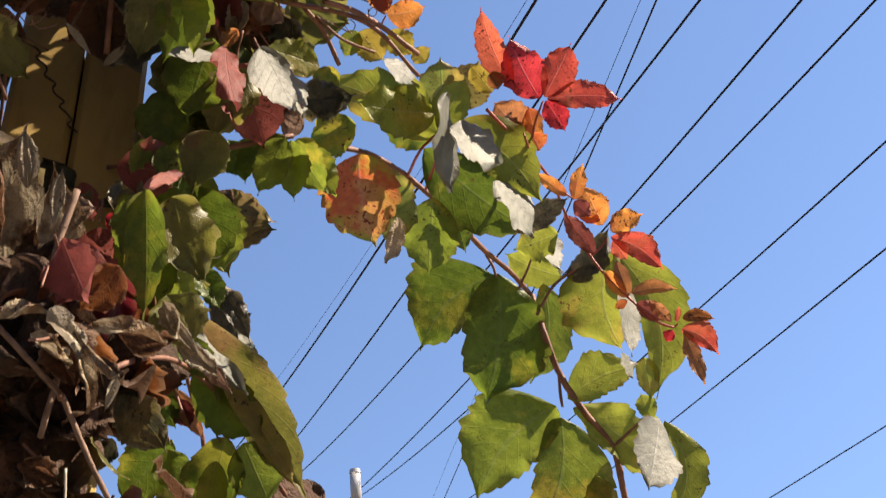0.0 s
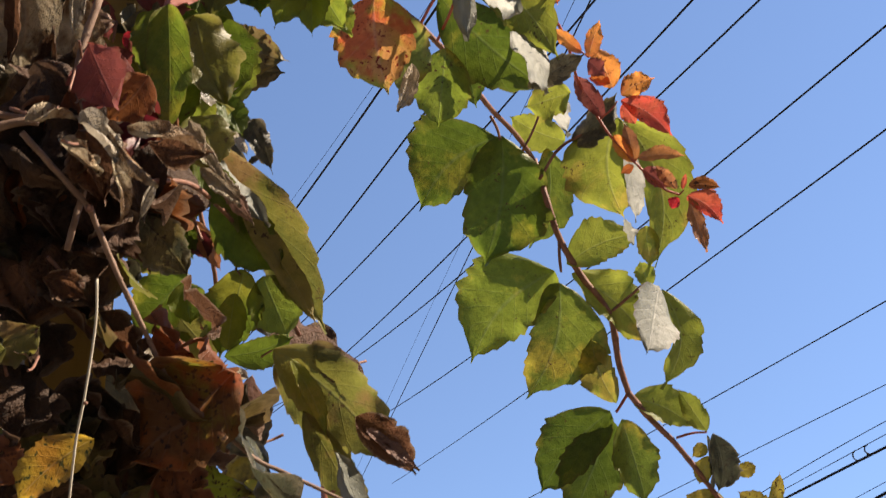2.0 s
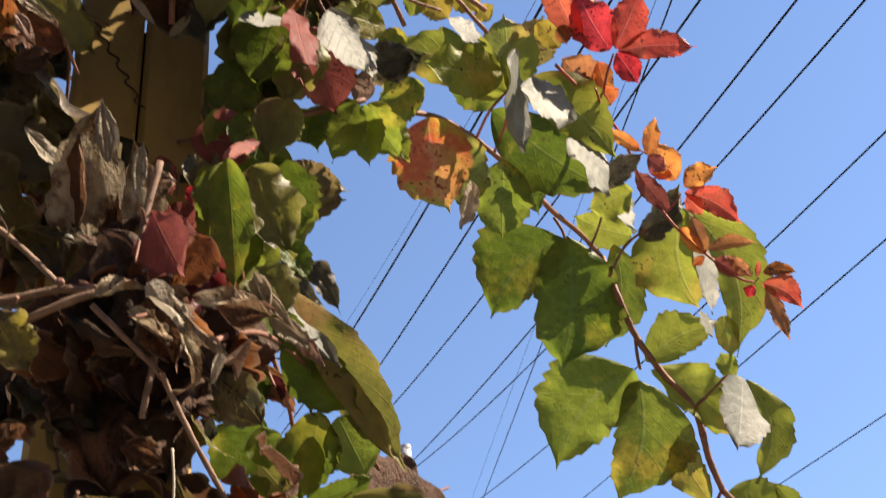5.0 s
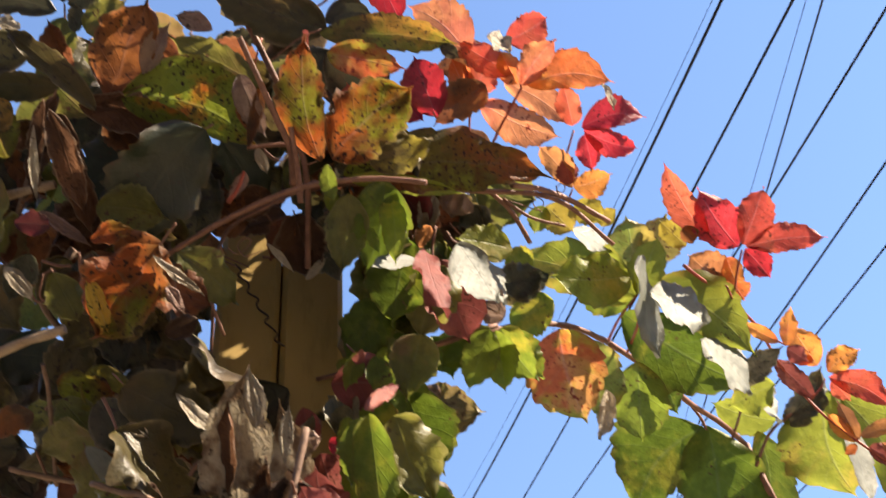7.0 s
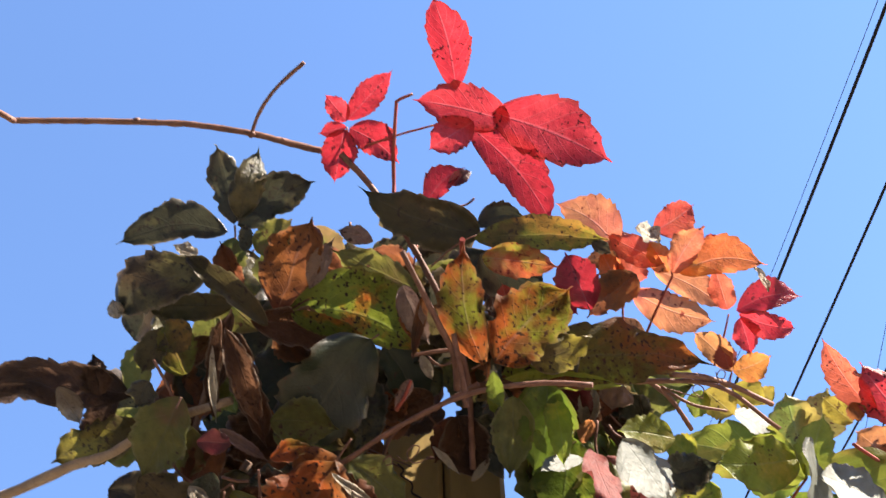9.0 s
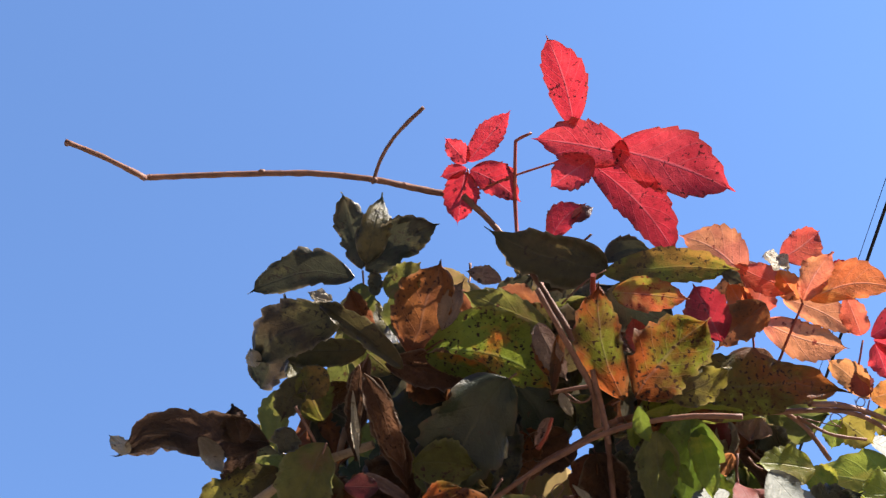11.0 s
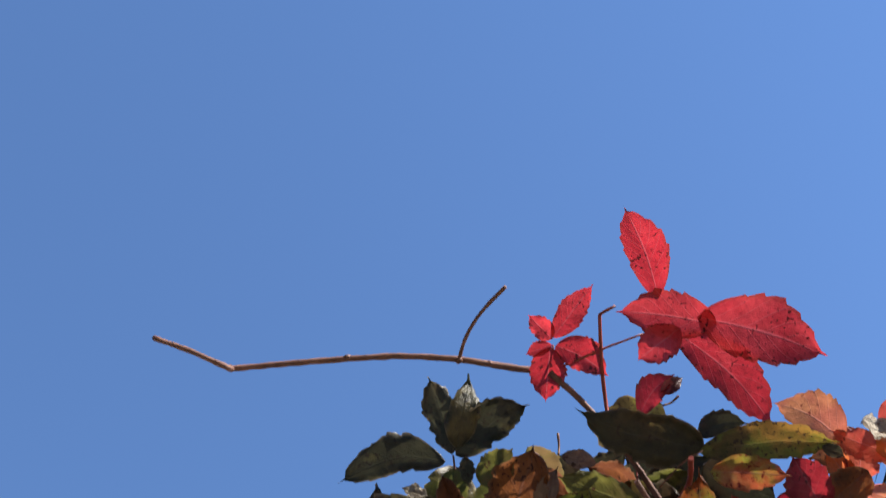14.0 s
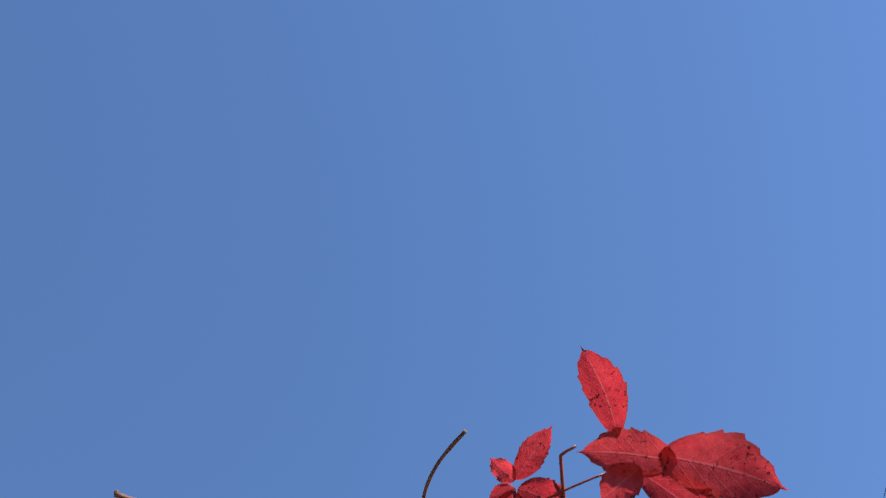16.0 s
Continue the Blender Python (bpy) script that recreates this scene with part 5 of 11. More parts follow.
s = leaf(v, "dark filler leaf added in the shaded tangle", 0.00052, (-0.1068, 0.5045, 2.0845), (-0.0797, 0.4902, 2.1048), skin="twig")
leaflet(s, (-0.0726, 0.4668, 2.0985), (-0.0905, 0.4509, 2.1112), 0.0158, (0.3420, -0.7893, -0.5099), "deaddark", 17.6967, 0, 0.10, 0.55, -0.05, 0, 0.70)
leaflet(s, (-0.0586, 0.4732, 2.1022), (-0.0241, 0.4923, 2.0898), 0.0232, (0.2084, -0.7707, -0.6022), "olivedark", 11.5429, 0, 0.05, 0.45, 0.05, 0, 0.70)
leaflet(s, (-0.0206, 0.4927, 2.1041), (-0.0563, 0.4802, 2.1095), 0.0274, (0.0866, -0.5960, -0.7983), "brown", 17.8242, 0, 0.00, 0.45, 0.05, 0, 0.70)
leaflet(s, (-0.0898, 0.4572, 2.1324), (-0.0949, 0.4785, 2.1095), 0.0191, (-0.1850, -0.7411, -0.6454), "greendark", 17.0018, 0, 0.00, 0.45, 0.05, 0, 0.70)
s = leaf(v, "dark filler leaf added in the shaded tangle", 0.00052, (-0.0896, 0.5092, 2.0832), (-0.0797, 0.4902, 2.1048), skin="twig")
leaflet(s, (-0.0926, 0.4645, 2.0975), (-0.0737, 0.4804, 2.0850), 0.0191, (0.2136, -0.7464, -0.6303), "dark", 9.8474, 0, 0.05, 0.55, -0.05, 0, 0.70)
leaflet(s, (-0.0502, 0.4916, 2.0969), (-0.0831, 0.4824, 2.0996), 0.0248, (0.2112, -0.8785, -0.4286), "greendark", 17.2389, 0, 0.10, 0.45, 0.05, 0, 0.70)
s = leaf(v, "dark filler leaf added in the shaded tangle", 0.00052, (-0.1833, 0.4282, 2.1398), (-0.1826, 0.4131, 2.1555), skin="twig")
leaflet(s, (-0.1333, 0.4231, 2.1437), (-0.1577, 0.4019, 2.1604), 0.0256, (-0.1324, -0.5153, -0.8467), "brown", 15.7374, 0, 0.10, 0.45, 0.05, 0, 0.70)
leaflet(s, (-0.2019, 0.4065, 2.1542), (-0.2160, 0.4291, 2.1281), 0.0211, (0.2170, -0.6778, -0.7025), "dark", 16.9715, 0, 0.10, 0.55, -0.05, 0, 0.70)
leaflet(s, (-0.1876, 0.3876, 2.1749), (-0.1712, 0.4073, 2.1580), 0.0228, (-0.1230, -0.5840, -0.8024), "greendark", 11.9017, 0, 0.00, 0.45, 0.05, 0, 0.70)
leaflet(s, (-0.1230, 0.4138, 2.1426), (-0.1459, 0.4197, 2.1318), 0.0184, (0.0349, -0.8443, -0.5347), "olivedark", 10.4901, 0, 0.00, 0.45, 0.05, 0, 0.70)
s = leaf(v, "dark filler leaf added in the shaded tangle", 0.00052, (-0.1531, 0.4365, 2.1376), (-0.1826, 0.4131, 2.1555), skin="twig")
leaflet(s, (-0.1564, 0.4086, 2.1642), (-0.1306, 0.4099, 2.1682), 0.0169, (0.1559, -0.5364, -0.8294), "dark", 13.6589, 0, 0.10, 0.45, 0.05, 0, 0.70)
leaflet(s, (-0.1694, 0.4002, 2.1407), (-0.2051, 0.3853, 2.1486), 0.0253, (0.2574, -0.8560, -0.4483), "brown", 11.307, 0, 0.05, 0.45, 0.05, 0, 0.70)
leaflet(s, (-0.1941, 0.4170, 2.1504), (-0.2200, 0.4008, 2.1616), 0.0205, (0.2717, -0.8041, -0.5288), "dark", 15.2892, 0, 0.00, 0.55, -0.05, 0, 0.70)
leaflet(s, (-0.1341, 0.4113, 2.1356), (-0.1577, 0.4299, 2.1116), 0.0271, (0.3376, -0.5544, -0.7607), "dark", 15.9782, 0, 0.00, 0.55, -0.05, 0, 0.70)
s = leaf(v, "dark filler leaf added in the shaded tangle", 0.00052, (-0.1209, 0.4596, 2.1277), (-0.0706, 0.4543, 2.1436), skin="twig")
leaflet(s, (-0.0927, 0.4562, 2.1385), (-0.0823, 0.4338, 2.1637), 0.0233, (0.3793, -0.6083, -0.6972), "brown", 15.131, 0, 0.10, 0.55, -0.05, 0, 0.70)
leaflet(s, (-0.0912, 0.4424, 2.1358), (-0.0881, 0.4637, 2.1146), 0.0200, (0.5824, -0.6153, -0.5312), "deaddark", 10.4585, 0, 0.10, 0.55, -0.05, 0, 0.70)
leaflet(s, (-0.0993, 0.4370, 2.1483), (-0.1304, 0.4473, 2.1313), 0.0270, (0.3659, -0.3312, -0.8697), "brown", 15.5979, 0, 0.10, 0.45, 0.05, 0, 0.70)
leaflet(s, (-0.0986, 0.4285, 2.1525), (-0.1276, 0.4420, 2.1326), 0.0309, (-0.1494, -0.9060, -0.3961), "greendark", 14.4248, 0, 0.00, 0.45, 0.05, 0, 0.70)
s = leaf(v, "dark filler leaf added in the shaded tangle", 0.00052, (-0.0873, 0.4689, 2.1251), (-0.0706, 0.4543, 2.1436), skin="twig")
leaflet(s, (-0.0014, 0.4445, 2.1554), (-0.0291, 0.4453, 2.1488), 0.0225, (0.1943, -0.4481, -0.8726), "brown", 10.7104, 0, 0.00, 0.55, -0.05, 0, 0.70)
leaflet(s, (0.0007, 0.4553, 2.1380), (-0.0352, 0.4647, 2.1209), 0.0232, (0.1483, -0.7018, -0.6968), "brown", 16.1798, 0, 0.00, 0.45, 0.05, 0, 0.70)
leaflet(s, (-0.1432, 0.4247, 2.1300), (-0.1044, 0.4278, 2.1349), 0.0236, (0.1224, -0.9061, -0.4050), "dark", 8.12198, 0, 0.10, 0.55, -0.05, 0, 0.70)
leaflet(s, (-0.0516, 0.4659, 2.1252), (-0.0764, 0.4624, 2.1237), 0.0147, (0.1482, -0.7907, -0.5940), "olivedark", 17.0236, 0, 0.10, 0.45, 0.05, 0, 0.70)

# shaded shoot
v = shoot("vine_shoot", "dull red and green creeper leaves hanging by the post", (-0.1059, 0.4807, 1.9579))
stem(v, "twig", 0.00221, 0.00164, (-0.1086, 0.4971, 1.9667), (-0.0885, 0.4970, 1.9790), (-0.0575, 0.5000, 1.9878), (-0.0160, 0.5030, 1.9970))
stem(v, "twig", 0.00126, 0.00101, (-0.0656, 0.4445, 2.0662), (-0.0597, 0.4689, 2.0584), (-0.0580, 0.4914, 2.0531))
stem(v, "twig", 0.00176, 0.00150, (-0.0067, 0.4961, 2.0870), (0.0048, 0.5133, 2.0816), (0.0141, 0.5343, 2.0698))
stem(v, "twig", 0.00170, 0.00179, (0.0057, 0.4760, 2.0751), (0.0248, 0.4916, 2.0793), (0.0426, 0.5094, 2.0803), (0.0664, 0.5315, 2.0748))
stem(v, "twig", 0.00106, 0.00106, (0.0005, 0.5033, 2.0856), (0.0165, 0.5162, 2.0769), (0.0375, 0.5260, 2.0730))
stem(v, "twig", 0.00036, 0.00027, (0.0034, 0.4965, 2.0788), (0.0133, 0.5010, 2.0757), (0.0218, 0.5048, 2.0737), (0.0251, 0.5039, 2.0785), (0.0215, 0.5035, 2.0825), (0.0188, 0.5071, 2.0803), (0.0238, 0.5119, 2.0765))
stem(v, "twig", 0.00036, 0.00027, (0.0341, 0.4929, 2.0724), (0.0332, 0.4899, 2.0768), (0.0361, 0.4883, 2.0794), (0.0386, 0.4895, 2.0777), (0.0367, 0.4913, 2.0750), (0.0334, 0.4904, 2.0759), (0.0332, 0.4886, 2.0789))
stem(v, "twig", 0.00049, 0.00041, (-0.1265, 0.3974, 2.0708), (-0.1246, 0.4016, 2.0656), (-0.1190, 0.4041, 2.0631), (-0.1124, 0.4033, 2.0649), (-0.1094, 0.4003, 2.0691))
stem(v, "twig", 0.00064, 0.00048, (-0.2435, 0.4004, 2.0105), (-0.2369, 0.4001, 2.0124), (-0.2400, 0.4068, 2.0027), (-0.2477, 0.4078, 1.9996), (-0.2509, 0.4033, 2.0048))
s = leaf(v, "dull red leaf with a pink sunlit fold", 0.00101, (-0.0429, 0.4725, 2.0521), (-0.0467, 0.4794, 2.0412), (-0.0470, 0.4839, 2.0343), skin="twig")
leaflet(s, (-0.0478, 0.4680, 2.0249), (-0.0328, 0.4968, 1.9848), 0.0431, (0.4191, -0.8124, -0.4057), "dullred", 18, 0, 0.00, 0.50, -0.01)
leaflet(s, (-0.0491, 0.4393, 2.0143), (-0.0414, 0.4196, 1.9597), 0.0183, (0.5703, -0.7755, 0.2709), "dullred", 2, 0, 0.00, 0.50, 0.06)
leaflet(s, (-0.0456, 0.4716, 2.0520), (-0.0547, 0.4765, 2.0409), 0.0094, (-0.1556, -0.9345, -0.3202), "brownorange", 13, 0, 0.00, 0.50, 0.04)
leaflet(s, (-0.0595, 0.4691, 2.0774), (-0.0440, 0.4787, 2.0580), 0.0214, (-0.3183, -0.6966, -0.6430), "crimsondark", 9, 0, 0.00, 0.50, 0.02)
leaflet(s, (-0.0413, 0.4690, 2.0715), (-0.0498, 0.4785, 2.0506), 0.0123, (-0.2367, -0.9068, -0.3486), "pale", 30, 0, 0.24, 0.50, -0.01)
s = leaf(v, "grey-green leaf with a glossy pale face", 0.00102, (-0.0371, 0.4803, 2.0522), (-0.0345, 0.4833, 2.0476), (-0.0309, 0.4850, 2.0452), skin="twig")
leaflet(s, (-0.0312, 0.4530, 2.0251), (-0.0144, 0.4700, 1.9923), 0.0375, (0.7560, -0.6539, 0.0316), "glareleaf", 2, 0, 0.00, 0.35, -0.03, 0, 0.35)
leaflet(s, (-0.0124, 0.5164, 2.0329), (0.0189, 0.5192, 2.0385), 0.0240, (0.1323, -0.8499, -0.5101), "greydark", 9, 0, 0.07, 0.50, 0.07)
leaflet(s, (-0.0551, 0.4489, 2.0164), (-0.0771, 0.4194, 1.9962), 0.0111, (0.6327, -0.7436, 0.2165), "glareleaf", 2, 0, 0.00, 0.50, 0.05, 0, 0.35)
leaflet(s, (-0.0259, 0.4815, 2.0797), (-0.0351, 0.4869, 2.0659), 0.0230, (0.0522, -0.9003, -0.4322), "palepink", 11, 0, 0.24, 0.50, -0.02)
leaflet(s, (-0.0210, 0.4987, 2.0829), (-0.0137, 0.5152, 2.0669), 0.0226, (-0.0252, -0.7193, -0.6942), "greydark", 18, 0, 0.07, 0.50, 0.01)
leaflet(s, (-0.0102, 0.5097, 2.0068), (-0.0225, 0.5083, 2.0139), 0.0179, (-0.2047, -0.7934, -0.5733), "palepink", 8, 0, 0.24, 0.50, 0.04)
s = leaf(v, "dark green strap-like leaf beside the post", 0.00101, (-0.0656, 0.4446, 2.0662), (-0.0685, 0.4434, 2.0680), (-0.0711, 0.4432, 2.0684), skin="twig")
leaflet(s, (-0.0679, 0.4370, 2.0645), (-0.0858, 0.4557, 2.0207), 0.0238, (0.0897, -0.8847, -0.4573), "green", 5, 0, 0.00, 0.50, 0.00)
leaflet(s, (-0.0957, 0.4234, 2.0564), (-0.0978, 0.4345, 2.0453), 0.0092, (0.4617, -0.6034, -0.6503), "lime", 20, 0, 0.00, 0.50, 0.02)
leaflet(s, (-0.0812, 0.4608, 2.0695), (-0.0707, 0.4679, 2.0478), 0.0153, (0.2788, -0.9317, -0.2330), "dark", 14, 0, 0.07, 0.50, 0.04)
leaflet(s, (-0.0517, 0.4986, 2.0427), (-0.0821, 0.4906, 1.9926), 0.0563, (0.2510, -0.9609, -0.1161), "greendark", 17, 0, 0.07, 0.50, 0.06)
leaflet(s, (-0.0674, 0.4749, 2.0463), (-0.0898, 0.4788, 2.0253), 0.0288, (0.3361, -0.7482, -0.5720), "greendark", 7, 0, 0.07, 0.50, 0.03)
leaflet(s, (-0.0630, 0.5193, 2.0056), (-0.1077, 0.5058, 1.9873), 0.0297, (0.2769, -0.9396, -0.2013), "greendark", 9, 0, 0.07, 0.50, 0.04)
s = leaf(v, "green leaf hanging with sun flecks", 0.00100, (-0.0450, 0.5271, 2.0068), (-0.0350, 0.5283, 2.0058), (-0.0216, 0.5298, 2.0044), skin="twig")
leaflet(s, (-0.0207, 0.4998, 1.9946), (-0.0530, 0.5106, 1.9787), 0.0216, (-0.0880, -0.9000, -0.4268), "greendeep", 11, 0, 0.00, 0.50, -0.02)
leaflet(s, (-0.0208, 0.4979, 1.9921), (-0.0385, 0.5090, 1.9605), 0.0217, (-0.0758, -0.9421, -0.3266), "green", 13, 0, 0.00, 0.50, 0.01)
leaflet(s, (-0.0176, 0.5007, 1.9925), (-0.0175, 0.5141, 1.9585), 0.0217, (-0.1430, -0.9106, -0.3878), "green", 20, 0, 0.00, 0.50, -0.01)
leaflet(s, (-0.0141, 0.5060, 1.9968), (0.0023, 0.5178, 1.9648), 0.0259, (-0.3608, -0.7877, -0.4993), "green", 19, 0, 0.00, 0.50, 0.04)
leaflet(s, (-0.0577, 0.4699, 1.9803), (-0.0727, 0.4766, 1.9469), 0.0268, (0.0245, -0.9625, -0.2700), "greendark", 20, 0, 0.07, 0.50, 0.02)
leaflet(s, (-0.0425, 0.5346, 2.0159), (-0.0493, 0.5382, 1.9920), 0.0231, (0.3773, -0.8745, -0.3047), "green", 18, 0, 0.00, 0.50, -0.01)
leaflet(s, (-0.0090, 0.5470, 2.0132), (0.0081, 0.5542, 1.9829), 0.0268, (0.1121, -0.9699, -0.2161), "green", 17, 0, 0.00, 0.50, 0.07)
leaflet(s, (-0.0922, 0.4706, 1.9516), (-0.0822, 0.4844, 1.9103), 0.0280, (-0.2707, -0.8806, -0.3890), "green", 8, 0, 0.00, 0.50, -0.01)
leaflet(s, (-0.0978, 0.4592, 1.9261), (-0.0965, 0.4665, 1.8866), 0.0180, (0.0354, -0.9715, -0.2344), "green", 6, 0, 0.00, 0.50, -0.03)
leaflet(s, (-0.0730, 0.4937, 1.9598), (-0.0644, 0.5043, 1.9082), 0.0389, (0.0942, -0.9676, -0.2343), "greendeep", 17, 0, 0.00, 0.50, -0.04)
s = leaf(v, "dark green strap leaves hanging with bright flecks", 0.00100, (-0.0802, 0.4525, 2.0985), (-0.0812, 0.4539, 2.0955), (-0.0808, 0.4553, 2.0924), skin="twig")
leaflet(s, (-0.0640, 0.4207, 2.0474), (-0.0649, 0.4273, 2.0003), 0.0150, (-0.0707, -0.9726, -0.2214), "green", 8, 0, 0.00, 0.50, -0.04)
leaflet(s, (-0.0408, 0.4667, 2.0206), (-0.0604, 0.4793, 1.9819), 0.0307, (0.1052, -0.9113, -0.3982), "greendark", 8, 0, 0.07, 0.50, 0.04)
leaflet(s, (-0.0825, 0.4037, 1.9081), (-0.0815, 0.4061, 1.8427), 0.0215, (-0.1517, -0.9815, -0.1171), "greendeep", 18, 0, 0.00, 0.50, -0.00)
leaflet(s, (-0.0923, 0.4270, 1.9107), (-0.0974, 0.4365, 1.8750), 0.0141, (-0.1712, -0.9468, -0.2727), "green", 20, 0, 0.00, 0.50, -0.02)
leaflet(s, (-0.0774, 0.4295, 1.8938), (-0.0829, 0.4282, 1.8532), 0.0188, (-0.1606, -0.9863, -0.0375), "greendeep", 13, 0, 0.00, 0.50, -0.04)
leaflet(s, (-0.0643, 0.4344, 1.9095), (-0.0619, 0.4416, 1.8767), 0.0156, (0.0876, -0.9635, -0.2530), "green", 18, 0, 0.00, 0.50, -0.02)
leaflet(s, (-0.0728, 0.4188, 1.9118), (-0.0568, 0.4344, 1.8701), 0.0312, (0.2866, -0.9242, -0.2524), "greendark", 9, 0, 0.07, 0.50, 0.07)
leaflet(s, (-0.0875, 0.4109, 1.9096), (-0.0944, 0.4143, 1.8777), 0.0173, (0.0013, -0.9841, -0.1774), "green", 5, 0, 0.00, 0.50, -0.00)
leaflet(s, (-0.0745, 0.4197, 1.8608), (-0.0622, 0.4169, 1.8317), 0.0260, (0.2431, -0.9632, 0.1143), "greendark", 16, 0, 0.07, 0.50, 0.01)
leaflet(s, (-0.0811, 0.4597, 1.8407), (-0.0889, 0.4769, 1.8232), 0.0172, (0.0318, -0.7524, -0.6580), "green", 10, 0, 0.00, 0.50, -0.03)
leaflet(s, (-0.0677, 0.4786, 1.8477), (-0.0343, 0.4832, 1.8076), 0.0281, (-0.0408, -0.9849, -0.1685), "greendeep", 15, 0, 0.00, 0.50, 0.07)
s = leaf(v, "mixed green and grey leaf below the crown", 0.00085, (-0.0349, 0.4945, 2.0677), (-0.0309, 0.4986, 2.0630), (-0.0281, 0.5013, 2.0600), skin="twig")
leaflet(s, (0.0013, 0.5168, 2.0557), (-0.0326, 0.4957, 2.0563), 0.0231, (0.4407, -0.8510, -0.2857), "lime", 7, 0, 0.00, 0.50, 0.04)
leaflet(s, (-0.0131, 0.5316, 2.0328), (0.0232, 0.5175, 2.0356), 0.0203, (-0.2810, -0.9178, -0.2805), "greydark", 19, 0, 0.07, 0.50, 0.05)
leaflet(s, (-0.0254, 0.4886, 2.0407), (-0.0100, 0.5014, 2.0079), 0.0314, (0.7444, -0.6637, 0.0726), "glareleaf", 2, 0, 0.00, 0.50, -0.06, 0, 0.35)
leaflet(s, (-0.0480, 0.4977, 2.0422), (-0.0757, 0.4827, 2.0480), 0.0227, (0.2745, -0.8152, -0.5101), "greendeep", 6, 0, 0.00, 0.50, 0.03)
leaflet(s, (0.0795, 0.5834, 2.0622), (0.0231, 0.5560, 2.0550), 0.0377, (0.3733, -0.8754, -0.3071), "lime", 5, 0, 0.00, 0.50, -0.04)
leaflet(s, (-0.0378, 0.5003, 2.0542), (-0.0623, 0.4964, 2.0263), 0.0268, (0.3286, -0.9003, -0.2855), "greendeep", 18, 0, 0.00, 0.50, -0.01)
leaflet(s, (0.0111, 0.5397, 2.0507), (-0.0034, 0.5335, 2.0669), 0.0193, (-0.1635, -0.8406, -0.5163), "green", 13, 0, 0.00, 0.50, 0.06)
leaflet(s, (0.0235, 0.5595, 2.0392), (-0.0077, 0.5674, 2.0289), 0.0305, (-0.1355, -0.9475, -0.2899), "green", 11, 0, 0.00, 0.50, 0.01)
leaflet(s, (-0.0675, 0.4902, 2.0312), (-0.0845, 0.4907, 2.0051), 0.0260, (0.1157, -0.9749, -0.1900), "greendeep", 6, 0, 0.00, 0.50, -0.06)
s = leaf(v, "small pointed green leaflets lit in patches", 0.00073, (-0.0996, 0.4691, 1.9805), (-0.0961, 0.4658, 1.9747), (-0.0926, 0.4625, 1.9690), skin="twig")
leaflet(s, (-0.0920, 0.4505, 1.9657), (-0.1002, 0.4605, 1.9451), 0.0118, (0.4525, -0.7117, -0.5373), "green", 16, 0, 0.00, 0.50, 0.03)
leaflet(s, (-0.0835, 0.4516, 1.9621), (-0.0750, 0.4563, 1.9367), 0.0138, (0.0602, -0.9741, -0.2180), "greendeep", 12, 0, 0.00, 0.50, 0.05)
leaflet(s, (-0.0948, 0.4242, 1.9175), (-0.1011, 0.4332, 1.8986), 0.0101, (-0.0977, -0.9071, -0.4092), "green", 10, 0, 0.00, 0.50, -0.05)
leaflet(s, (-0.0879, 0.4175, 1.8953), (-0.0945, 0.4313, 1.8736), 0.0091, (0.4152, -0.7139, -0.5639), "green", 19, 0, 0.00, 0.50, 0.03)
leaflet(s, (-0.0755, 0.4276, 1.8868), (-0.0731, 0.4394, 1.8629), 0.0120, (-0.2297, -0.8631, -0.4497), "green", 15, 0, 0.00, 0.50, 0.06)
leaflet(s, (-0.0614, 0.4426, 1.8859), (-0.0525, 0.4425, 1.8615), 0.0134, (0.2246, -0.9744, 0.0108), "greendeep", 17, 0, 0.00, 0.50, 0.01)
leaflet(s, (-0.0559, 0.4477, 1.8755), (-0.0382, 0.4511, 1.8487), 0.0117, (0.1314, -0.9866, -0.0967), "greydark", 11, 30, 0.07, 0.50, -0.05)
leaflet(s, (-0.0731, 0.4511, 1.8539), (-0.0548, 0.4631, 1.8313), 0.0156, (0.2225, -0.9369, -0.2698), "greendeep", 13, 0, 0.00, 0.50, 0.02)
leaflet(s, (-0.0894, 0.4541, 1.9148), (-0.0872, 0.4655, 1.8903), 0.0117, (0.0376, -0.9042, -0.4253), "green", 7, 0, 0.00, 0.50, 0.02)
leaflet(s, (-0.0702, 0.4685, 1.9303), (-0.0701, 0.4751, 1.9000), 0.0110, (0.1278, -0.9573, -0.2594), "green", 8, 0, 0.00, 0.50, -0.04)
leaflet(s, (-0.0749, 0.4980, 2.0111), (-0.0587, 0.5019, 1.9809), 0.0192, (-0.4073, -0.8224, -0.3971), "greendeep", 16, 0, 0.00, 0.50, -0.06)
leaflet(s, (-0.0815, 0.4716, 2.0310), (-0.0716, 0.4785, 2.0066), 0.0160, (-0.2333, -0.8839, -0.4054), "greendeep", 12, 0, 0.00, 0.50, 0.04)
leaflet(s, (-0.0557, 0.5143, 2.0029), (-0.0465, 0.5221, 1.9758), 0.0205, (0.2620, -0.9390, -0.2230), "greendeep", 20, 0, 0.00, 0.50, -0.05)
s = leaf(v, "dull red leaf hanging in shade", 0.00084, (-0.1153, 0.4617, 1.9356), (-0.1156, 0.4609, 1.9291), (-0.1163, 0.4599, 1.9227), skin="twig")
leaflet(s, (-0.1116, 0.4366, 1.9066), (-0.1078, 0.4545, 1.8826), 0.0236, (0.1239, -0.8259, -0.5501), "dullred", 16, 0, 0.00, 0.50, -0.00)
leaflet(s, (-0.1180, 0.4289, 1.9281), (-0.1142, 0.4393, 1.9111), 0.0135, (-0.0206, -0.8588, -0.5119), "dullred", 17, 0, 0.00, 0.50, 0.02)
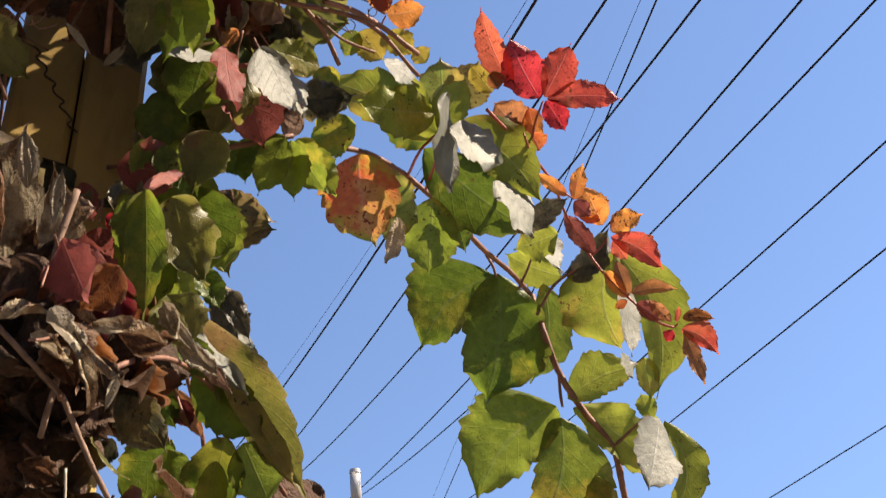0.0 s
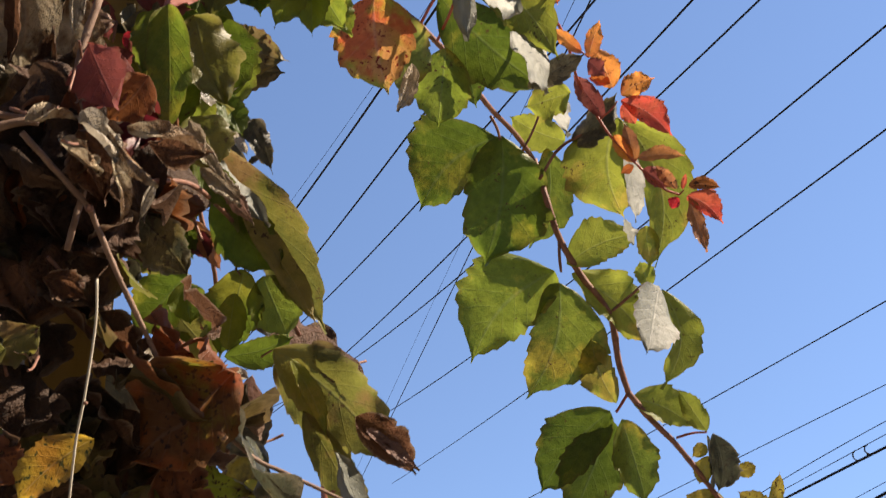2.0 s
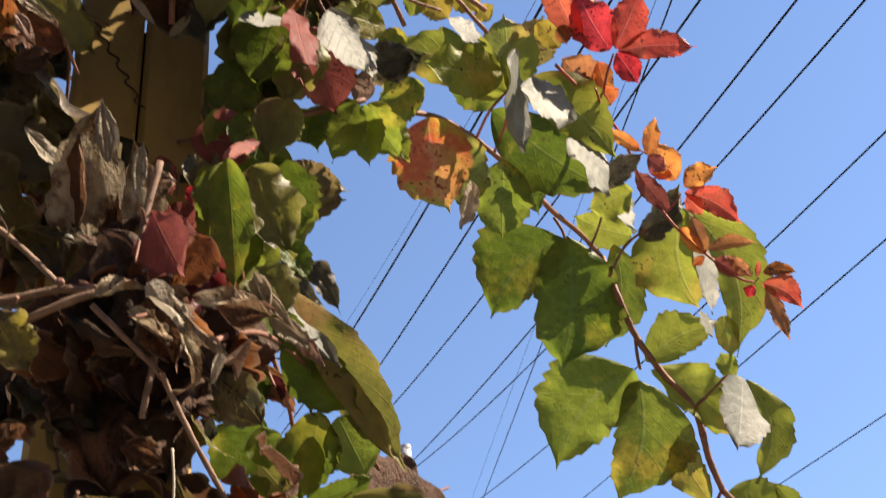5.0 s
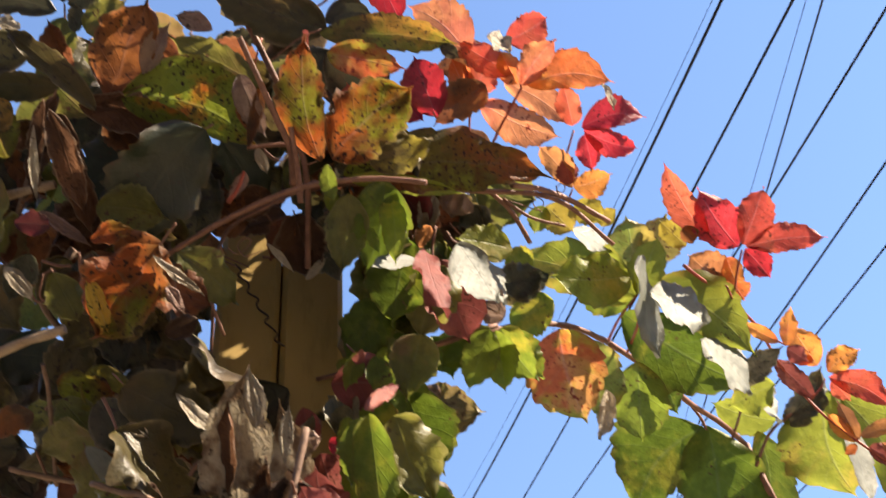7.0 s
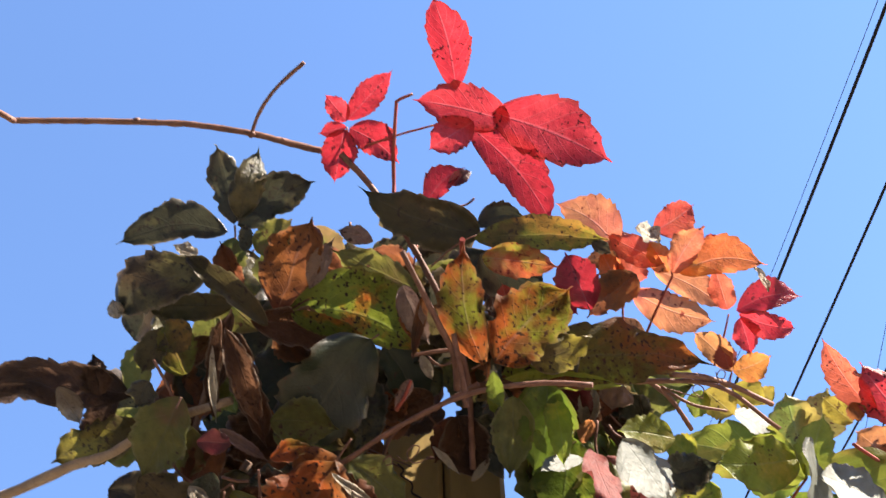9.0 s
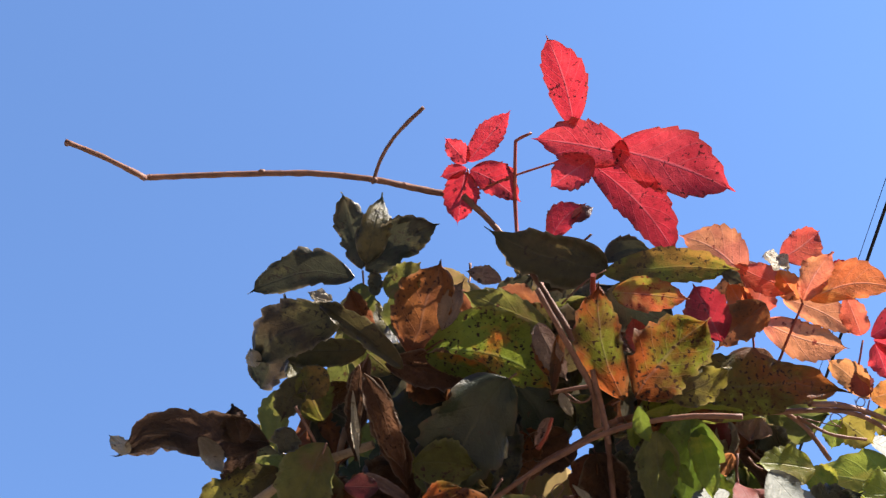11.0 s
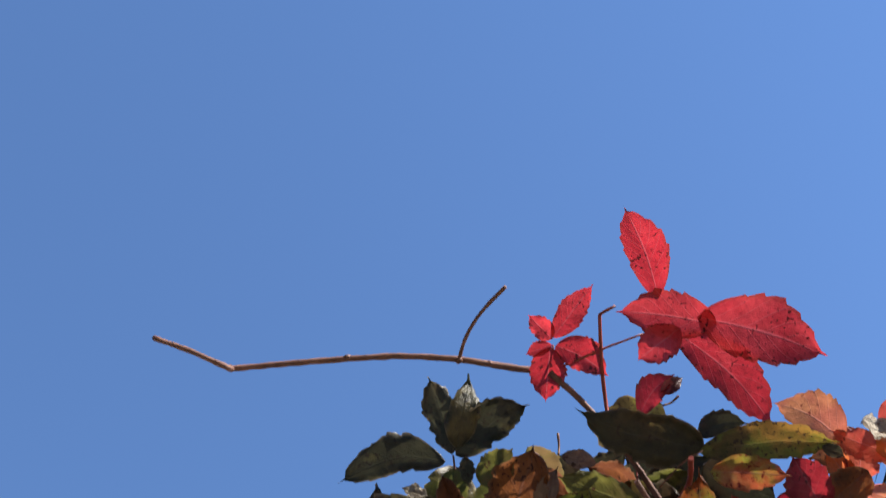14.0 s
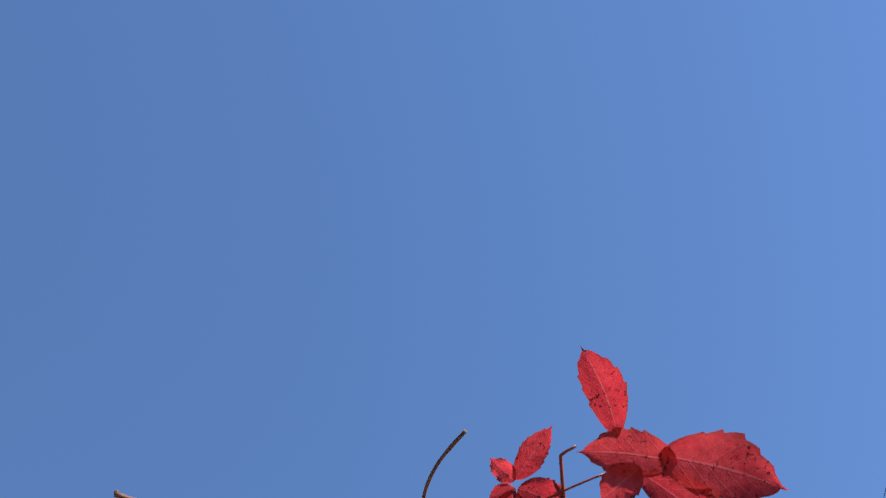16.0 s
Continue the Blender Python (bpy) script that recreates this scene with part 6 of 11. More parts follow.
leaflet(s, (-0.1071, 0.4353, 1.9112), (-0.0942, 0.4355, 1.9048), 0.0097, (-0.0122, -0.9932, -0.1159), "crimson", 9, 0, 0.00, 0.50, 0.07)
leaflet(s, (-0.0954, 0.3609, 1.8592), (-0.1066, 0.3581, 1.8306), 0.0209, (0.3486, -0.9263, -0.1425), "dullred", 8, 0, 0.00, 0.50, -0.03)
leaflet(s, (-0.0963, 0.3543, 1.8503), (-0.1085, 0.3570, 1.8348), 0.0126, (0.4984, -0.6573, -0.5652), "palepink", 8, 0, 0.22, 0.50, -0.02)
leaflet(s, (-0.0835, 0.3609, 1.8486), (-0.1000, 0.3677, 1.8325), 0.0170, (0.2604, -0.7502, -0.6077), "brown", 16, 0, 0.07, 0.50, -0.03)
leaflet(s, (-0.0757, 0.5020, 1.9825), (-0.0885, 0.5208, 1.9127), 0.0396, (0.0725, -0.9473, -0.3119), "green", 9, 0, 0.00, 0.50, 0.02)
leaflet(s, (-0.0653, 0.5306, 1.9775), (-0.0617, 0.5504, 1.9315), 0.0343, (-0.1016, -0.9060, -0.4109), "green", 8, 0, 0.00, 0.50, 0.06)
s = leaf(v, "brown-olive leaf with a sharp tip", 0.00098, (-0.0730, 0.5342, 1.9864), (-0.0708, 0.5458, 1.9881), (-0.0688, 0.5586, 1.9884), skin="twig")
leaflet(s, (-0.0709, 0.5724, 1.9904), (-0.0331, 0.5622, 1.9702), 0.0333, (-0.3561, -0.8464, -0.3959), "brownolive", 20, 0, 0.07, 0.50, 0.01)
leaflet(s, (-0.0682, 0.5515, 1.9867), (-0.0574, 0.5569, 1.9799), 0.0109, (0.1524, -0.8974, -0.4140), "palepink", 17, 0, 0.24, 0.50, -0.05)
s = leaf(v, "dull red oval leaf in half shade", 0.00095, (-0.1046, 0.4912, 1.9560), (-0.1048, 0.4739, 1.9543), (-0.1066, 0.4575, 1.9513), skin="twig")
leaflet(s, (-0.1076, 0.4552, 1.9520), (-0.0720, 0.4601, 1.9452), 0.0285, (0.0695, -0.9640, -0.2565), "dullred", 10, 0, 0.00, 0.50, -0.06)
leaflet(s, (-0.0868, 0.4203, 1.9183), (-0.0704, 0.4431, 1.9394), 0.0082, (0.5737, -0.7845, 0.2356), "dullred", 2, 0, 0.00, 0.50, -0.01)
s = leaf(v, "pink-lit red leaf hanging by the post", 0.00073, (-0.1152, 0.3832, 1.8719), (-0.1121, 0.3779, 1.8700), (-0.1087, 0.3725, 1.8681), skin="twig")
leaflet(s, (-0.1044, 0.3515, 1.8571), (-0.0920, 0.3503, 1.8279), 0.0219, (-0.2556, -0.9541, -0.1565), "dullred", 14, 0, 0.00, 0.50, 0.01)
s = leaf(v, "dark red leaf low by the post", 0.00080, (-0.1058, 0.4304, 1.8576), (-0.1058, 0.4184, 1.8611), (-0.1064, 0.4087, 1.8600), skin="twig")
leaflet(s, (-0.1103, 0.4180, 1.8588), (-0.1066, 0.3939, 1.8827), 0.0279, (0.0736, -0.7379, -0.6708), "dullred", 8, 0, 0.00, 0.50, 0.03)
leaflet(s, (-0.1006, 0.4289, 1.8963), (-0.0899, 0.4219, 1.9004), 0.0173, (-0.0796, -0.6629, -0.7445), "dullred", 7, 0, 0.00, 0.50, 0.06)
leaflet(s, (-0.1208, 0.4084, 1.8991), (-0.1069, 0.4051, 1.9011), 0.0155, (-0.1608, -0.9422, -0.2938), "palepink", 11, 0, 0.22, 0.50, 0.04)
leaflet(s, (-0.1152, 0.4151, 1.8503), (-0.0978, 0.4089, 1.8591), 0.0158, (-0.0781, -0.8873, -0.4546), "dullred", 15, 0, 0.00, 0.50, 0.04)

# lower shoot
v = shoot("vine_shoot", "dark green creeper leaves hanging low beside the post", (-0.0966, 0.3884, 1.8123))
stem(v, "twig", 0.00131, 0.00123, (-0.0960, 0.3846, 1.8107), (-0.0838, 0.4175, 1.8290), (-0.0711, 0.4539, 1.8382), (-0.0503, 0.4983, 1.8251), (-0.0290, 0.5499, 1.7939))
stem(v, "twig", 0.00148, 0.00126, (-0.0778, 0.5106, 1.8908), (-0.0819, 0.5272, 1.8682), (-0.0742, 0.5483, 1.8301), (-0.0724, 0.5706, 1.7914))
s = leaf(v, "long green leaf with a yellow sunlit margin", 0.00059, (-0.0787, 0.4663, 1.8788), (-0.0762, 0.4672, 1.8747), (-0.0745, 0.4682, 1.8707), skin="twig")
leaflet(s, (-0.0744, 0.4679, 1.8717), (-0.0153, 0.4894, 1.7776), 0.0304, (-0.1940, -0.9230, -0.3322), "greendark", 12, 0, 0.00, 0.54, -0.04, 0, 0.70)
leaflet(s, (-0.0547, 0.4715, 1.8349), (-0.0200, 0.4838, 1.7807), 0.0148, (0.2498, -0.9665, -0.0586), "greenolive", 8, 0, 0.00, 0.55, -0.05, 0, 0.70)
leaflet(s, (-0.0720, 0.4552, 1.8608), (-0.0419, 0.4629, 1.8233), 0.0098, (0.5561, -0.7805, 0.2858), "glareleaf", 8, 0, 0.00, 0.50, 0.00, 0, 1.20)
leaflet(s, (-0.0785, 0.4614, 1.8605), (-0.0613, 0.4644, 1.8434), 0.0140, (0.1793, -0.9838, 0.0033), "green", 8, 0, 0.00, 0.50, 0.00, 0, 0.70)
s = leaf(v, "green leaf lit in a fork of the shade", 0.00054, (-0.0589, 0.4846, 1.8113), (-0.0577, 0.4850, 1.8094), (-0.0564, 0.4854, 1.8077), skin="twig")
leaflet(s, (-0.0547, 0.4844, 1.8102), (-0.0673, 0.4985, 1.7698), 0.0305, (-0.2340, -0.9383, -0.2547), "greendeep", 9, 0, 0.00, 0.50, 0.00, 0, 0.70)
leaflet(s, (-0.0457, 0.4844, 1.8064), (-0.0337, 0.4921, 1.7765), 0.0266, (0.0816, -0.9727, -0.2171), "green", 9, 0, 0.00, 0.50, 0.00, 0, 0.70)
leaflet(s, (-0.0591, 0.4834, 1.7981), (-0.0636, 0.4926, 1.7703), 0.0146, (0.1821, -0.9246, -0.3345), "lime", 8, 0, 0.00, 0.50, 0.00, 0, 0.70)
leaflet(s, (-0.0652, 0.4980, 1.7704), (-0.0315, 0.4916, 1.7773), 0.0156, (-0.0632, -0.8623, -0.5025), "greendeep", 8, 0, 0.00, 0.44, 0.06, 0, 0.70)
s = leaf(v, "narrow orange leaflet among green ones", 0.00038, (-0.0792, 0.4791, 1.8375), (-0.0785, 0.4795, 1.8359), (-0.0778, 0.4799, 1.8343), skin="twig")
leaflet(s, (-0.0780, 0.4798, 1.8348), (-0.0657, 0.4859, 1.8100), 0.0093, (0.0156, -0.9729, -0.2306), "brownorange", 12, 0, 0.00, 0.50, 0.00, 0, 0.70)
leaflet(s, (-0.0906, 0.4415, 1.8274), (-0.0777, 0.4413, 1.8226), 0.0081, (-0.0660, -0.9878, -0.1410), "rust", 14, 0, 0.00, 0.50, 0.00, 0, 0.70)
leaflet(s, (-0.0782, 0.4813, 1.8302), (-0.0717, 0.4849, 1.8157), 0.0119, (-0.1225, -0.9482, -0.2931), "crimsondark", 12, 0, 0.00, 0.50, 0.00, 0, 0.70)
s = leaf(v, "dark green leaf in the shade of the vine", 0.00049, (-0.1101, 0.4824, 1.8399), (-0.1094, 0.4829, 1.8378), (-0.1089, 0.4834, 1.8360), skin="twig")
leaflet(s, (-0.1094, 0.4832, 1.8368), (-0.0945, 0.4897, 1.8097), 0.0218, (-0.2261, -0.9123, -0.3416), "greendark", 10, 0, 0.00, 0.50, 0.00, 0, 0.70)
leaflet(s, (-0.0899, 0.4799, 1.8394), (-0.0789, 0.4856, 1.8162), 0.0157, (-0.0386, -0.9655, -0.2574), "greendeep", 10, 0, 0.00, 0.50, 0.00, 0, 0.70)
leaflet(s, (-0.1140, 0.4909, 1.8139), (-0.1197, 0.4960, 1.7998), 0.0114, (-0.1225, -0.9482, -0.2931), "dark", 12, 0, 0.10, 0.50, 0.00, 0, 0.70)
s = leaf(v, "green leaves spotted at the rim", 0.00049, (-0.0831, 0.4871, 1.8132), (-0.0826, 0.4876, 1.8114), (-0.0822, 0.4882, 1.8093), skin="twig")
leaflet(s, (-0.0842, 0.5072, 1.8170), (-0.1126, 0.5192, 1.7899), 0.0297, (-0.2458, -0.9549, -0.1666), "greendeep", 10, 0, 0.00, 0.50, 0.00, 0, 0.70)
leaflet(s, (-0.0852, 0.5038, 1.8112), (-0.0828, 0.5100, 1.7902), 0.0189, (0.2198, -0.9422, -0.2530), "green", 9, 0, 0.00, 0.50, 0.00, 0, 0.70)
leaflet(s, (-0.0899, 0.5139, 1.7975), (-0.0703, 0.5190, 1.7729), 0.0242, (-0.0961, -0.9569, -0.2740), "greendark", 10, 0, 0.00, 0.50, 0.00, 0, 0.70)
leaflet(s, (-0.0946, 0.5121, 1.7885), (-0.0869, 0.5152, 1.7751), 0.0150, (0.2861, -0.9563, -0.0605), "green", 8, 0, 0.00, 0.50, 0.00, 0, 0.70)
leaflet(s, (-0.0884, 0.5277, 1.7866), (-0.0726, 0.5307, 1.7703), 0.0173, (-0.2122, -0.9038, -0.3716), "greendark", 10, 0, 0.00, 0.50, 0.00, 0, 0.70)
s = leaf(v, "dark green leaf with a withered brown tip", 0.00054, (-0.0475, 0.4962, 1.7690), (-0.0447, 0.4953, 1.7706), (-0.0420, 0.4946, 1.7719), skin="twig")
leaflet(s, (-0.0400, 0.4453, 1.7599), (0.0099, 0.4545, 1.7094), 0.0332, (-0.1867, -0.9176, -0.3510), "greendark", 12, 0, 0.00, 0.55, -0.05, 0, 0.70)
# narrow lime leaflet put in as the sunlit strip of the dark blade
leaflet(s, (-0.0329, 0.4409, 1.7542), (-0.0177, 0.4496, 1.7196), 0.0094, (0.3504, -0.9330, -0.0821), "lime", 8, 0, 0.00, 0.55, -0.05, 0, 0.70)
leaflet(s, (-0.0390, 0.4515, 1.7564), (-0.0059, 0.4619, 1.7091), 0.0200, (-0.3453, -0.8371, -0.4243), "greendark", 10, 0, 0.00, 0.50, 0.00, 0, 0.70)
leaflet(s, (-0.0054, 0.4453, 1.7283), (0.0227, 0.4491, 1.7044), 0.0180, (0.1078, -0.9937, -0.0292), "deaddark", 22, 30, 0.16, 0.50, 0.00, 0, 0.70)
leaflet(s, (-0.0011, 0.4413, 1.7224), (0.0208, 0.4441, 1.7043), 0.0087, (0.3566, -0.8865, 0.2948), "palepink", 20, 0, 0.20, 0.50, 0.00, 0, 0.70)
leaflet(s, (-0.0230, 0.4445, 1.7621), (-0.0046, 0.4487, 1.7408), 0.0126, (0.0645, -0.9882, -0.1392), "brownolive", 10, 0, 0.00, 0.50, 0.00, 0, 0.70)
leaflet(s, (-0.0280, 0.4521, 1.7329), (0.0005, 0.4668, 1.6734), 0.0177, (-0.2326, -0.9124, -0.3369), "greendark", 14, 0, 0.00, 0.53, -0.03, 0, 0.70)
leaflet(s, (-0.0147, 0.4458, 1.7135), (-0.0018, 0.4555, 1.6770), 0.0138, (0.6865, -0.7252, 0.0530), "glareleaf", 8, 0, 0.00, 0.50, 0.00, 0, 1.00)
s = leaf(v, "large orange-red leaf with black specks", 0.00049, (-0.0936, 0.5046, 1.7611), (-0.0801, 0.5024, 1.7626), (-0.0652, 0.5002, 1.7635), skin="twig")
leaflet(s, (-0.0535, 0.3988, 1.7385), (-0.0939, 0.4135, 1.7080), 0.0426, (-0.2140, -0.9605, -0.1779), "rust", 8, 0, 0.03, 0.50, 0.00, 0, 0.70)
leaflet(s, (-0.0479, 0.4298, 1.7449), (-0.0451, 0.4376, 1.7187), 0.0139, (-0.5963, -0.7510, -0.2837), "palepink", 24, 0, 0.14, 0.50, 0.00, 0, 0.70)
leaflet(s, (-0.0513, 0.4293, 1.7414), (-0.0546, 0.4358, 1.7218), 0.0089, (-0.4487, -0.8679, -0.2131), "greydark", 20, 0, 0.12, 0.50, 0.00, 0, 0.70)
leaflet(s, (-0.0582, 0.4255, 1.7461), (-0.0497, 0.4256, 1.7424), 0.0060, (0.1502, -0.9335, 0.3256), "pale", 10, 0, 0.10, 0.50, 0.00, 0, 0.70)
leaflet(s, (-0.0963, 0.4366, 1.7432), (-0.0918, 0.4403, 1.7295), 0.0062, (0.4347, -0.8953, -0.0979), "pale", 12, 0, 0.12, 0.50, 0.00, 0, 0.70)
s = leaf(v, "olive and brown leaves low in the shade", 0.00049, (-0.1061, 0.5179, 1.7233), (-0.1076, 0.5188, 1.7208), (-0.1090, 0.5196, 1.7189), skin="twig")
leaflet(s, (-0.0991, 0.4575, 1.7111), (-0.0476, 0.4548, 1.6983), 0.0216, (-0.1697, -0.8460, -0.5055), "olive", 9, 0, 0.00, 0.50, 0.00, 0, 0.70)
leaflet(s, (-0.0666, 0.4626, 1.6982), (-0.0402, 0.4663, 1.6749), 0.0235, (-0.2340, -0.8820, -0.4091), "deaddark", 10, 0, 0.00, 0.50, 0.00, 0, 0.70)
leaflet(s, (-0.0890, 0.4711, 1.6970), (-0.0610, 0.4742, 1.6750), 0.0196, (-0.1911, -0.9073, -0.3746), "deaddark", 10, 0, 0.00, 0.50, 0.00, 0, 0.70)
leaflet(s, (-0.0398, 0.4679, 1.6869), (-0.0142, 0.4662, 1.6816), 0.0193, (-0.0909, -0.9876, -0.1278), "deadblack", 20, 0, 0.18, 0.50, 0.00, 0, 0.70)
leaflet(s, (-0.0400, 0.4678, 1.6802), (-0.0301, 0.4647, 1.6864), 0.0097, (-0.0841, -0.9339, -0.3476), "pale", 12, 0, 0.15, 0.50, 0.00, 0, 0.70)
leaflet(s, (-0.0535, 0.4637, 1.7059), (-0.0478, 0.4653, 1.6984), 0.0074, (-0.0153, -0.9761, -0.2167), "lime", 8, 0, 0.00, 0.50, 0.00, 0, 0.70)
s = leaf(v, "yellow leaf freckled with dark green", 0.00043, (-0.1254, 0.5143, 1.7429), (-0.1274, 0.5153, 1.7405), (-0.1296, 0.5162, 1.7386), skin="twig")
leaflet(s, (-0.1019, 0.3784, 1.7124), (-0.1297, 0.3880, 1.6927), 0.0183, (-0.1972, -0.9610, -0.1938), "yellowspot", 9, 0, 0.00, 0.45, 0.05, 0, 0.70)
leaflet(s, (-0.1101, 0.4443, 1.7243), (-0.1084, 0.4569, 1.6828), 0.0350, (-0.0533, -0.9549, -0.2922), "olivedark", 8, 0, 0.00, 0.50, 0.00, 0, 0.70)
leaflet(s, (-0.1386, 0.4532, 1.6901), (-0.1185, 0.4507, 1.6898), 0.0069, (-0.1225, -0.9482, -0.2931), "yellow", 9, 0, 0.00, 0.50, 0.00, 0, 0.70)
leaflet(s, (-0.1271, 0.4514, 1.6914), (-0.1202, 0.4535, 1.6816), 0.0060, (-0.0541, -0.9669, -0.2492), "yellow", 9, 0, 0.00, 0.50, 0.00, 0, 0.70)
leaflet(s, (-0.1167, 0.4321, 1.7322), (-0.1149, 0.4348, 1.7230), 0.0050, (-0.1225, -0.9482, -0.2931), "yellow", 9, 0, 0.00, 0.50, 0.00, 0, 0.70)
leaflet(s, (-0.1470, 0.4784, 1.7658), (-0.1536, 0.4813, 1.7591), 0.0066, (-0.1225, -0.9482, -0.2931), "yellow", 9, 0, 0.00, 0.50, 0.00, 0, 0.70)
s = leaf(v, "green leaf yellowing in the sun", 0.00054, (-0.0862, 0.4551, 1.9182), (-0.0864, 0.4561, 1.9151), (-0.0865, 0.4571, 1.9117), skin="twig")
leaflet(s, (-0.0992, 0.5475, 1.9659), (-0.0823, 0.5616, 1.9130), 0.0259, (0.0788, -0.9690, -0.2343), "lime", 9, 0, 0.00, 0.56, -0.06, 0, 0.70)
leaflet(s, (-0.1092, 0.5510, 1.9586), (-0.1191, 0.5580, 1.9402), 0.0169, (-0.0453, -0.9421, -0.3322), "green", 9, 0, 0.00, 0.50, 0.00, 0, 0.70)
leaflet(s, (-0.0861, 0.5596, 1.9895), (-0.0608, 0.5724, 1.9375), 0.0337, (-0.2048, -0.9227, -0.3268), "greendark", 10, 0, 0.00, 0.55, -0.05, 0, 0.70)
leaflet(s, (-0.0745, 0.5569, 1.9763), (-0.0656, 0.5628, 1.9533), 0.0168, (0.2671, -0.9528, -0.1441), "green", 8, 0, 0.00, 0.50, 0.00, 0, 0.70)
s = leaf(v, "olive leaf with a sharp tip", 0.00049, (-0.0653, 0.4561, 1.9062), (-0.0627, 0.4561, 1.9049), (-0.0606, 0.4562, 1.9037), skin="twig")
leaflet(s, (-0.0745, 0.6266, 2.0065), (-0.0342, 0.6244, 1.9969), 0.0306, (-0.1117, -0.9633, -0.2441), "olivedark", 10, 0, 0.00, 0.44, 0.06, 0, 0.70)
leaflet(s, (-0.0745, 0.6152, 2.0094), (-0.0613, 0.6157, 2.0024), 0.0161, (0.1907, -0.9359, 0.2963), "pale", 12, 0, 0.12, 0.50, 0.00, 0, 0.70)
s = leaf(v, "grey curled leaf with a hooked tip", 0.00049, (-0.0664, 0.4634, 1.8830), (-0.0653, 0.4636, 1.8819), (-0.0643, 0.4638, 1.8807), skin="twig")
leaflet(s, (-0.0789, 0.6193, 1.9639), (-0.0450, 0.6389, 1.8863), 0.0177, (-0.2935, -0.8885, -0.3527), "greydark", 16, 0, 0.05, 0.45, 0.05, 0, 0.70)
leaflet(s, (-0.0696, 0.6163, 1.9525), (-0.0597, 0.6206, 1.9345), 0.0108, (0.5703, -0.8125, 0.1205), "pale", 10, 0, 0.00, 0.50, 0.00, 0, 0.70)
leaflet(s, (-0.0608, 0.6235, 1.9257), (-0.0472, 0.6314, 1.8943), 0.0108, (0.6014, -0.7968, 0.0586), "glareleaf", 10, 0, 0.00, 0.50, 0.00, 0, 0.70)
leaflet(s, (-0.0588, 0.6220, 1.9296), (-0.0519, 0.6200, 1.9332), 0.0047, (-0.1225, -0.9482, -0.2931), "dark", 20, 50, 0.00, 0.50, 0.00, 0, 0.70)

# dead shoot
v = shoot("vine_shoot", "withered pale brown vine leaves on dry stems", (-0.2086, 0.3965, 1.8929))
stem(v, "drystem", 0.00139, 0.00139, (-0.2034, 0.3850, 1.8868), (-0.1886, 0.3848, 1.8800), (-0.1785, 0.3833, 1.8763), (-0.1647, 0.3860, 1.8641), (-0.1506, 0.3906, 1.8478))
stem(v, "drystem", 0.00125, 0.00081, (-0.1288, 0.3603, 1.8247), (-0.1185, 0.3653, 1.8129), (-0.1061, 0.3708, 1.7988), (-0.1033, 0.3749, 1.7924), (-0.0955, 0.3826, 1.7733), (-0.0910, 0.3876, 1.7635), (-0.0855, 0.3933, 1.7513), (-0.0800, 0.3991, 1.7391), (-0.0730, 0.4037, 1.7297), (-0.0618, 0.4077, 1.7205), (-0.0471, 0.4124, 1.7075), (-0.0365, 0.4152, 1.7021), (-0.0105, 0.4185, 1.6889))
bud(v, (-0.1050, 0.3684, 1.7967), 0.00169)
bud(v, (-0.1418, 0.3628, 1.8367), 0.00199)
stem(v, "drystem", 0.00174, 0.00152, (-0.1751, 0.3633, 1.8309), (-0.1587, 0.3650, 1.8327), (-0.1408, 0.3662, 1.8351), (-0.1254, 0.3697, 1.8333))
stem(v, "drystem", 0.00172, 0.00150, (-0.1750, 0.3659, 1.8159), (-0.1537, 0.3643, 1.8233), (-0.1323, 0.3631, 1.8301), (-0.1243, 0.3653, 1.8316))
stem(v, "palestick", 0.00304, 0.00238, (-0.4117, 0.3970, 2.0256), (-0.3661, 0.3946, 2.0312), (-0.3265, 0.3905, 2.0385), (-0.3070, 0.3895, 2.0393), (-0.2864, 0.3849, 2.0448), (-0.2663, 0.3813, 2.0490), (-0.2315, 0.3802, 2.0518))
stem(v, "twig", 0.00155, 0.00179, (-0.1080, 0.3834, 2.0677), (-0.1084, 0.3998, 2.0489), (-0.1097, 0.4096, 2.0372))
stem(v, "twig", 0.00122, 0.00122, (-0.1335, 0.3917, 2.0653), (-0.1212, 0.3930, 2.0655), (-0.1076, 0.3948, 2.0652))
stem(v, "twig", 0.00041, 0.00033, (-0.1240, 0.3898, 2.0610), (-0.1190, 0.3940, 2.0570), (-0.1144, 0.3943, 2.0573), (-0.1109, 0.3921, 2.0602))
stem(v, "redstem", 0.00122, 0.00089, (-0.1468, 0.4021, 2.0396), (-0.1408, 0.3970, 2.0421), (-0.1345, 0.3894, 2.0476))
stem(v, "twig", 0.00032, 0.00032, (-0.1506, 0.4137, 2.0189), (-0.1468, 0.4168, 2.0162), (-0.1412, 0.4162, 2.0181), (-0.1379, 0.4140, 2.0214), (-0.1413, 0.4127, 2.0221), (-0.1451, 0.4146, 2.0192), (-0.1427, 0.4185, 2.0152), (-0.1364, 0.4189, 2.0161), (-0.1330, 0.4184, 2.0175))
stem(v, "twig", 0.00032, 0.00032, (-0.1581, 0.4119, 2.0160), (-0.1536, 0.4110, 2.0179), (-0.1533, 0.4138, 2.0149), (-0.1565, 0.4138, 2.0142))
stem(v, "twig", 0.00056, 0.00040, (-0.2288, 0.3793, 1.9991), (-0.2274, 0.3855, 1.9923), (-0.2303, 0.3886, 1.9881), (-0.2368, 0.3888, 1.9864))
stem(v, "twig", 0.00056, 0.00040, (-0.2329, 0.3803, 1.9972), (-0.2365, 0.3870, 1.9886), (-0.2320, 0.3898, 1.9864))
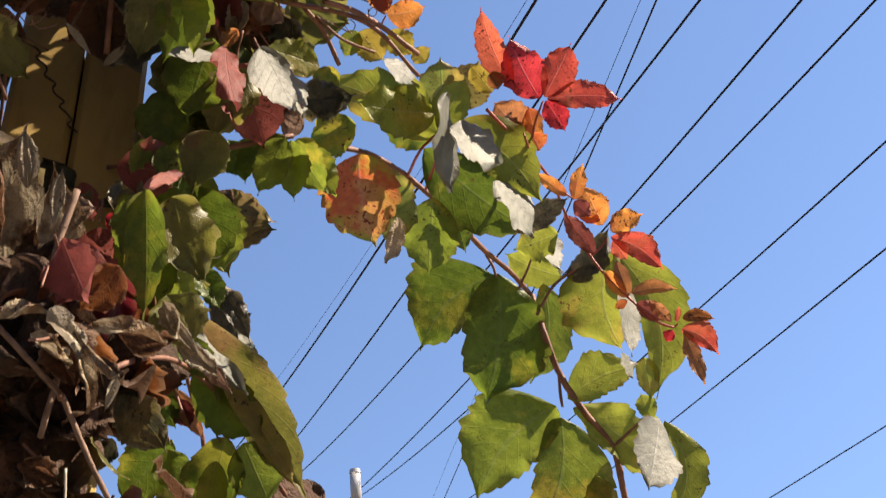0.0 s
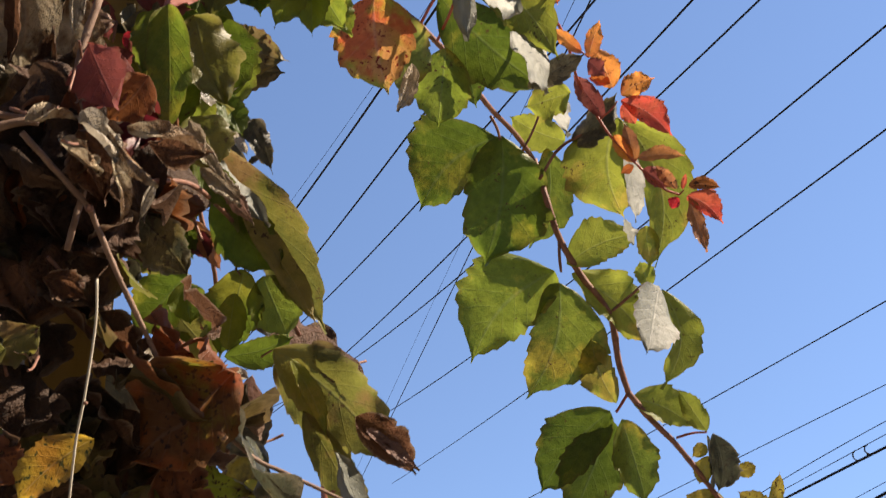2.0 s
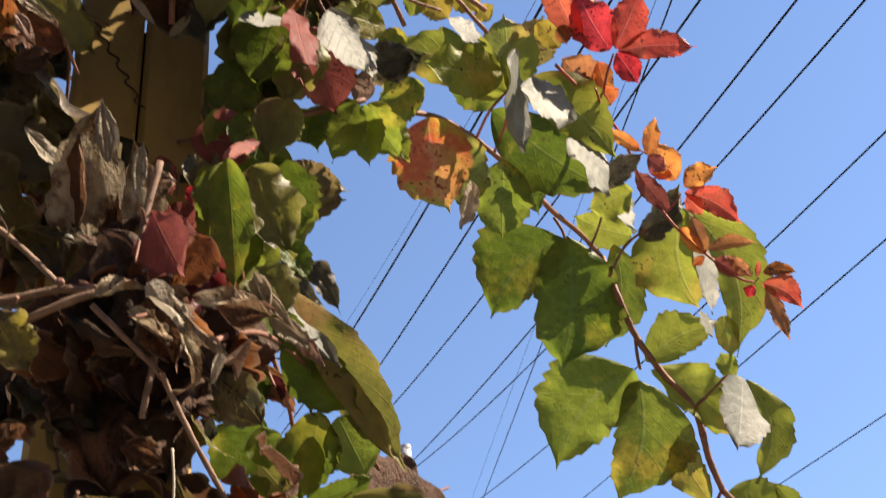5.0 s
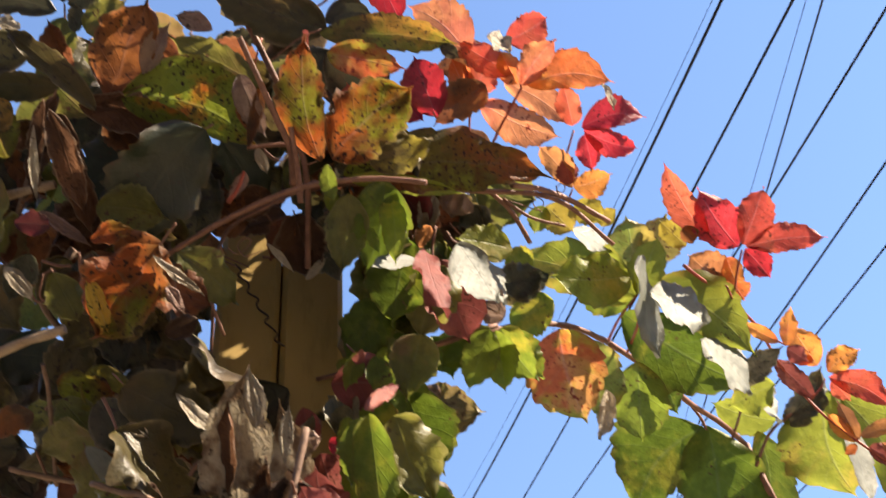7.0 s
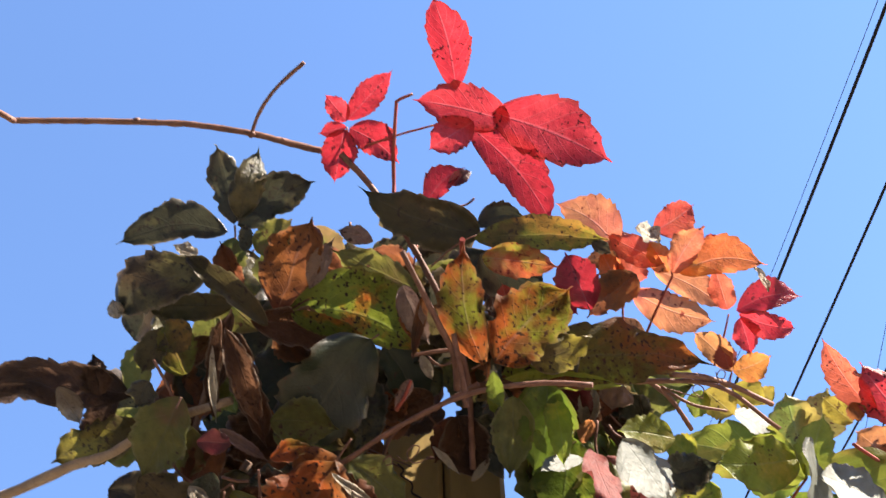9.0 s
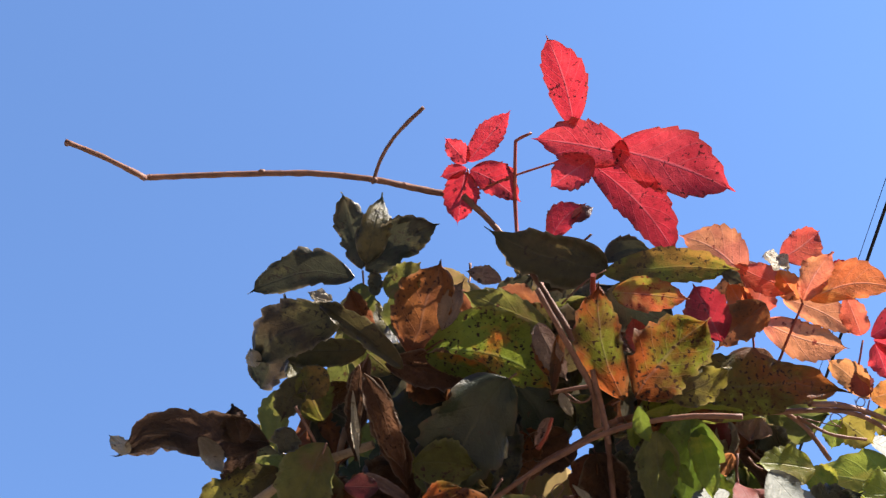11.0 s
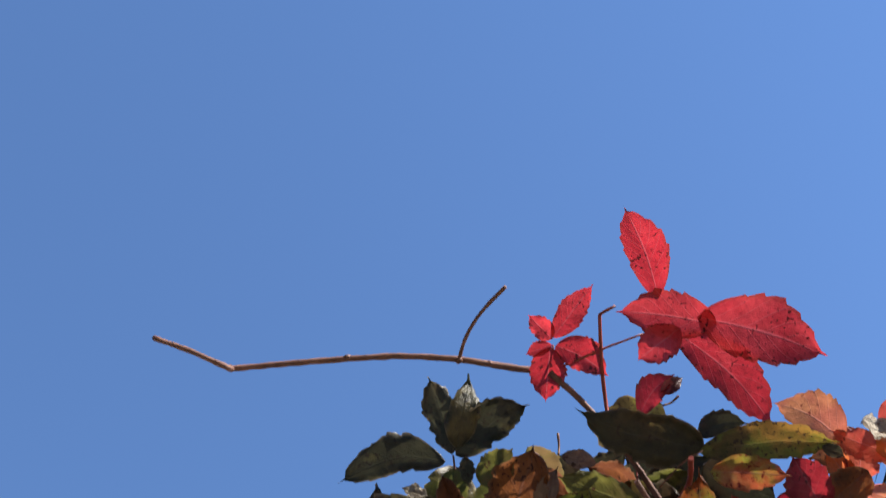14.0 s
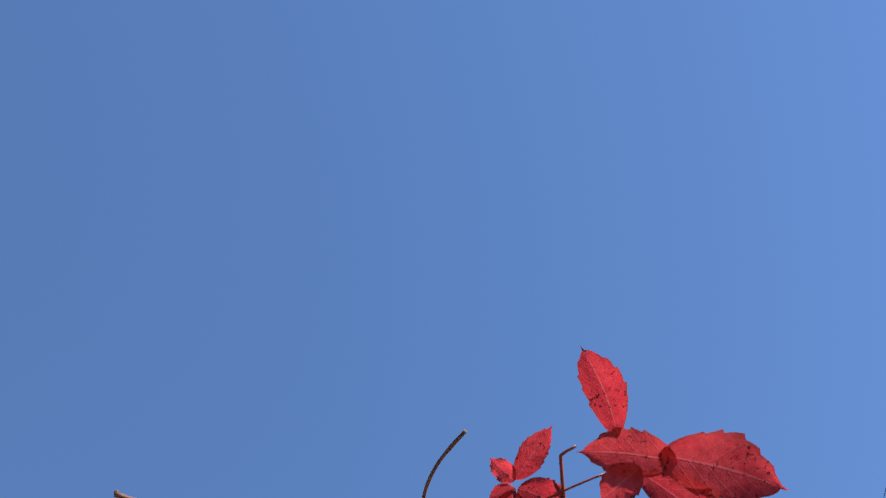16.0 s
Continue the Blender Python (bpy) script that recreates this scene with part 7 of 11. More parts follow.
stem(v, "twig", 0.00089, 0.00073, (-0.2667, 0.3546, 2.0700), (-0.2612, 0.3720, 2.0515), (-0.2715, 0.3801, 2.0412), (-0.2670, 0.3953, 2.0249), (-0.2534, 0.4062, 2.0146))
stem(v, "palestick", 0.00290, 0.00226, (-0.3192, 0.3817, 1.9630), (-0.2840, 0.3916, 1.9545), (-0.2659, 0.3895, 1.9582), (-0.2433, 0.3867, 1.9638), (-0.2215, 0.3856, 1.9671))
stem(v, "drystem", 0.00140, 0.00140, (-0.2736, 0.4485, 1.9288), (-0.2498, 0.4554, 1.9218), (-0.2281, 0.4603, 1.9171), (-0.2067, 0.4654, 1.9121))
stem(v, "drystem", 0.00114, 0.00114, (-0.2409, 0.4062, 1.9618), (-0.2448, 0.4247, 1.9529), (-0.2531, 0.4597, 1.9203))
stem(v, "string", 0.00052, 0.00044, (-0.0996, 0.3608, 1.7664), (-0.1001, 0.3641, 1.7506), (-0.1042, 0.3707, 1.7258), (-0.1075, 0.3748, 1.7087), (-0.1109, 0.3825, 1.6805), (-0.1126, 0.3850, 1.6675))
bud(v, (-0.1035, 0.3697, 1.7235), 0.00096)
s = leaf(v, "shrivelled twisted dead leaf with pale ribs", 0.00068, (-0.1337, 0.3609, 1.8350), (-0.1230, 0.3531, 1.8284), (-0.1121, 0.3430, 1.8260), skin="twig")
leaflet(s, (-0.1023, 0.3301, 1.8175), (-0.0872, 0.3276, 1.7965), 0.0090, (-0.2252, -0.9630, -0.1479), "pale", 50, 0, 0.24, 0.50, 0.03, 120)
leaflet(s, (-0.0907, 0.3384, 1.8044), (-0.0889, 0.3452, 1.7818), 0.0053, (0.1040, -0.9534, -0.2834), "dead", 55, 0, 0.24, 0.50, 0.04, 90)
leaflet(s, (-0.0914, 0.3304, 1.8087), (-0.0746, 0.3300, 1.7892), 0.0063, (-0.0766, -0.9926, -0.0940), "dead", 55, 0, 0.24, 0.50, -0.02, -120)
leaflet(s, (-0.0777, 0.3394, 1.7945), (-0.0825, 0.3435, 1.7816), 0.0037, (0.3514, -0.8401, -0.4131), "pale", 50, 0, 0.24, 0.50, 0.01)
leaflet(s, (-0.0853, 0.3281, 1.8113), (-0.0584, 0.3296, 1.8026), 0.0070, (-0.1657, -0.7290, -0.6642), "dead", 50, 0, 0.24, 0.50, 0.03, 140)
leaflet(s, (-0.1121, 0.3483, 1.8165), (-0.0981, 0.3518, 1.8028), 0.0086, (0.2610, -0.9652, 0.0172), "dead", 50, 0, 0.24, 0.50, 0.04, 60)
leaflet(s, (-0.1239, 0.3452, 1.8217), (-0.1063, 0.3476, 1.8256), 0.0080, (0.0982, -0.9927, -0.0699), "dead", 50, 0, 0.24, 0.50, 0.00, 100)
leaflet(s, (-0.0909, 0.3594, 1.8087), (-0.0836, 0.3550, 1.7866), 0.0159, (0.0034, -0.9937, 0.1123), "deadblack", 30, 0, 0.24, 0.50, 0.00)
leaflet(s, (-0.1070, 0.3612, 1.8264), (-0.0979, 0.3753, 1.8041), 0.0262, (0.1159, -0.8828, -0.4553), "deaddark", 13, 0, 0.24, 0.50, 0.06)
leaflet(s, (-0.0812, 0.3575, 1.8192), (-0.0579, 0.3539, 1.8111), 0.0114, (-0.1830, -0.9666, -0.1797), "deaddark", 16, 0, 0.24, 0.50, 0.07)
leaflet(s, (-0.0720, 0.3992, 1.8490), (-0.0582, 0.4186, 1.8284), 0.0057, (0.4952, -0.7959, -0.3481), "pale", 30, 0, 0.24, 0.50, 0.05)
leaflet(s, (-0.0618, 0.4402, 1.8384), (-0.0489, 0.4600, 1.8238), 0.0078, (-0.0438, -0.6601, -0.7499), "palepink", 30, 0, 0.24, 0.50, -0.03)
leaflet(s, (-0.0748, 0.4099, 1.8516), (-0.0660, 0.4090, 1.8345), 0.0094, (-0.3710, -0.8986, -0.2347), "pale", 40, 0, 0.24, 0.50, -0.05)
leaflet(s, (-0.0708, 0.4276, 1.8413), (-0.0523, 0.4442, 1.8264), 0.0107, (0.0422, -0.7648, -0.6428), "pale", 40, 0, 0.24, 0.50, 0.01, 60)
s = leaf(v, "green strap leaf hanging beside the boards", 0.00101, (-0.0746, 0.4463, 2.0753), (-0.0717, 0.4482, 2.0738), (-0.0689, 0.4501, 2.0723), skin="twig")
leaflet(s, (-0.0977, 0.5048, 2.0262), (-0.1125, 0.5427, 1.9641), 0.0214, (0.2161, -0.8135, -0.5398), "greendark", 12, 0, 0.07, 0.50, -0.00)
leaflet(s, (-0.0754, 0.4769, 2.0102), (-0.1020, 0.4834, 1.9750), 0.0321, (-0.0315, -0.9734, -0.2268), "greendeep", 11, 0, 0.00, 0.50, 0.03)
leaflet(s, (-0.0883, 0.4832, 1.9948), (-0.0952, 0.4883, 1.9567), 0.0272, (-0.2139, -0.9634, -0.1615), "green", 8, 0, 0.00, 0.50, 0.01)
leaflet(s, (-0.0645, 0.4143, 2.0478), (-0.0831, 0.4422, 2.0078), 0.0295, (0.2302, -0.7458, -0.6251), "greendeep", 15, 0, 0.00, 0.50, -0.05)
leaflet(s, (-0.0847, 0.4110, 2.0395), (-0.0947, 0.4317, 2.0029), 0.0227, (0.2833, -0.7899, -0.5439), "greendark", 8, 0, 0.07, 0.50, -0.04)
leaflet(s, (-0.0887, 0.3746, 2.0323), (-0.0879, 0.3875, 2.0172), 0.0086, (-0.0231, -0.7716, -0.6357), "green", 15, 0, 0.00, 0.50, 0.07)
leaflet(s, (-0.0757, 0.4202, 2.0220), (-0.0726, 0.4281, 2.0101), 0.0064, (0.3100, -0.8277, -0.4677), "green", 18, 0, 0.00, 0.50, 0.06)
leaflet(s, (-0.0582, 0.4576, 2.0348), (-0.0742, 0.4730, 1.9900), 0.0372, (-0.0472, -0.9336, -0.3552), "greendeep", 9, 0, 0.00, 0.50, 0.02)
s = leaf(v, "grey leaf low in the shade", 0.00066, (-0.0992, 0.4332, 1.8227), (-0.0980, 0.4256, 1.8172), (-0.0958, 0.4176, 1.8123), skin="twig")
leaflet(s, (-0.0961, 0.4200, 1.8135), (-0.0759, 0.4409, 1.7921), 0.0228, (0.0653, -0.8078, -0.5858), "greydark", 7, 0, 0.07, 0.50, -0.05)
leaflet(s, (-0.0961, 0.4210, 1.7944), (-0.1033, 0.4282, 1.7835), 0.0091, (-0.1201, -0.8795, -0.4604), "dark", 8, 0, 0.07, 0.50, -0.02)
leaflet(s, (-0.0910, 0.4267, 1.8308), (-0.0667, 0.4348, 1.8216), 0.0173, (0.0009, -0.8269, -0.5623), "brown", 11, 0, 0.07, 0.50, 0.06)
s = leaf(v, "crumpled pale brown dead leaf hanging like a pod", 0.00045, (-0.1428, 0.4205, 1.8459), (-0.1412, 0.4174, 1.8511), (-0.1412, 0.4192, 1.8578), skin="drystem")
leaflet(s, (-0.1462, 0.4191, 1.8580), (-0.1303, 0.3768, 1.9295), 0.0329, (0.2513, -0.8067, -0.5349), "dead", 10, 0, 0.08, 0.54, -0.04, 0, 0.70)
leaflet(s, (-0.1397, 0.4136, 1.8574), (-0.1190, 0.3814, 1.9114), 0.0224, (0.4973, -0.6483, -0.5765), "dead", 16, 0, 0.09, 0.36, 0.14, 0, 0.70)
leaflet(s, (-0.1468, 0.4027, 1.8781), (-0.1418, 0.3805, 1.9156), 0.0127, (-0.5076, -0.7692, -0.3882), "deaddark", 16, 0, 0.12, 0.50, 0.00, 0, 0.70)
leaflet(s, (-0.1297, 0.3856, 1.9007), (-0.1304, 0.3718, 1.9240), 0.0106, (0.5273, -0.7395, -0.4184), "pale", 16, 0, 0.14, 0.50, 0.00, 0, 0.70)
leaflet(s, (-0.1376, 0.4105, 1.8586), (-0.1284, 0.3920, 1.8898), 0.0105, (-0.3415, -0.8488, -0.4036), "deaddark", 20, 0, 0.16, 0.50, 0.00, 0, 0.70)
leaflet(s, (-0.1197, 0.3910, 1.8854), (-0.1135, 0.3788, 1.9060), 0.0069, (0.5971, -0.5965, -0.5363), "pale", 12, 0, 0.14, 0.50, 0.00, 0, 0.70)
s = leaf(v, "dry brown leaf hanging over the top of the boards", 0.00052, (-0.1208, 0.4448, 2.0591), (-0.1206, 0.4463, 2.0569), (-0.1204, 0.4479, 2.0548), skin="twig")
leaflet(s, (-0.1192, 0.4461, 2.0573), (-0.1173, 0.4686, 2.0260), 0.0274, (-0.0538, -0.8096, -0.5846), "deaddark", 20, 0, 0.12, 0.50, 0.00, 0, 0.70)
leaflet(s, (-0.1221, 0.4506, 2.0593), (-0.1394, 0.4637, 2.0397), 0.0166, (-0.0778, -0.8614, -0.5019), "brown", 16, 0, 0.10, 0.50, 0.00, 0, 0.70)
leaflet(s, (-0.1198, 0.4639, 2.0238), (-0.1056, 0.4583, 2.0328), 0.0052, (0.1243, -0.7434, -0.6572), "pale", 12, 0, 0.12, 0.50, 0.00, 0, 0.70)
leaflet(s, (-0.1363, 0.4452, 2.0399), (-0.1247, 0.4566, 2.0249), 0.0051, (0.5315, -0.8203, -0.2113), "pale", 12, 0, 0.12, 0.50, 0.00, 0, 0.70)
leaflet(s, (-0.1336, 0.4454, 2.0743), (-0.1651, 0.4488, 2.0669), 0.0200, (0.0866, -0.7113, -0.6976), "deaddark", 14, 0, 0.08, 0.50, 0.00, 0, 0.70)
leaflet(s, (-0.1678, 0.4465, 2.0700), (-0.1466, 0.4436, 2.0758), 0.0198, (0.0482, -0.8128, -0.5806), "brown", 14, 0, 0.08, 0.50, 0.00, 0, 0.70)
stem(v, "twig", 0.00130, 0.00097, (-0.1029, 0.4214, 2.0588), (-0.1315, 0.4335, 2.0568), (-0.1570, 0.4455, 2.0551), (-0.1697, 0.4595, 2.0431), (-0.1813, 0.4894, 2.0088), (-0.1901, 0.5123, 1.9847))
s = leaf(v, "brown and orange leaf with a yellow torn edge", 0.00058, (-0.1605, 0.3611, 2.0006), (-0.1655, 0.3636, 1.9967), (-0.1698, 0.3662, 1.9927), skin="twig")
leaflet(s, (-0.1698, 0.3662, 1.9927), (-0.2078, 0.3874, 1.9599), 0.0406, (0.0069, -0.8364, -0.5481), "rust", 12, 0, 0.12, 0.50, 0.00, 0, 0.70)
leaflet(s, (-0.1896, 0.3645, 2.0021), (-0.1683, 0.3868, 1.9727), 0.0247, (0.1176, -0.8308, -0.5439), "brown", 12, 0, 0.10, 0.50, 0.00, 0, 0.70)
leaflet(s, (-0.2042, 0.3660, 1.9815), (-0.1991, 0.3822, 1.9593), 0.0092, (0.2080, -0.8127, -0.5443), "yellowspot", 14, 0, 0.14, 0.50, 0.00, 0, 0.70)
leaflet(s, (-0.1704, 0.3601, 1.9840), (-0.1501, 0.3739, 1.9664), 0.0064, (0.5267, -0.8483, -0.0553), "pale", 18, 0, 0.20, 0.50, 0.00, 0, 0.70)
leaflet(s, (-0.1672, 0.3693, 1.9714), (-0.1610, 0.3777, 1.9602), 0.0066, (0.6676, -0.7244, -0.1719), "palepink", 18, 0, 0.20, 0.50, 0.00, 0, 0.70)
leaflet(s, (-0.1740, 0.3912, 1.9575), (-0.1565, 0.3885, 1.9627), 0.0108, (0.0482, -0.8128, -0.5806), "deadblack", 20, 0, 0.20, 0.50, 0.00, 0, 0.70)
leaflet(s, (-0.2018, 0.3602, 1.9985), (-0.1797, 0.3604, 2.0001), 0.0109, (0.0284, -0.9608, -0.2757), "rust", 12, 0, 0.10, 0.50, 0.00, 0, 0.70)
s = leaf(v, "mottled withered leaf with a pale edge", 0.00047, (-0.1981, 0.3884, 1.9409), (-0.1959, 0.3899, 1.9384), (-0.1937, 0.3913, 1.9359), skin="twig")
leaflet(s, (-0.1960, 0.3957, 1.9384), (-0.1524, 0.4119, 1.9097), 0.0337, (0.0424, -0.8952, -0.4437), "olivedark", 12, 0, 0.08, 0.50, 0.00, 0, 0.70)
leaflet(s, (-0.1686, 0.3907, 1.9264), (-0.1500, 0.4023, 1.9063), 0.0088, (0.5491, -0.8354, 0.0240), "pale", 16, 0, 0.14, 0.50, 0.00, 0, 0.70)
leaflet(s, (-0.2115, 0.4033, 1.9357), (-0.1914, 0.4181, 1.9102), 0.0238, (-0.0127, -0.8611, -0.5082), "dark", 14, 0, 0.10, 0.50, 0.00, 0, 0.70)
leaflet(s, (-0.1922, 0.3959, 1.9182), (-0.1841, 0.4001, 1.9110), 0.0075, (0.3944, -0.9154, -0.0812), "pale", 14, 0, 0.20, 0.50, 0.00, 0, 0.70)
s = leaf(v, "grey-green curled leaf beside the stems", 0.00047, (-0.2142, 0.4287, 1.8730), (-0.2147, 0.4267, 1.8764), (-0.2152, 0.4247, 1.8799), skin="twig")
leaflet(s, (-0.2170, 0.4356, 1.8811), (-0.2204, 0.4128, 1.9198), 0.0234, (-0.1145, -0.8515, -0.5117), "greendark", 12, 0, 0.05, 0.50, 0.00, 0, 0.70)
leaflet(s, (-0.2145, 0.4045, 1.9141), (-0.2010, 0.4165, 1.8935), 0.0101, (0.6374, -0.7699, -0.0301), "glareleaf", 12, 0, 0.08, 0.50, 0.00, 0, 0.70)
leaflet(s, (-0.1997, 0.4189, 1.9089), (-0.2063, 0.4335, 1.8844), 0.0159, (-0.0127, -0.8611, -0.5082), "dark", 14, 0, 0.10, 0.50, 0.00, 0, 0.70)
leaflet(s, (-0.1651, 0.4275, 1.9132), (-0.1653, 0.4386, 1.8944), 0.0092, (-0.0127, -0.8611, -0.5082), "brownolive", 12, 0, 0.00, 0.50, 0.00, 0, 0.70)
s = leaf(v, "dark green leaves in deep shade at the vine's edge", 0.00051, (-0.2477, 0.3525, 2.0399), (-0.2495, 0.3539, 2.0378), (-0.2514, 0.3553, 2.0357), skin="twig")
leaflet(s, (-0.2560, 0.3676, 2.0525), (-0.2845, 0.3888, 2.0205), 0.0328, (-0.0268, -0.8445, -0.5348), "greendark", 12, 0, 0.06, 0.50, 0.00, 0, 0.70)
leaflet(s, (-0.2718, 0.3602, 2.0615), (-0.2800, 0.3677, 2.0504), 0.0175, (0.0482, -0.8128, -0.5806), "greydark", 12, 0, 0.08, 0.50, 0.00, 0, 0.70)
leaflet(s, (-0.2830, 0.3879, 2.0218), (-0.2584, 0.4137, 1.9877), 0.0280, (0.0482, -0.8128, -0.5806), "olivedark", 12, 0, 0.08, 0.50, 0.00, 0, 0.70)
leaflet(s, (-0.2376, 0.3765, 2.0072), (-0.2532, 0.3882, 1.9895), 0.0147, (0.3594, -0.6008, -0.7141), "greydark", 14, 0, 0.08, 0.50, 0.00, 0, 0.70)
leaflet(s, (-0.2492, 0.3742, 2.0008), (-0.2395, 0.3857, 1.9855), 0.0085, (0.6511, -0.7443, -0.1483), "pale", 14, 0, 0.16, 0.50, 0.00, 0, 0.70)
leaflet(s, (-0.2437, 0.3663, 2.0209), (-0.2252, 0.3699, 2.0174), 0.0124, (0.0482, -0.8128, -0.5806), "crimsondark", 12, 0, 0.00, 0.50, 0.00, 0, 0.70)
leaflet(s, (-0.2671, 0.3609, 2.0955), (-0.2831, 0.3729, 2.0773), 0.0188, (0.0482, -0.8128, -0.5806), "olivedark", 12, 0, 0.06, 0.50, 0.00, 0, 0.70)
leaflet(s, (-0.2517, 0.3612, 2.0962), (-0.2721, 0.3673, 2.0860), 0.0194, (0.0482, -0.8128, -0.5806), "olivelime", 12, 0, 0.10, 0.50, 0.00, 0, 0.70)
leaflet(s, (-0.2859, 0.4101, 2.0077), (-0.2968, 0.4262, 1.9844), 0.0238, (0.0482, -0.8128, -0.5806), "dark", 12, 0, 0.08, 0.50, 0.00, 0, 0.70)
leaflet(s, (-0.2411, 0.4224, 1.9599), (-0.2110, 0.4299, 1.9518), 0.0174, (-0.0111, -0.7098, -0.7043), "olive", 10, 0, 0.00, 0.50, 0.00, 0, 0.70)
leaflet(s, (-0.2397, 0.4276, 1.9526), (-0.2262, 0.4414, 1.9345), 0.0229, (0.0482, -0.8128, -0.5806), "greendark", 12, 0, 0.00, 0.50, 0.00, 0, 0.70)
s = leaf(v, "curled brown rims of withered leaves in the tangle", 0.00045, (-0.2268, 0.3552, 2.0895), (-0.2277, 0.3562, 2.0881), (-0.2285, 0.3571, 2.0867), skin="twig")
leaflet(s, (-0.2276, 0.3522, 2.0851), (-0.2433, 0.3804, 2.0443), 0.0102, (-0.4310, -0.8112, -0.3953), "deaddark", 30, 0, 0.18, 0.50, 0.00, 0, 0.70)
leaflet(s, (-0.2272, 0.3548, 2.0814), (-0.2179, 0.3884, 2.0351), 0.0137, (0.2097, -0.8107, -0.5467), "deaddark", 36, 0, 0.16, 0.50, 0.00, 0, 0.70)
leaflet(s, (-0.2343, 0.3551, 2.0718), (-0.2395, 0.3785, 2.0386), 0.0047, (0.5422, -0.6444, -0.5392), "pale", 20, 0, 0.20, 0.50, 0.00, 0, 0.70)
leaflet(s, (-0.2350, 0.3725, 2.0301), (-0.2125, 0.3858, 2.0134), 0.0071, (0.3616, -0.9033, -0.2310), "palepink", 20, 0, 0.20, 0.50, 0.00, 0, 0.70)
leaflet(s, (-0.1297, 0.3684, 2.0963), (-0.1234, 0.3889, 2.0681), 0.0136, (-0.1430, -0.7849, -0.6029), "palepink", 30, 0, 0.12, 0.50, 0.00, 0, 0.70)
leaflet(s, (-0.1183, 0.3689, 2.0880), (-0.1328, 0.3885, 2.0594), 0.0067, (0.2036, -0.7569, -0.6210), "brown", 26, 0, 0.14, 0.50, 0.00, 0, 0.70)
leaflet(s, (-0.1279, 0.3917, 2.0639), (-0.1248, 0.4000, 2.0525), 0.0067, (0.4679, -0.7698, -0.4341), "pale", 14, 0, 0.14, 0.50, 0.00, 0, 0.70)
leaflet(s, (-0.1374, 0.4063, 2.0598), (-0.1503, 0.4136, 2.0486), 0.0068, (0.0806, -0.7925, -0.6046), "palepink", 16, 0, 0.14, 0.50, 0.00, 0, 0.70)

# dark leaves added inside the tangle to close gaps and block the sun
s = leaf(v, "dark brown filler leaf added inside the tangle", 0.00090, (-0.0840, 0.5060, 2.1428), (-0.0881, 0.5089, 2.1357), (-0.0922, 0.5077, 2.1286), skin="twig")
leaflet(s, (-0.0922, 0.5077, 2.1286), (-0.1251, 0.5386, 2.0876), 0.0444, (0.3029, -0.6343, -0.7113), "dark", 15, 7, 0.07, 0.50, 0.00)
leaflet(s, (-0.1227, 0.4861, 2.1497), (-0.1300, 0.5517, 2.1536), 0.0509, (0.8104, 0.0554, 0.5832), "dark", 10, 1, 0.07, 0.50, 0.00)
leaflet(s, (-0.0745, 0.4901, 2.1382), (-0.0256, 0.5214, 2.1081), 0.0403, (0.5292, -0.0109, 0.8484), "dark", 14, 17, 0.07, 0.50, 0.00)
s = leaf(v, "dark brown filler leaf added inside the tangle", 0.00090, (-0.1730, 0.4210, 2.2045), (-0.1743, 0.4234, 2.1963), (-0.1756, 0.4217, 2.1881), skin="twig")
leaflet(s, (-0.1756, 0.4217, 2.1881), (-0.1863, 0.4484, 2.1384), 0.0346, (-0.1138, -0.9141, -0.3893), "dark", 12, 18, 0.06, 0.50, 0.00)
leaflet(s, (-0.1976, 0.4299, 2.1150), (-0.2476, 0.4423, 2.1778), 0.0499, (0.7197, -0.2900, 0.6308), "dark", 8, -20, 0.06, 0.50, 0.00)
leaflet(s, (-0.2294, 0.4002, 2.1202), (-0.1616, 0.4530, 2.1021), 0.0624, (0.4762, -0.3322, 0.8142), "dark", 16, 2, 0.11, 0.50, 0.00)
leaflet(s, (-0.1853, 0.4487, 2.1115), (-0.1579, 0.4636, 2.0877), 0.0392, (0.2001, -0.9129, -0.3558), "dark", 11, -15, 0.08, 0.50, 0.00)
s = leaf(v, "dark brown filler leaf added inside the tangle", 0.00090, (-0.2593, 0.4705, 2.1962), (-0.2549, 0.4734, 2.1885), (-0.2505, 0.4723, 2.1808), skin="twig")
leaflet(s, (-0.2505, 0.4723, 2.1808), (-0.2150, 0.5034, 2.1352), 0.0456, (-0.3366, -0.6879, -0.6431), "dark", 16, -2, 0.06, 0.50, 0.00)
s = leaf(v, "dark olive filler leaf added inside the tangle", 0.00090, (-0.2390, 0.4375, 2.2256), (-0.2426, 0.4383, 2.2188), (-0.2462, 0.4351, 2.2120), skin="twig")
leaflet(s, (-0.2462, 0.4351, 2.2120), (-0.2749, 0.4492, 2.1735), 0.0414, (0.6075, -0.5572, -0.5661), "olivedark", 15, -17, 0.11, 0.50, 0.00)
s = leaf(v, "dark brown filler leaf added inside the tangle", 0.00090, (-0.1385, 0.4466, 2.1395), (-0.1327, 0.4444, 2.1399), (-0.1270, 0.4382, 2.1404), skin="twig")
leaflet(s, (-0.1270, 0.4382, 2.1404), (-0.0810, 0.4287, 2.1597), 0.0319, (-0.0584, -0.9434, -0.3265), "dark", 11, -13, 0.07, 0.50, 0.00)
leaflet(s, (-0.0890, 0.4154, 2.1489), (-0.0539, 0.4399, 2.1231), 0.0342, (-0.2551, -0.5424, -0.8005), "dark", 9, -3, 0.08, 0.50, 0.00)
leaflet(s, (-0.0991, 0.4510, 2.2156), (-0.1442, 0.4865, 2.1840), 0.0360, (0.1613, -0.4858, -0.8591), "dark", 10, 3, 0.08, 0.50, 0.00)
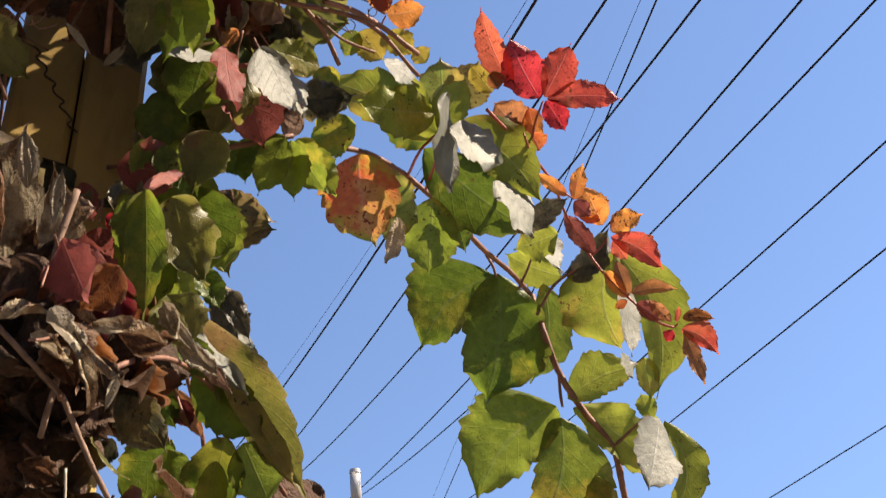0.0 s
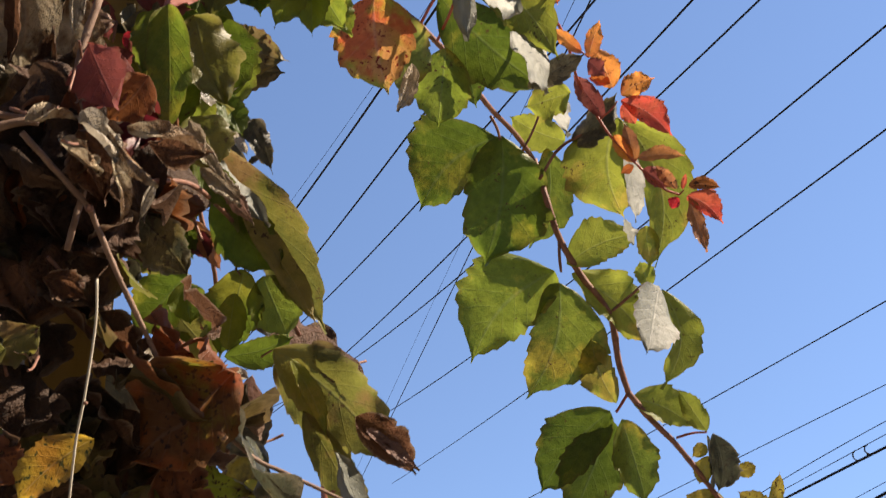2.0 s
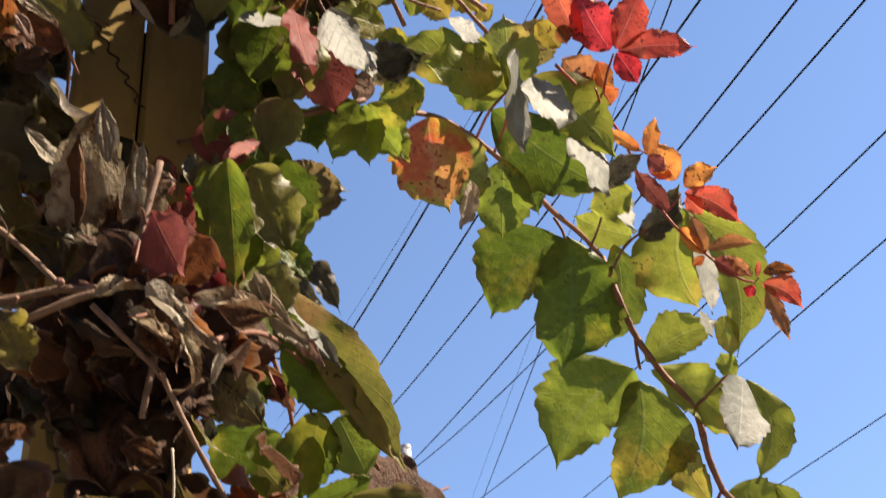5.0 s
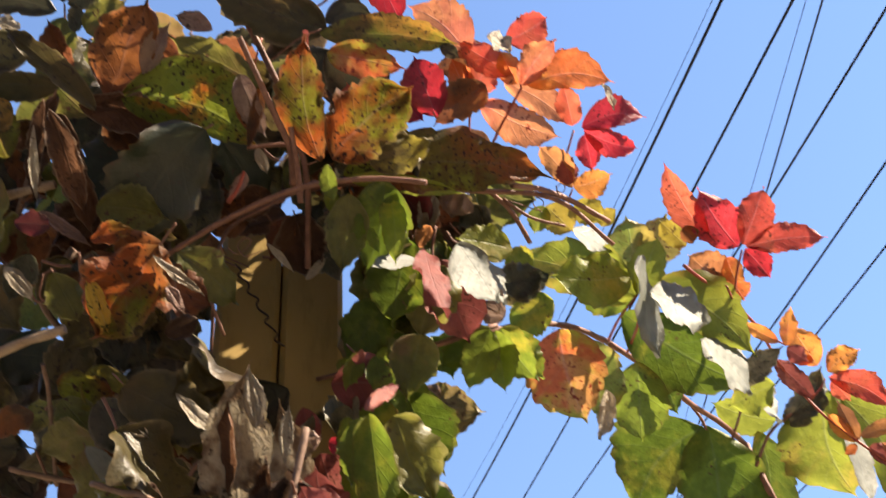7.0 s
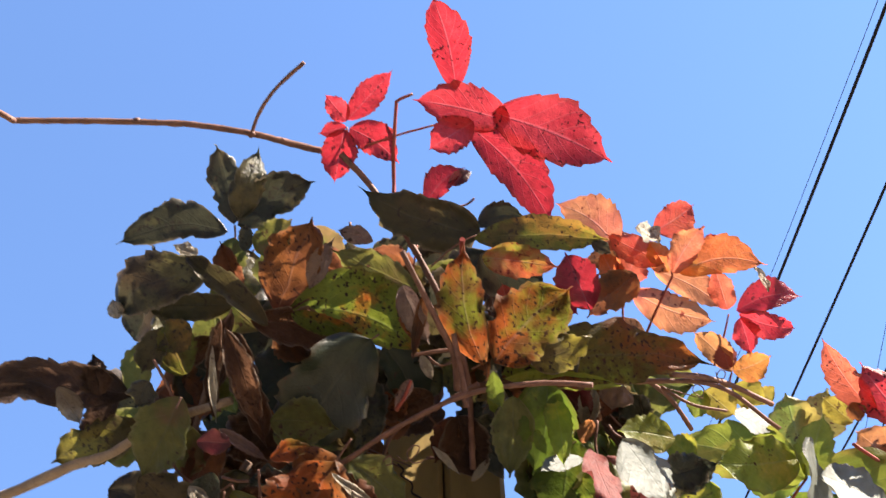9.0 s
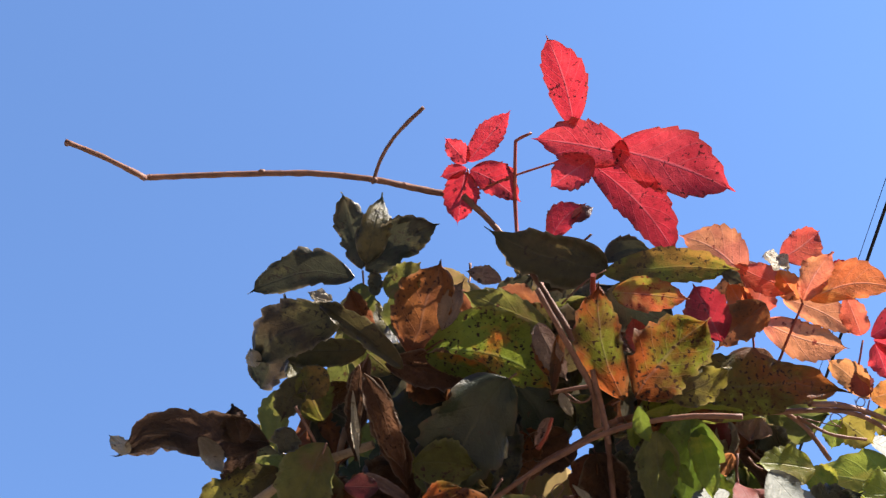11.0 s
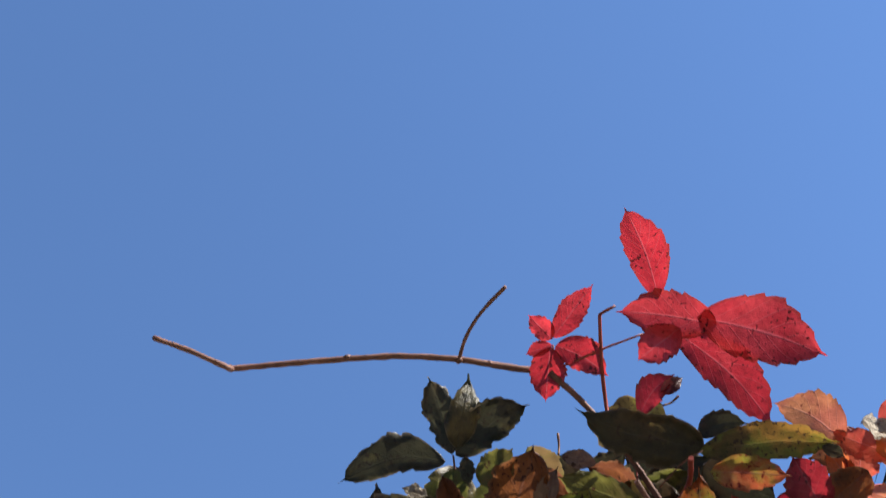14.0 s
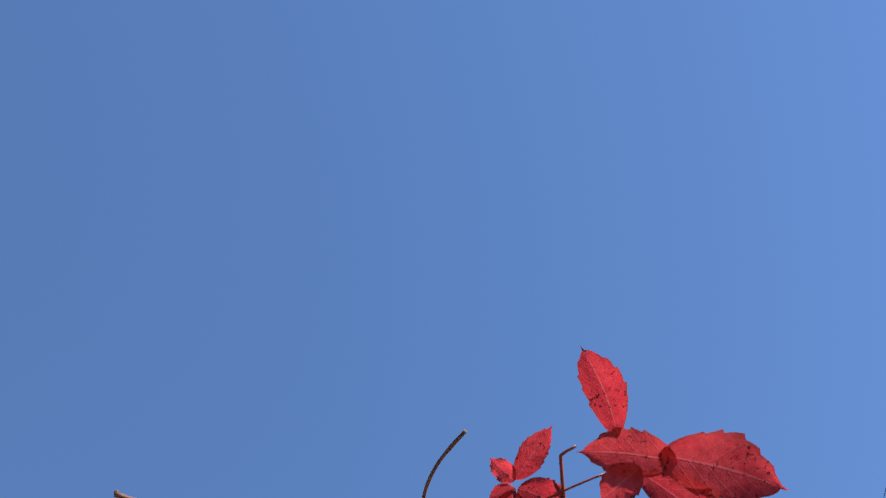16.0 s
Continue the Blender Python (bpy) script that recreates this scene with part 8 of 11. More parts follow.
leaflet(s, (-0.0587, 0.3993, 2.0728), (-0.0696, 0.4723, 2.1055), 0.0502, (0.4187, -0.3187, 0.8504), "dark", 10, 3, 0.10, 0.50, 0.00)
s = leaf(v, "grey-green filler leaf added inside the tangle", 0.00090, (-0.1470, 0.4768, 2.0522), (-0.1409, 0.4774, 2.0512), (-0.1349, 0.4740, 2.0501), skin="twig")
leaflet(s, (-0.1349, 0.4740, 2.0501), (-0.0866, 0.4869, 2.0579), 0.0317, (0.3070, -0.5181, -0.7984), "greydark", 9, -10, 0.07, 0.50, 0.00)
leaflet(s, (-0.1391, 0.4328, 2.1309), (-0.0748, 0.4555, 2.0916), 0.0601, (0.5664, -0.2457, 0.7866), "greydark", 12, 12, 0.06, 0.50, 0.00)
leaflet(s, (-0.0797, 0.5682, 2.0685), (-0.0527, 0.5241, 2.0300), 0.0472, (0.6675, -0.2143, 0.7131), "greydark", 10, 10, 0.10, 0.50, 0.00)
s = leaf(v, "grey-green filler leaf added inside the tangle", 0.00090, (-0.1514, 0.4697, 2.1678), (-0.1450, 0.4691, 2.1687), (-0.1387, 0.4645, 2.1696), skin="twig")
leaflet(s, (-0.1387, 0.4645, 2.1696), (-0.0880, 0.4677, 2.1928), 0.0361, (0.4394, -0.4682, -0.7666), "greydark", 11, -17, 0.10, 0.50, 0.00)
s = leaf(v, "blackish green filler leaf added inside the tangle", 0.00090, (-0.1371, 0.4766, 2.0704), (-0.1394, 0.4708, 2.0724), (-0.1417, 0.4610, 2.0745), skin="twig")
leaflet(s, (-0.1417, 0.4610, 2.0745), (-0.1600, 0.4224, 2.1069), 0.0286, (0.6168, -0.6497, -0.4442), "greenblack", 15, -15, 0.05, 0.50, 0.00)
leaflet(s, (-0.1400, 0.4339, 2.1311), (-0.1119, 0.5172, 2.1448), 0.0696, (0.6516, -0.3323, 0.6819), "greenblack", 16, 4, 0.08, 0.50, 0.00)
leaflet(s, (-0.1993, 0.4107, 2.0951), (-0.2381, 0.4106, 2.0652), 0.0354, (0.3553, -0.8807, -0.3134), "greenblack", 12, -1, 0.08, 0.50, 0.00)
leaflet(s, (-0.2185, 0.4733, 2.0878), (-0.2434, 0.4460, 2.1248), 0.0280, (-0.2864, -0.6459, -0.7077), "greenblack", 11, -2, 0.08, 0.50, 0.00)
s = leaf(v, "blackish green filler leaf added inside the tangle", 0.00090, (-0.2999, 0.4748, 2.1375), (-0.2961, 0.4784, 2.1346), (-0.2922, 0.4779, 2.1318), skin="twig")
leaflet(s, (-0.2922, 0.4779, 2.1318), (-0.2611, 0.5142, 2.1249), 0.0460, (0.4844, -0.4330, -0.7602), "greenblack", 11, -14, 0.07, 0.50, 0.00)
s = leaf(v, "dark brown filler leaf added inside the tangle", 0.00090, (-0.3254, 0.4985, 2.1135), (-0.3287, 0.4923, 2.1148), (-0.3320, 0.4821, 2.1161), skin="twig")
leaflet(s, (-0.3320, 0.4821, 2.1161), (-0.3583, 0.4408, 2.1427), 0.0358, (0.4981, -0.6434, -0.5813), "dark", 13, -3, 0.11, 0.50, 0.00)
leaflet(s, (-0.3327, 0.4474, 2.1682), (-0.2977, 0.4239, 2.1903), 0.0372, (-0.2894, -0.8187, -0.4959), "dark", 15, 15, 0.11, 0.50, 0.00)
s = leaf(v, "dark olive filler leaf added inside the tangle", 0.00090, (-0.0915, 0.4446, 2.2241), (-0.0975, 0.4465, 2.2220), (-0.1036, 0.4443, 2.2199), skin="twig")
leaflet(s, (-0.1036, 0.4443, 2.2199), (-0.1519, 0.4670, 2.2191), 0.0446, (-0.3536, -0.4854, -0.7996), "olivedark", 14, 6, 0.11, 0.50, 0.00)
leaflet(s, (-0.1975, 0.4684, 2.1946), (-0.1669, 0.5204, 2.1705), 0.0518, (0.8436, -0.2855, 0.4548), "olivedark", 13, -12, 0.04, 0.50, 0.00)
s = leaf(v, "dark brown filler leaf added inside the tangle", 0.00090, (-0.0719, 0.5570, 1.7780), (-0.0701, 0.5582, 1.7717), (-0.0684, 0.5553, 1.7654), skin="twig")
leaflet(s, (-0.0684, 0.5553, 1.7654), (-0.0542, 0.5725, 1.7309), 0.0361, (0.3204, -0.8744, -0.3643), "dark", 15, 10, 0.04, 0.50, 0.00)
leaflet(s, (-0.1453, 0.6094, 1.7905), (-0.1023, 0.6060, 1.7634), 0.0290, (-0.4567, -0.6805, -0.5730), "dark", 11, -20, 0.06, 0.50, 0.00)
s = leaf(v, "withered dark filler leaf added inside the tangle", 0.00090, (-0.1590, 0.6263, 1.8278), (-0.1620, 0.6276, 1.8225), (-0.1650, 0.6249, 1.8173), skin="twig")
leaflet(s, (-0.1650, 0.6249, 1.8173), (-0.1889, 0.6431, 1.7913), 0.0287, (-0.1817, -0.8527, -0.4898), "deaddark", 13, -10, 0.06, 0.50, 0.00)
s = leaf(v, "withered dark filler leaf added inside the tangle", 0.00090, (-0.0401, 0.6303, 1.7539), (-0.0463, 0.6305, 1.7514), (-0.0524, 0.6267, 1.7489), skin="twig")
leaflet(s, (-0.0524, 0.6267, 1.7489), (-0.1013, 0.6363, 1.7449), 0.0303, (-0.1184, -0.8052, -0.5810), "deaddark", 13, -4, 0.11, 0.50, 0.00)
s = leaf(v, "dark brown filler leaf added inside the tangle", 0.00090, (-0.1524, 0.5211, 1.9843), (-0.1481, 0.5222, 1.9783), (-0.1438, 0.5192, 1.9723), skin="twig")
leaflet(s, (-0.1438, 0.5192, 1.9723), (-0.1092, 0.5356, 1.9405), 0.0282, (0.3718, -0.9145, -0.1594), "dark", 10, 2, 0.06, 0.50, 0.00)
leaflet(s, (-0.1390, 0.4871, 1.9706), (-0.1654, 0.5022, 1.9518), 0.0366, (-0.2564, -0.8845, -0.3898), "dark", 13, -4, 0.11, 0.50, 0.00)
s = leaf(v, "dark olive filler leaf added inside the tangle", 0.00090, (-0.0525, 0.5794, 1.7573), (-0.0537, 0.5812, 1.7498), (-0.0549, 0.5790, 1.7422), skin="twig")
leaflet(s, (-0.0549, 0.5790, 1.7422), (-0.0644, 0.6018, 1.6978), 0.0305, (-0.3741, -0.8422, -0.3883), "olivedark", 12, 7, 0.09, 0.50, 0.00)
s = leaf(v, "blackish green filler leaf added inside the tangle", 0.00090, (-0.1303, 0.5918, 1.8109), (-0.1346, 0.5926, 1.8051), (-0.1390, 0.5893, 1.7993), skin="twig")
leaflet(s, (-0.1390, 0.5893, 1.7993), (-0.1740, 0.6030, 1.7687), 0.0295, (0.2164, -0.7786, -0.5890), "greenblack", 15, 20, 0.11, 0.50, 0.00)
s = leaf(v, "blackish green filler leaf added inside the tangle", 0.00090, (-0.2456, 0.5334, 1.9794), (-0.2456, 0.5275, 1.9815), (-0.2455, 0.5177, 1.9836), skin="twig")
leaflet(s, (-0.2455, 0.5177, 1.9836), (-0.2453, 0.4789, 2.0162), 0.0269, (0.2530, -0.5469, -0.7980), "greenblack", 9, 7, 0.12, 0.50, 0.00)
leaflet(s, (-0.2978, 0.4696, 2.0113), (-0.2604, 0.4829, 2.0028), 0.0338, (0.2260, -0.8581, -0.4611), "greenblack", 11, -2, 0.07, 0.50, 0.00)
s = leaf(v, "grey-green filler leaf added inside the tangle", 0.00090, (-0.1821, 0.5331, 1.9167), (-0.1877, 0.5301, 1.9137), (-0.1933, 0.5230, 1.9108), skin="twig")
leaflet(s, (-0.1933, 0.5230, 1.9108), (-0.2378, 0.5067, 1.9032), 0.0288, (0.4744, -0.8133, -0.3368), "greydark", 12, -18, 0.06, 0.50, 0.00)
s = leaf(v, "dark olive filler leaf added inside the tangle", 0.00090, (-0.2595, 0.4525, 1.9612), (-0.2563, 0.4498, 1.9628), (-0.2531, 0.4431, 1.9644), skin="twig")
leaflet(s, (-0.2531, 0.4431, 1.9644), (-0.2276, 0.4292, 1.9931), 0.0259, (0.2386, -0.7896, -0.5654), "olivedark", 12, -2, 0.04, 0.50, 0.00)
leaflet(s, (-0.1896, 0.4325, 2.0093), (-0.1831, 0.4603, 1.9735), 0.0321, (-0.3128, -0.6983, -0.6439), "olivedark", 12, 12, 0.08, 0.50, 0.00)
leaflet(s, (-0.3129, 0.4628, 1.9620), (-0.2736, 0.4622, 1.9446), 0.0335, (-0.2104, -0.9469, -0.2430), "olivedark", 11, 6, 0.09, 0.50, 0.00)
leaflet(s, (-0.1738, 0.4649, 1.9727), (-0.1773, 0.4915, 1.9487), 0.0252, (-0.1844, -0.6113, -0.7696), "olivedark", 12, 4, 0.08, 0.50, 0.00)
s = leaf(v, "withered dark filler leaf added inside the tangle", 0.00090, (-0.2139, 0.4646, 1.9611), (-0.2151, 0.4675, 1.9550), (-0.2163, 0.4665, 1.9490), skin="twig")
leaflet(s, (-0.2163, 0.4665, 1.9490), (-0.2259, 0.4981, 1.9165), 0.0325, (0.3895, -0.5455, -0.7421), "deaddark", 15, 2, 0.10, 0.50, 0.00)
s = leaf(v, "dark brown filler leaf added inside the tangle", 0.00090, (-0.1812, 0.4543, 2.0343), (-0.1801, 0.4517, 2.0387), (-0.1789, 0.4451, 2.0431), skin="twig")
leaflet(s, (-0.1789, 0.4451, 2.0431), (-0.1696, 0.4322, 2.0943), 0.0282, (0.2289, -0.9526, -0.2005), "dark", 12, -2, 0.08, 0.50, 0.00)
leaflet(s, (-0.2119, 0.4421, 2.0089), (-0.2160, 0.4504, 1.9733), 0.0357, (0.2568, -0.9520, -0.1668), "dark", 8, 11, 0.10, 0.50, 0.00)
s = leaf(v, "dark brown filler leaf added inside the tangle", 0.00090, (-0.1824, 0.5264, 1.9280), (-0.1866, 0.5297, 1.9236), (-0.1907, 0.5290, 1.9193), skin="twig")
leaflet(s, (-0.1907, 0.5290, 1.9193), (-0.2239, 0.5636, 1.9007), 0.0265, (-0.4455, -0.6127, -0.6528), "dark", 16, -18, 0.10, 0.50, 0.00)
s = leaf(v, "dark brown filler leaf added inside the tangle", 0.00090, (-0.1910, 0.4603, 2.0092), (-0.1913, 0.4607, 2.0030), (-0.1917, 0.4570, 1.9968), skin="twig")
leaflet(s, (-0.1917, 0.4570, 1.9968), (-0.1944, 0.4678, 1.9631), 0.0365, (0.2204, -0.9416, -0.2546), "dark", 9, 13, 0.07, 0.50, 0.00)
leaflet(s, (-0.2623, 0.4840, 1.9914), (-0.2133, 0.4964, 2.0139), 0.0284, (0.4798, -0.8103, -0.3364), "dark", 16, -13, 0.08, 0.50, 0.00)
leaflet(s, (-0.1449, 0.4512, 1.9189), (-0.1776, 0.3929, 1.9704), 0.0579, (0.8173, 0.0490, 0.5741), "dark", 10, -2, 0.07, 0.50, 0.00)
s = leaf(v, "dark olive filler leaf added inside the tangle", 0.00090, (-0.1071, 0.5360, 1.9753), (-0.1125, 0.5354, 1.9731), (-0.1178, 0.5307, 1.9710), skin="twig")
leaflet(s, (-0.1178, 0.5307, 1.9710), (-0.1606, 0.5334, 1.9696), 0.0274, (-0.0532, -0.9322, -0.3580), "olivedark", 11, -15, 0.07, 0.50, 0.00)
s = leaf(v, "grey-green filler leaf added inside the tangle", 0.00090, (-0.1554, 0.5125, 1.9412), (-0.1491, 0.5115, 1.9410), (-0.1428, 0.5066, 1.9408), skin="twig")
leaflet(s, (-0.1428, 0.5066, 1.9408), (-0.0926, 0.5070, 1.9551), 0.0305, (0.1464, -0.9302, -0.3367), "greydark", 14, -14, 0.08, 0.50, 0.00)
leaflet(s, (-0.0962, 0.5337, 1.9443), (-0.0933, 0.4541, 1.9018), 0.0686, (0.6070, -0.3573, 0.7098), "greydark", 16, -2, 0.04, 0.50, 0.00)
s = leaf(v, "blackish green filler leaf added inside the tangle", 0.00090, (-0.1678, 0.4848, 1.9165), (-0.1626, 0.4840, 1.9147), (-0.1575, 0.4793, 1.9128), skin="twig")
leaflet(s, (-0.1575, 0.4793, 1.9128), (-0.1162, 0.4810, 1.9142), 0.0244, (0.0694, -0.8861, -0.4583), "greenblack", 15, -4, 0.10, 0.50, 0.00)
leaflet(s, (-0.1350, 0.3963, 1.9045), (-0.1547, 0.4736, 1.9309), 0.0523, (0.3903, -0.2066, 0.8972), "greenblack", 11, -13, 0.06, 0.50, 0.00)
s = leaf(v, "dark brown filler leaf added inside the tangle", 0.00090, (-0.3442, 0.4810, 2.0317), (-0.3379, 0.4814, 2.0277), (-0.3315, 0.4778, 2.0236), skin="twig")
leaflet(s, (-0.3315, 0.4778, 2.0236), (-0.2807, 0.4893, 2.0069), 0.0366, (-0.0217, -0.8123, -0.5828), "dark", 12, 0, 0.07, 0.50, 0.00)
leaflet(s, (-0.2718, 0.5047, 1.9946), (-0.2910, 0.4873, 2.0213), 0.0287, (0.4761, -0.8583, -0.1916), "dark", 8, 5, 0.06, 0.50, 0.00)
leaflet(s, (-0.3089, 0.4915, 1.9858), (-0.2703, 0.4797, 1.9949), 0.0334, (-0.3140, -0.9444, -0.0974), "dark", 12, -20, 0.11, 0.50, 0.00)
leaflet(s, (-0.3057, 0.3941, 2.0207), (-0.2692, 0.4145, 2.0085), 0.0333, (0.3063, -0.7773, -0.5496), "dark", 13, -4, 0.08, 0.50, 0.00)
s = leaf(v, "grey-green filler leaf added inside the tangle", 0.00090, (-0.3429, 0.4891, 1.9751), (-0.3389, 0.4874, 1.9760), (-0.3349, 0.4818, 1.9769), skin="twig")
leaflet(s, (-0.3349, 0.4818, 1.9769), (-0.3028, 0.4765, 1.9997), 0.0293, (0.3991, -0.6681, -0.6280), "greydark", 15, -8, 0.06, 0.50, 0.00)
s = leaf(v, "dark olive filler leaf added inside the tangle", 0.00090, (-0.2645, 0.5318, 1.9973), (-0.2685, 0.5282, 1.9952), (-0.2724, 0.5206, 1.9931), skin="twig")
leaflet(s, (-0.2724, 0.5206, 1.9931), (-0.3042, 0.5000, 1.9922), 0.0349, (0.4492, -0.4266, -0.7850), "olivedark", 8, 13, 0.10, 0.50, 0.00)
s = leaf(v, "blackened filler leaf added inside the tangle", 0.00090, (-0.0729, 0.4636, 1.8183), (-0.0758, 0.4659, 1.8267), (-0.0788, 0.4643, 1.8351), skin="twig")
leaflet(s, (-0.0788, 0.4643, 1.8351), (-0.1025, 0.4908, 1.9184), 0.0587, (0.8211, -0.4331, 0.3718), "deadblack", 14, 12, 0.10, 0.50, 0.00)
s = leaf(v, "dark olive filler leaf added inside the tangle", 0.00090, (-0.0604, 0.4575, 1.7175), (-0.0676, 0.4603, 1.7242), (-0.0748, 0.4590, 1.7308), skin="twig")
leaflet(s, (-0.0748, 0.4590, 1.7308), (-0.1322, 0.4889, 1.8002), 0.0598, (0.7362, -0.1272, 0.6647), "olivedark", 9, -4, 0.04, 0.50, 0.00)
leaflet(s, (-0.0935, 0.3964, 1.7341), (-0.0513, 0.4749, 1.7395), 0.0612, (0.4749, -0.3120, 0.8229), "olivedark", 8, 15, 0.10, 0.50, 0.00)
s = leaf(v, "dark olive filler leaf added inside the tangle", 0.00090, (-0.1319, 0.5184, 1.6383), (-0.1292, 0.5072, 1.6329), (-0.1266, 0.4919, 1.6275), skin="twig")
leaflet(s, (-0.1266, 0.4919, 1.6275), (-0.1053, 0.4099, 1.6002), 0.0624, (0.4167, -0.1881, 0.8894), "olivedark", 14, -12, 0.08, 0.50, 0.00)
s = leaf(v, "dark olive filler leaf added inside the tangle", 0.00090, (-0.0468, 0.4689, 1.9977), (-0.0507, 0.4741, 2.0028), (-0.0546, 0.4753, 2.0078), skin="twig")
leaflet(s, (-0.0546, 0.4753, 2.0078), (-0.0860, 0.5247, 2.0642), 0.0575, (0.8132, -0.1303, 0.5672), "olivedark", 8, 18, 0.08, 0.50, 0.00)
leaflet(s, (-0.0740, 0.4448, 2.0184), (-0.1052, 0.4742, 2.0825), 0.0596, (0.8185, -0.2538, 0.5154), "olivedark", 16, -19, 0.06, 0.50, 0.00)
s = leaf(v, "grey-green filler leaf added inside the tangle", 0.00090, (-0.0894, 0.4922, 2.1424), (-0.0858, 0.4977, 2.1382), (-0.0822, 0.4992, 2.1339), skin="twig")
leaflet(s, (-0.0822, 0.4992, 2.1339), (-0.0537, 0.5511, 2.1159), 0.0458, (0.3433, 0.1337, 0.9297), "greydark", 16, 17, 0.06, 0.50, 0.00)
s = leaf(v, "dark brown filler leaf added inside the tangle", 0.00090, (-0.1797, 0.4732, 1.8134), (-0.1754, 0.4701, 1.8015), (-0.1711, 0.4630, 1.7896), skin="twig")
leaflet(s, (-0.1711, 0.4630, 1.7896), (-0.1370, 0.4460, 1.7105), 0.0591, (0.9212, 0.1013, 0.3757), "dark", 9, -9, 0.09, 0.50, 0.00)
s = leaf(v, "dark brown filler leaf added inside the tangle", 0.00090, (-0.2796, 0.5630, 2.0362), (-0.2769, 0.5662, 2.0257), (-0.2741, 0.5655, 2.0152), skin="twig")
leaflet(s, (-0.2741, 0.5655, 2.0152), (-0.2520, 0.5995, 1.9473), 0.0540, (0.9238, 0.1242, 0.3621), "dark", 11, -6, 0.07, 0.50, 0.00)
s = leaf(v, "blackish green filler leaf added inside the tangle", 0.00090, (-0.0276, 0.6029, 1.8126), (-0.0252, 0.6003, 1.8033), (-0.0227, 0.5937, 1.7940), skin="twig")
leaflet(s, (-0.0227, 0.5937, 1.7940), (-0.0030, 0.5806, 1.7357), 0.0394, (0.8645, -0.3416, 0.3687), "greenblack", 14, -18, 0.07, 0.50, 0.00)
s = leaf(v, "blackened filler leaf added inside the tangle", 0.00090, (-0.0862, 0.4490, 1.8218), (-0.0890, 0.4405, 1.8190), (-0.0918, 0.4280, 1.8162), skin="twig")
leaflet(s, (-0.0918, 0.4280, 1.8162), (-0.1140, 0.3681, 1.8097), 0.0446, (0.4171, -0.2500, 0.8738), "deadblack", 12, 7, 0.06, 0.50, 0.00)
s = leaf(v, "blackened filler leaf added inside the tangle", 0.00090, (0.0101, 0.6101, 1.7922), (0.0038, 0.6020, 1.7889), (-0.0024, 0.5899, 1.7857), skin="twig")
leaflet(s, (-0.0024, 0.5899, 1.7857), (-0.0523, 0.5331, 1.7757), 0.0588, (0.5529, -0.5895, 0.5888), "deadblack", 16, -15, 0.09, 0.50, 0.00)
s = leaf(v, "dark brown filler leaf added inside the tangle", 0.00090, (-0.0627, 0.5889, 1.8235), (-0.0577, 0.5958, 1.8187), (-0.0526, 0.5987, 1.8138), skin="twig")
leaflet(s, (-0.0526, 0.5987, 1.8138), (-0.0122, 0.6619, 1.7909), 0.0540, (0.7708, -0.2865, 0.5690), "dark", 11, 10, 0.09, 0.50, 0.00)
s = leaf(v, "dark olive filler leaf added inside the tangle", 0.00090, (-0.2036, 0.3923, 1.9310), (-0.1995, 0.3935, 1.9221), (-0.1955, 0.3908, 1.9132), skin="twig")
leaflet(s, (-0.1955, 0.3908, 1.9132), (-0.1633, 0.4089, 1.8582), 0.0489, (0.8374, -0.4173, 0.3531), "olivedark", 13, -9, 0.05, 0.50, 0.00)
s = leaf(v, "grey-green filler leaf added inside the tangle", 0.00090, (-0.2387, 0.3891, 2.0114), (-0.2325, 0.3944, 2.0107), (-0.2263, 0.3956, 2.0100), skin="twig")
leaflet(s, (-0.2263, 0.3956, 2.0100), (-0.1765, 0.4453, 2.0205), 0.0467, (0.4875, -0.6187, 0.6160), "greydark", 10, -20, 0.05, 0.50, 0.00)
s = leaf(v, "grey-green filler leaf added inside the tangle", 0.00090, (-0.0273, 0.4325, 1.6707), (-0.0318, 0.4321, 1.6763), (-0.0363, 0.4277, 1.6818), skin="twig")
leaflet(s, (-0.0363, 0.4277, 1.6818), (-0.0723, 0.4325, 1.7421), 0.0480, (0.8565, -0.0374, 0.5147), "greydark", 9, 17, 0.07, 0.50, 0.00)

# cover shoot: added leaves, near-black to carry the deep shade at the post's foot
v = shoot("vine_shoot", "dense dark brown creeper leaves covering the post's foot", (-0.1142, 0.4141, 1.9149))
stem(v, "drystem", 0.00164, 0.00127, (-0.1056, 0.3732, 1.8917), (-0.1131, 0.3739, 1.8566), (-0.1066, 0.3735, 1.8218), (-0.1139, 0.3759, 1.7833))
stem(v, "drystem", 0.00122, 0.00122, (-0.1788, 0.4592, 2.0463), (-0.2006, 0.4758, 1.9997), (-0.2131, 0.4943, 1.9474), (-0.2037, 0.5092, 1.8992))
s = leaf(v, "shrivelled dark leaf against the post", 0.00071, (-0.1106, 0.3942, 1.8651), (-0.1118, 0.3784, 1.8635), (-0.1101, 0.3613, 1.8643), skin="twig")
leaflet(s, (-0.1176, 0.3941, 1.8820), (-0.1308, 0.3993, 1.8438), 0.0446, (0.2679, -0.9208, -0.2836), "deadblack", 12, 0, 0.24, 0.50, -0.07)
leaflet(s, (-0.1362, 0.3850, 1.8643), (-0.1165, 0.3926, 1.8140), 0.0483, (-0.0430, -0.9741, -0.2220), "deadblack", 14, 0, 0.24, 0.50, -0.04)
leaflet(s, (-0.0981, 0.3979, 1.8651), (-0.1126, 0.4016, 1.8273), 0.0401, (0.4487, -0.8344, -0.3198), "crimsondark", 9, 0, 0.24, 0.50, -0.04)
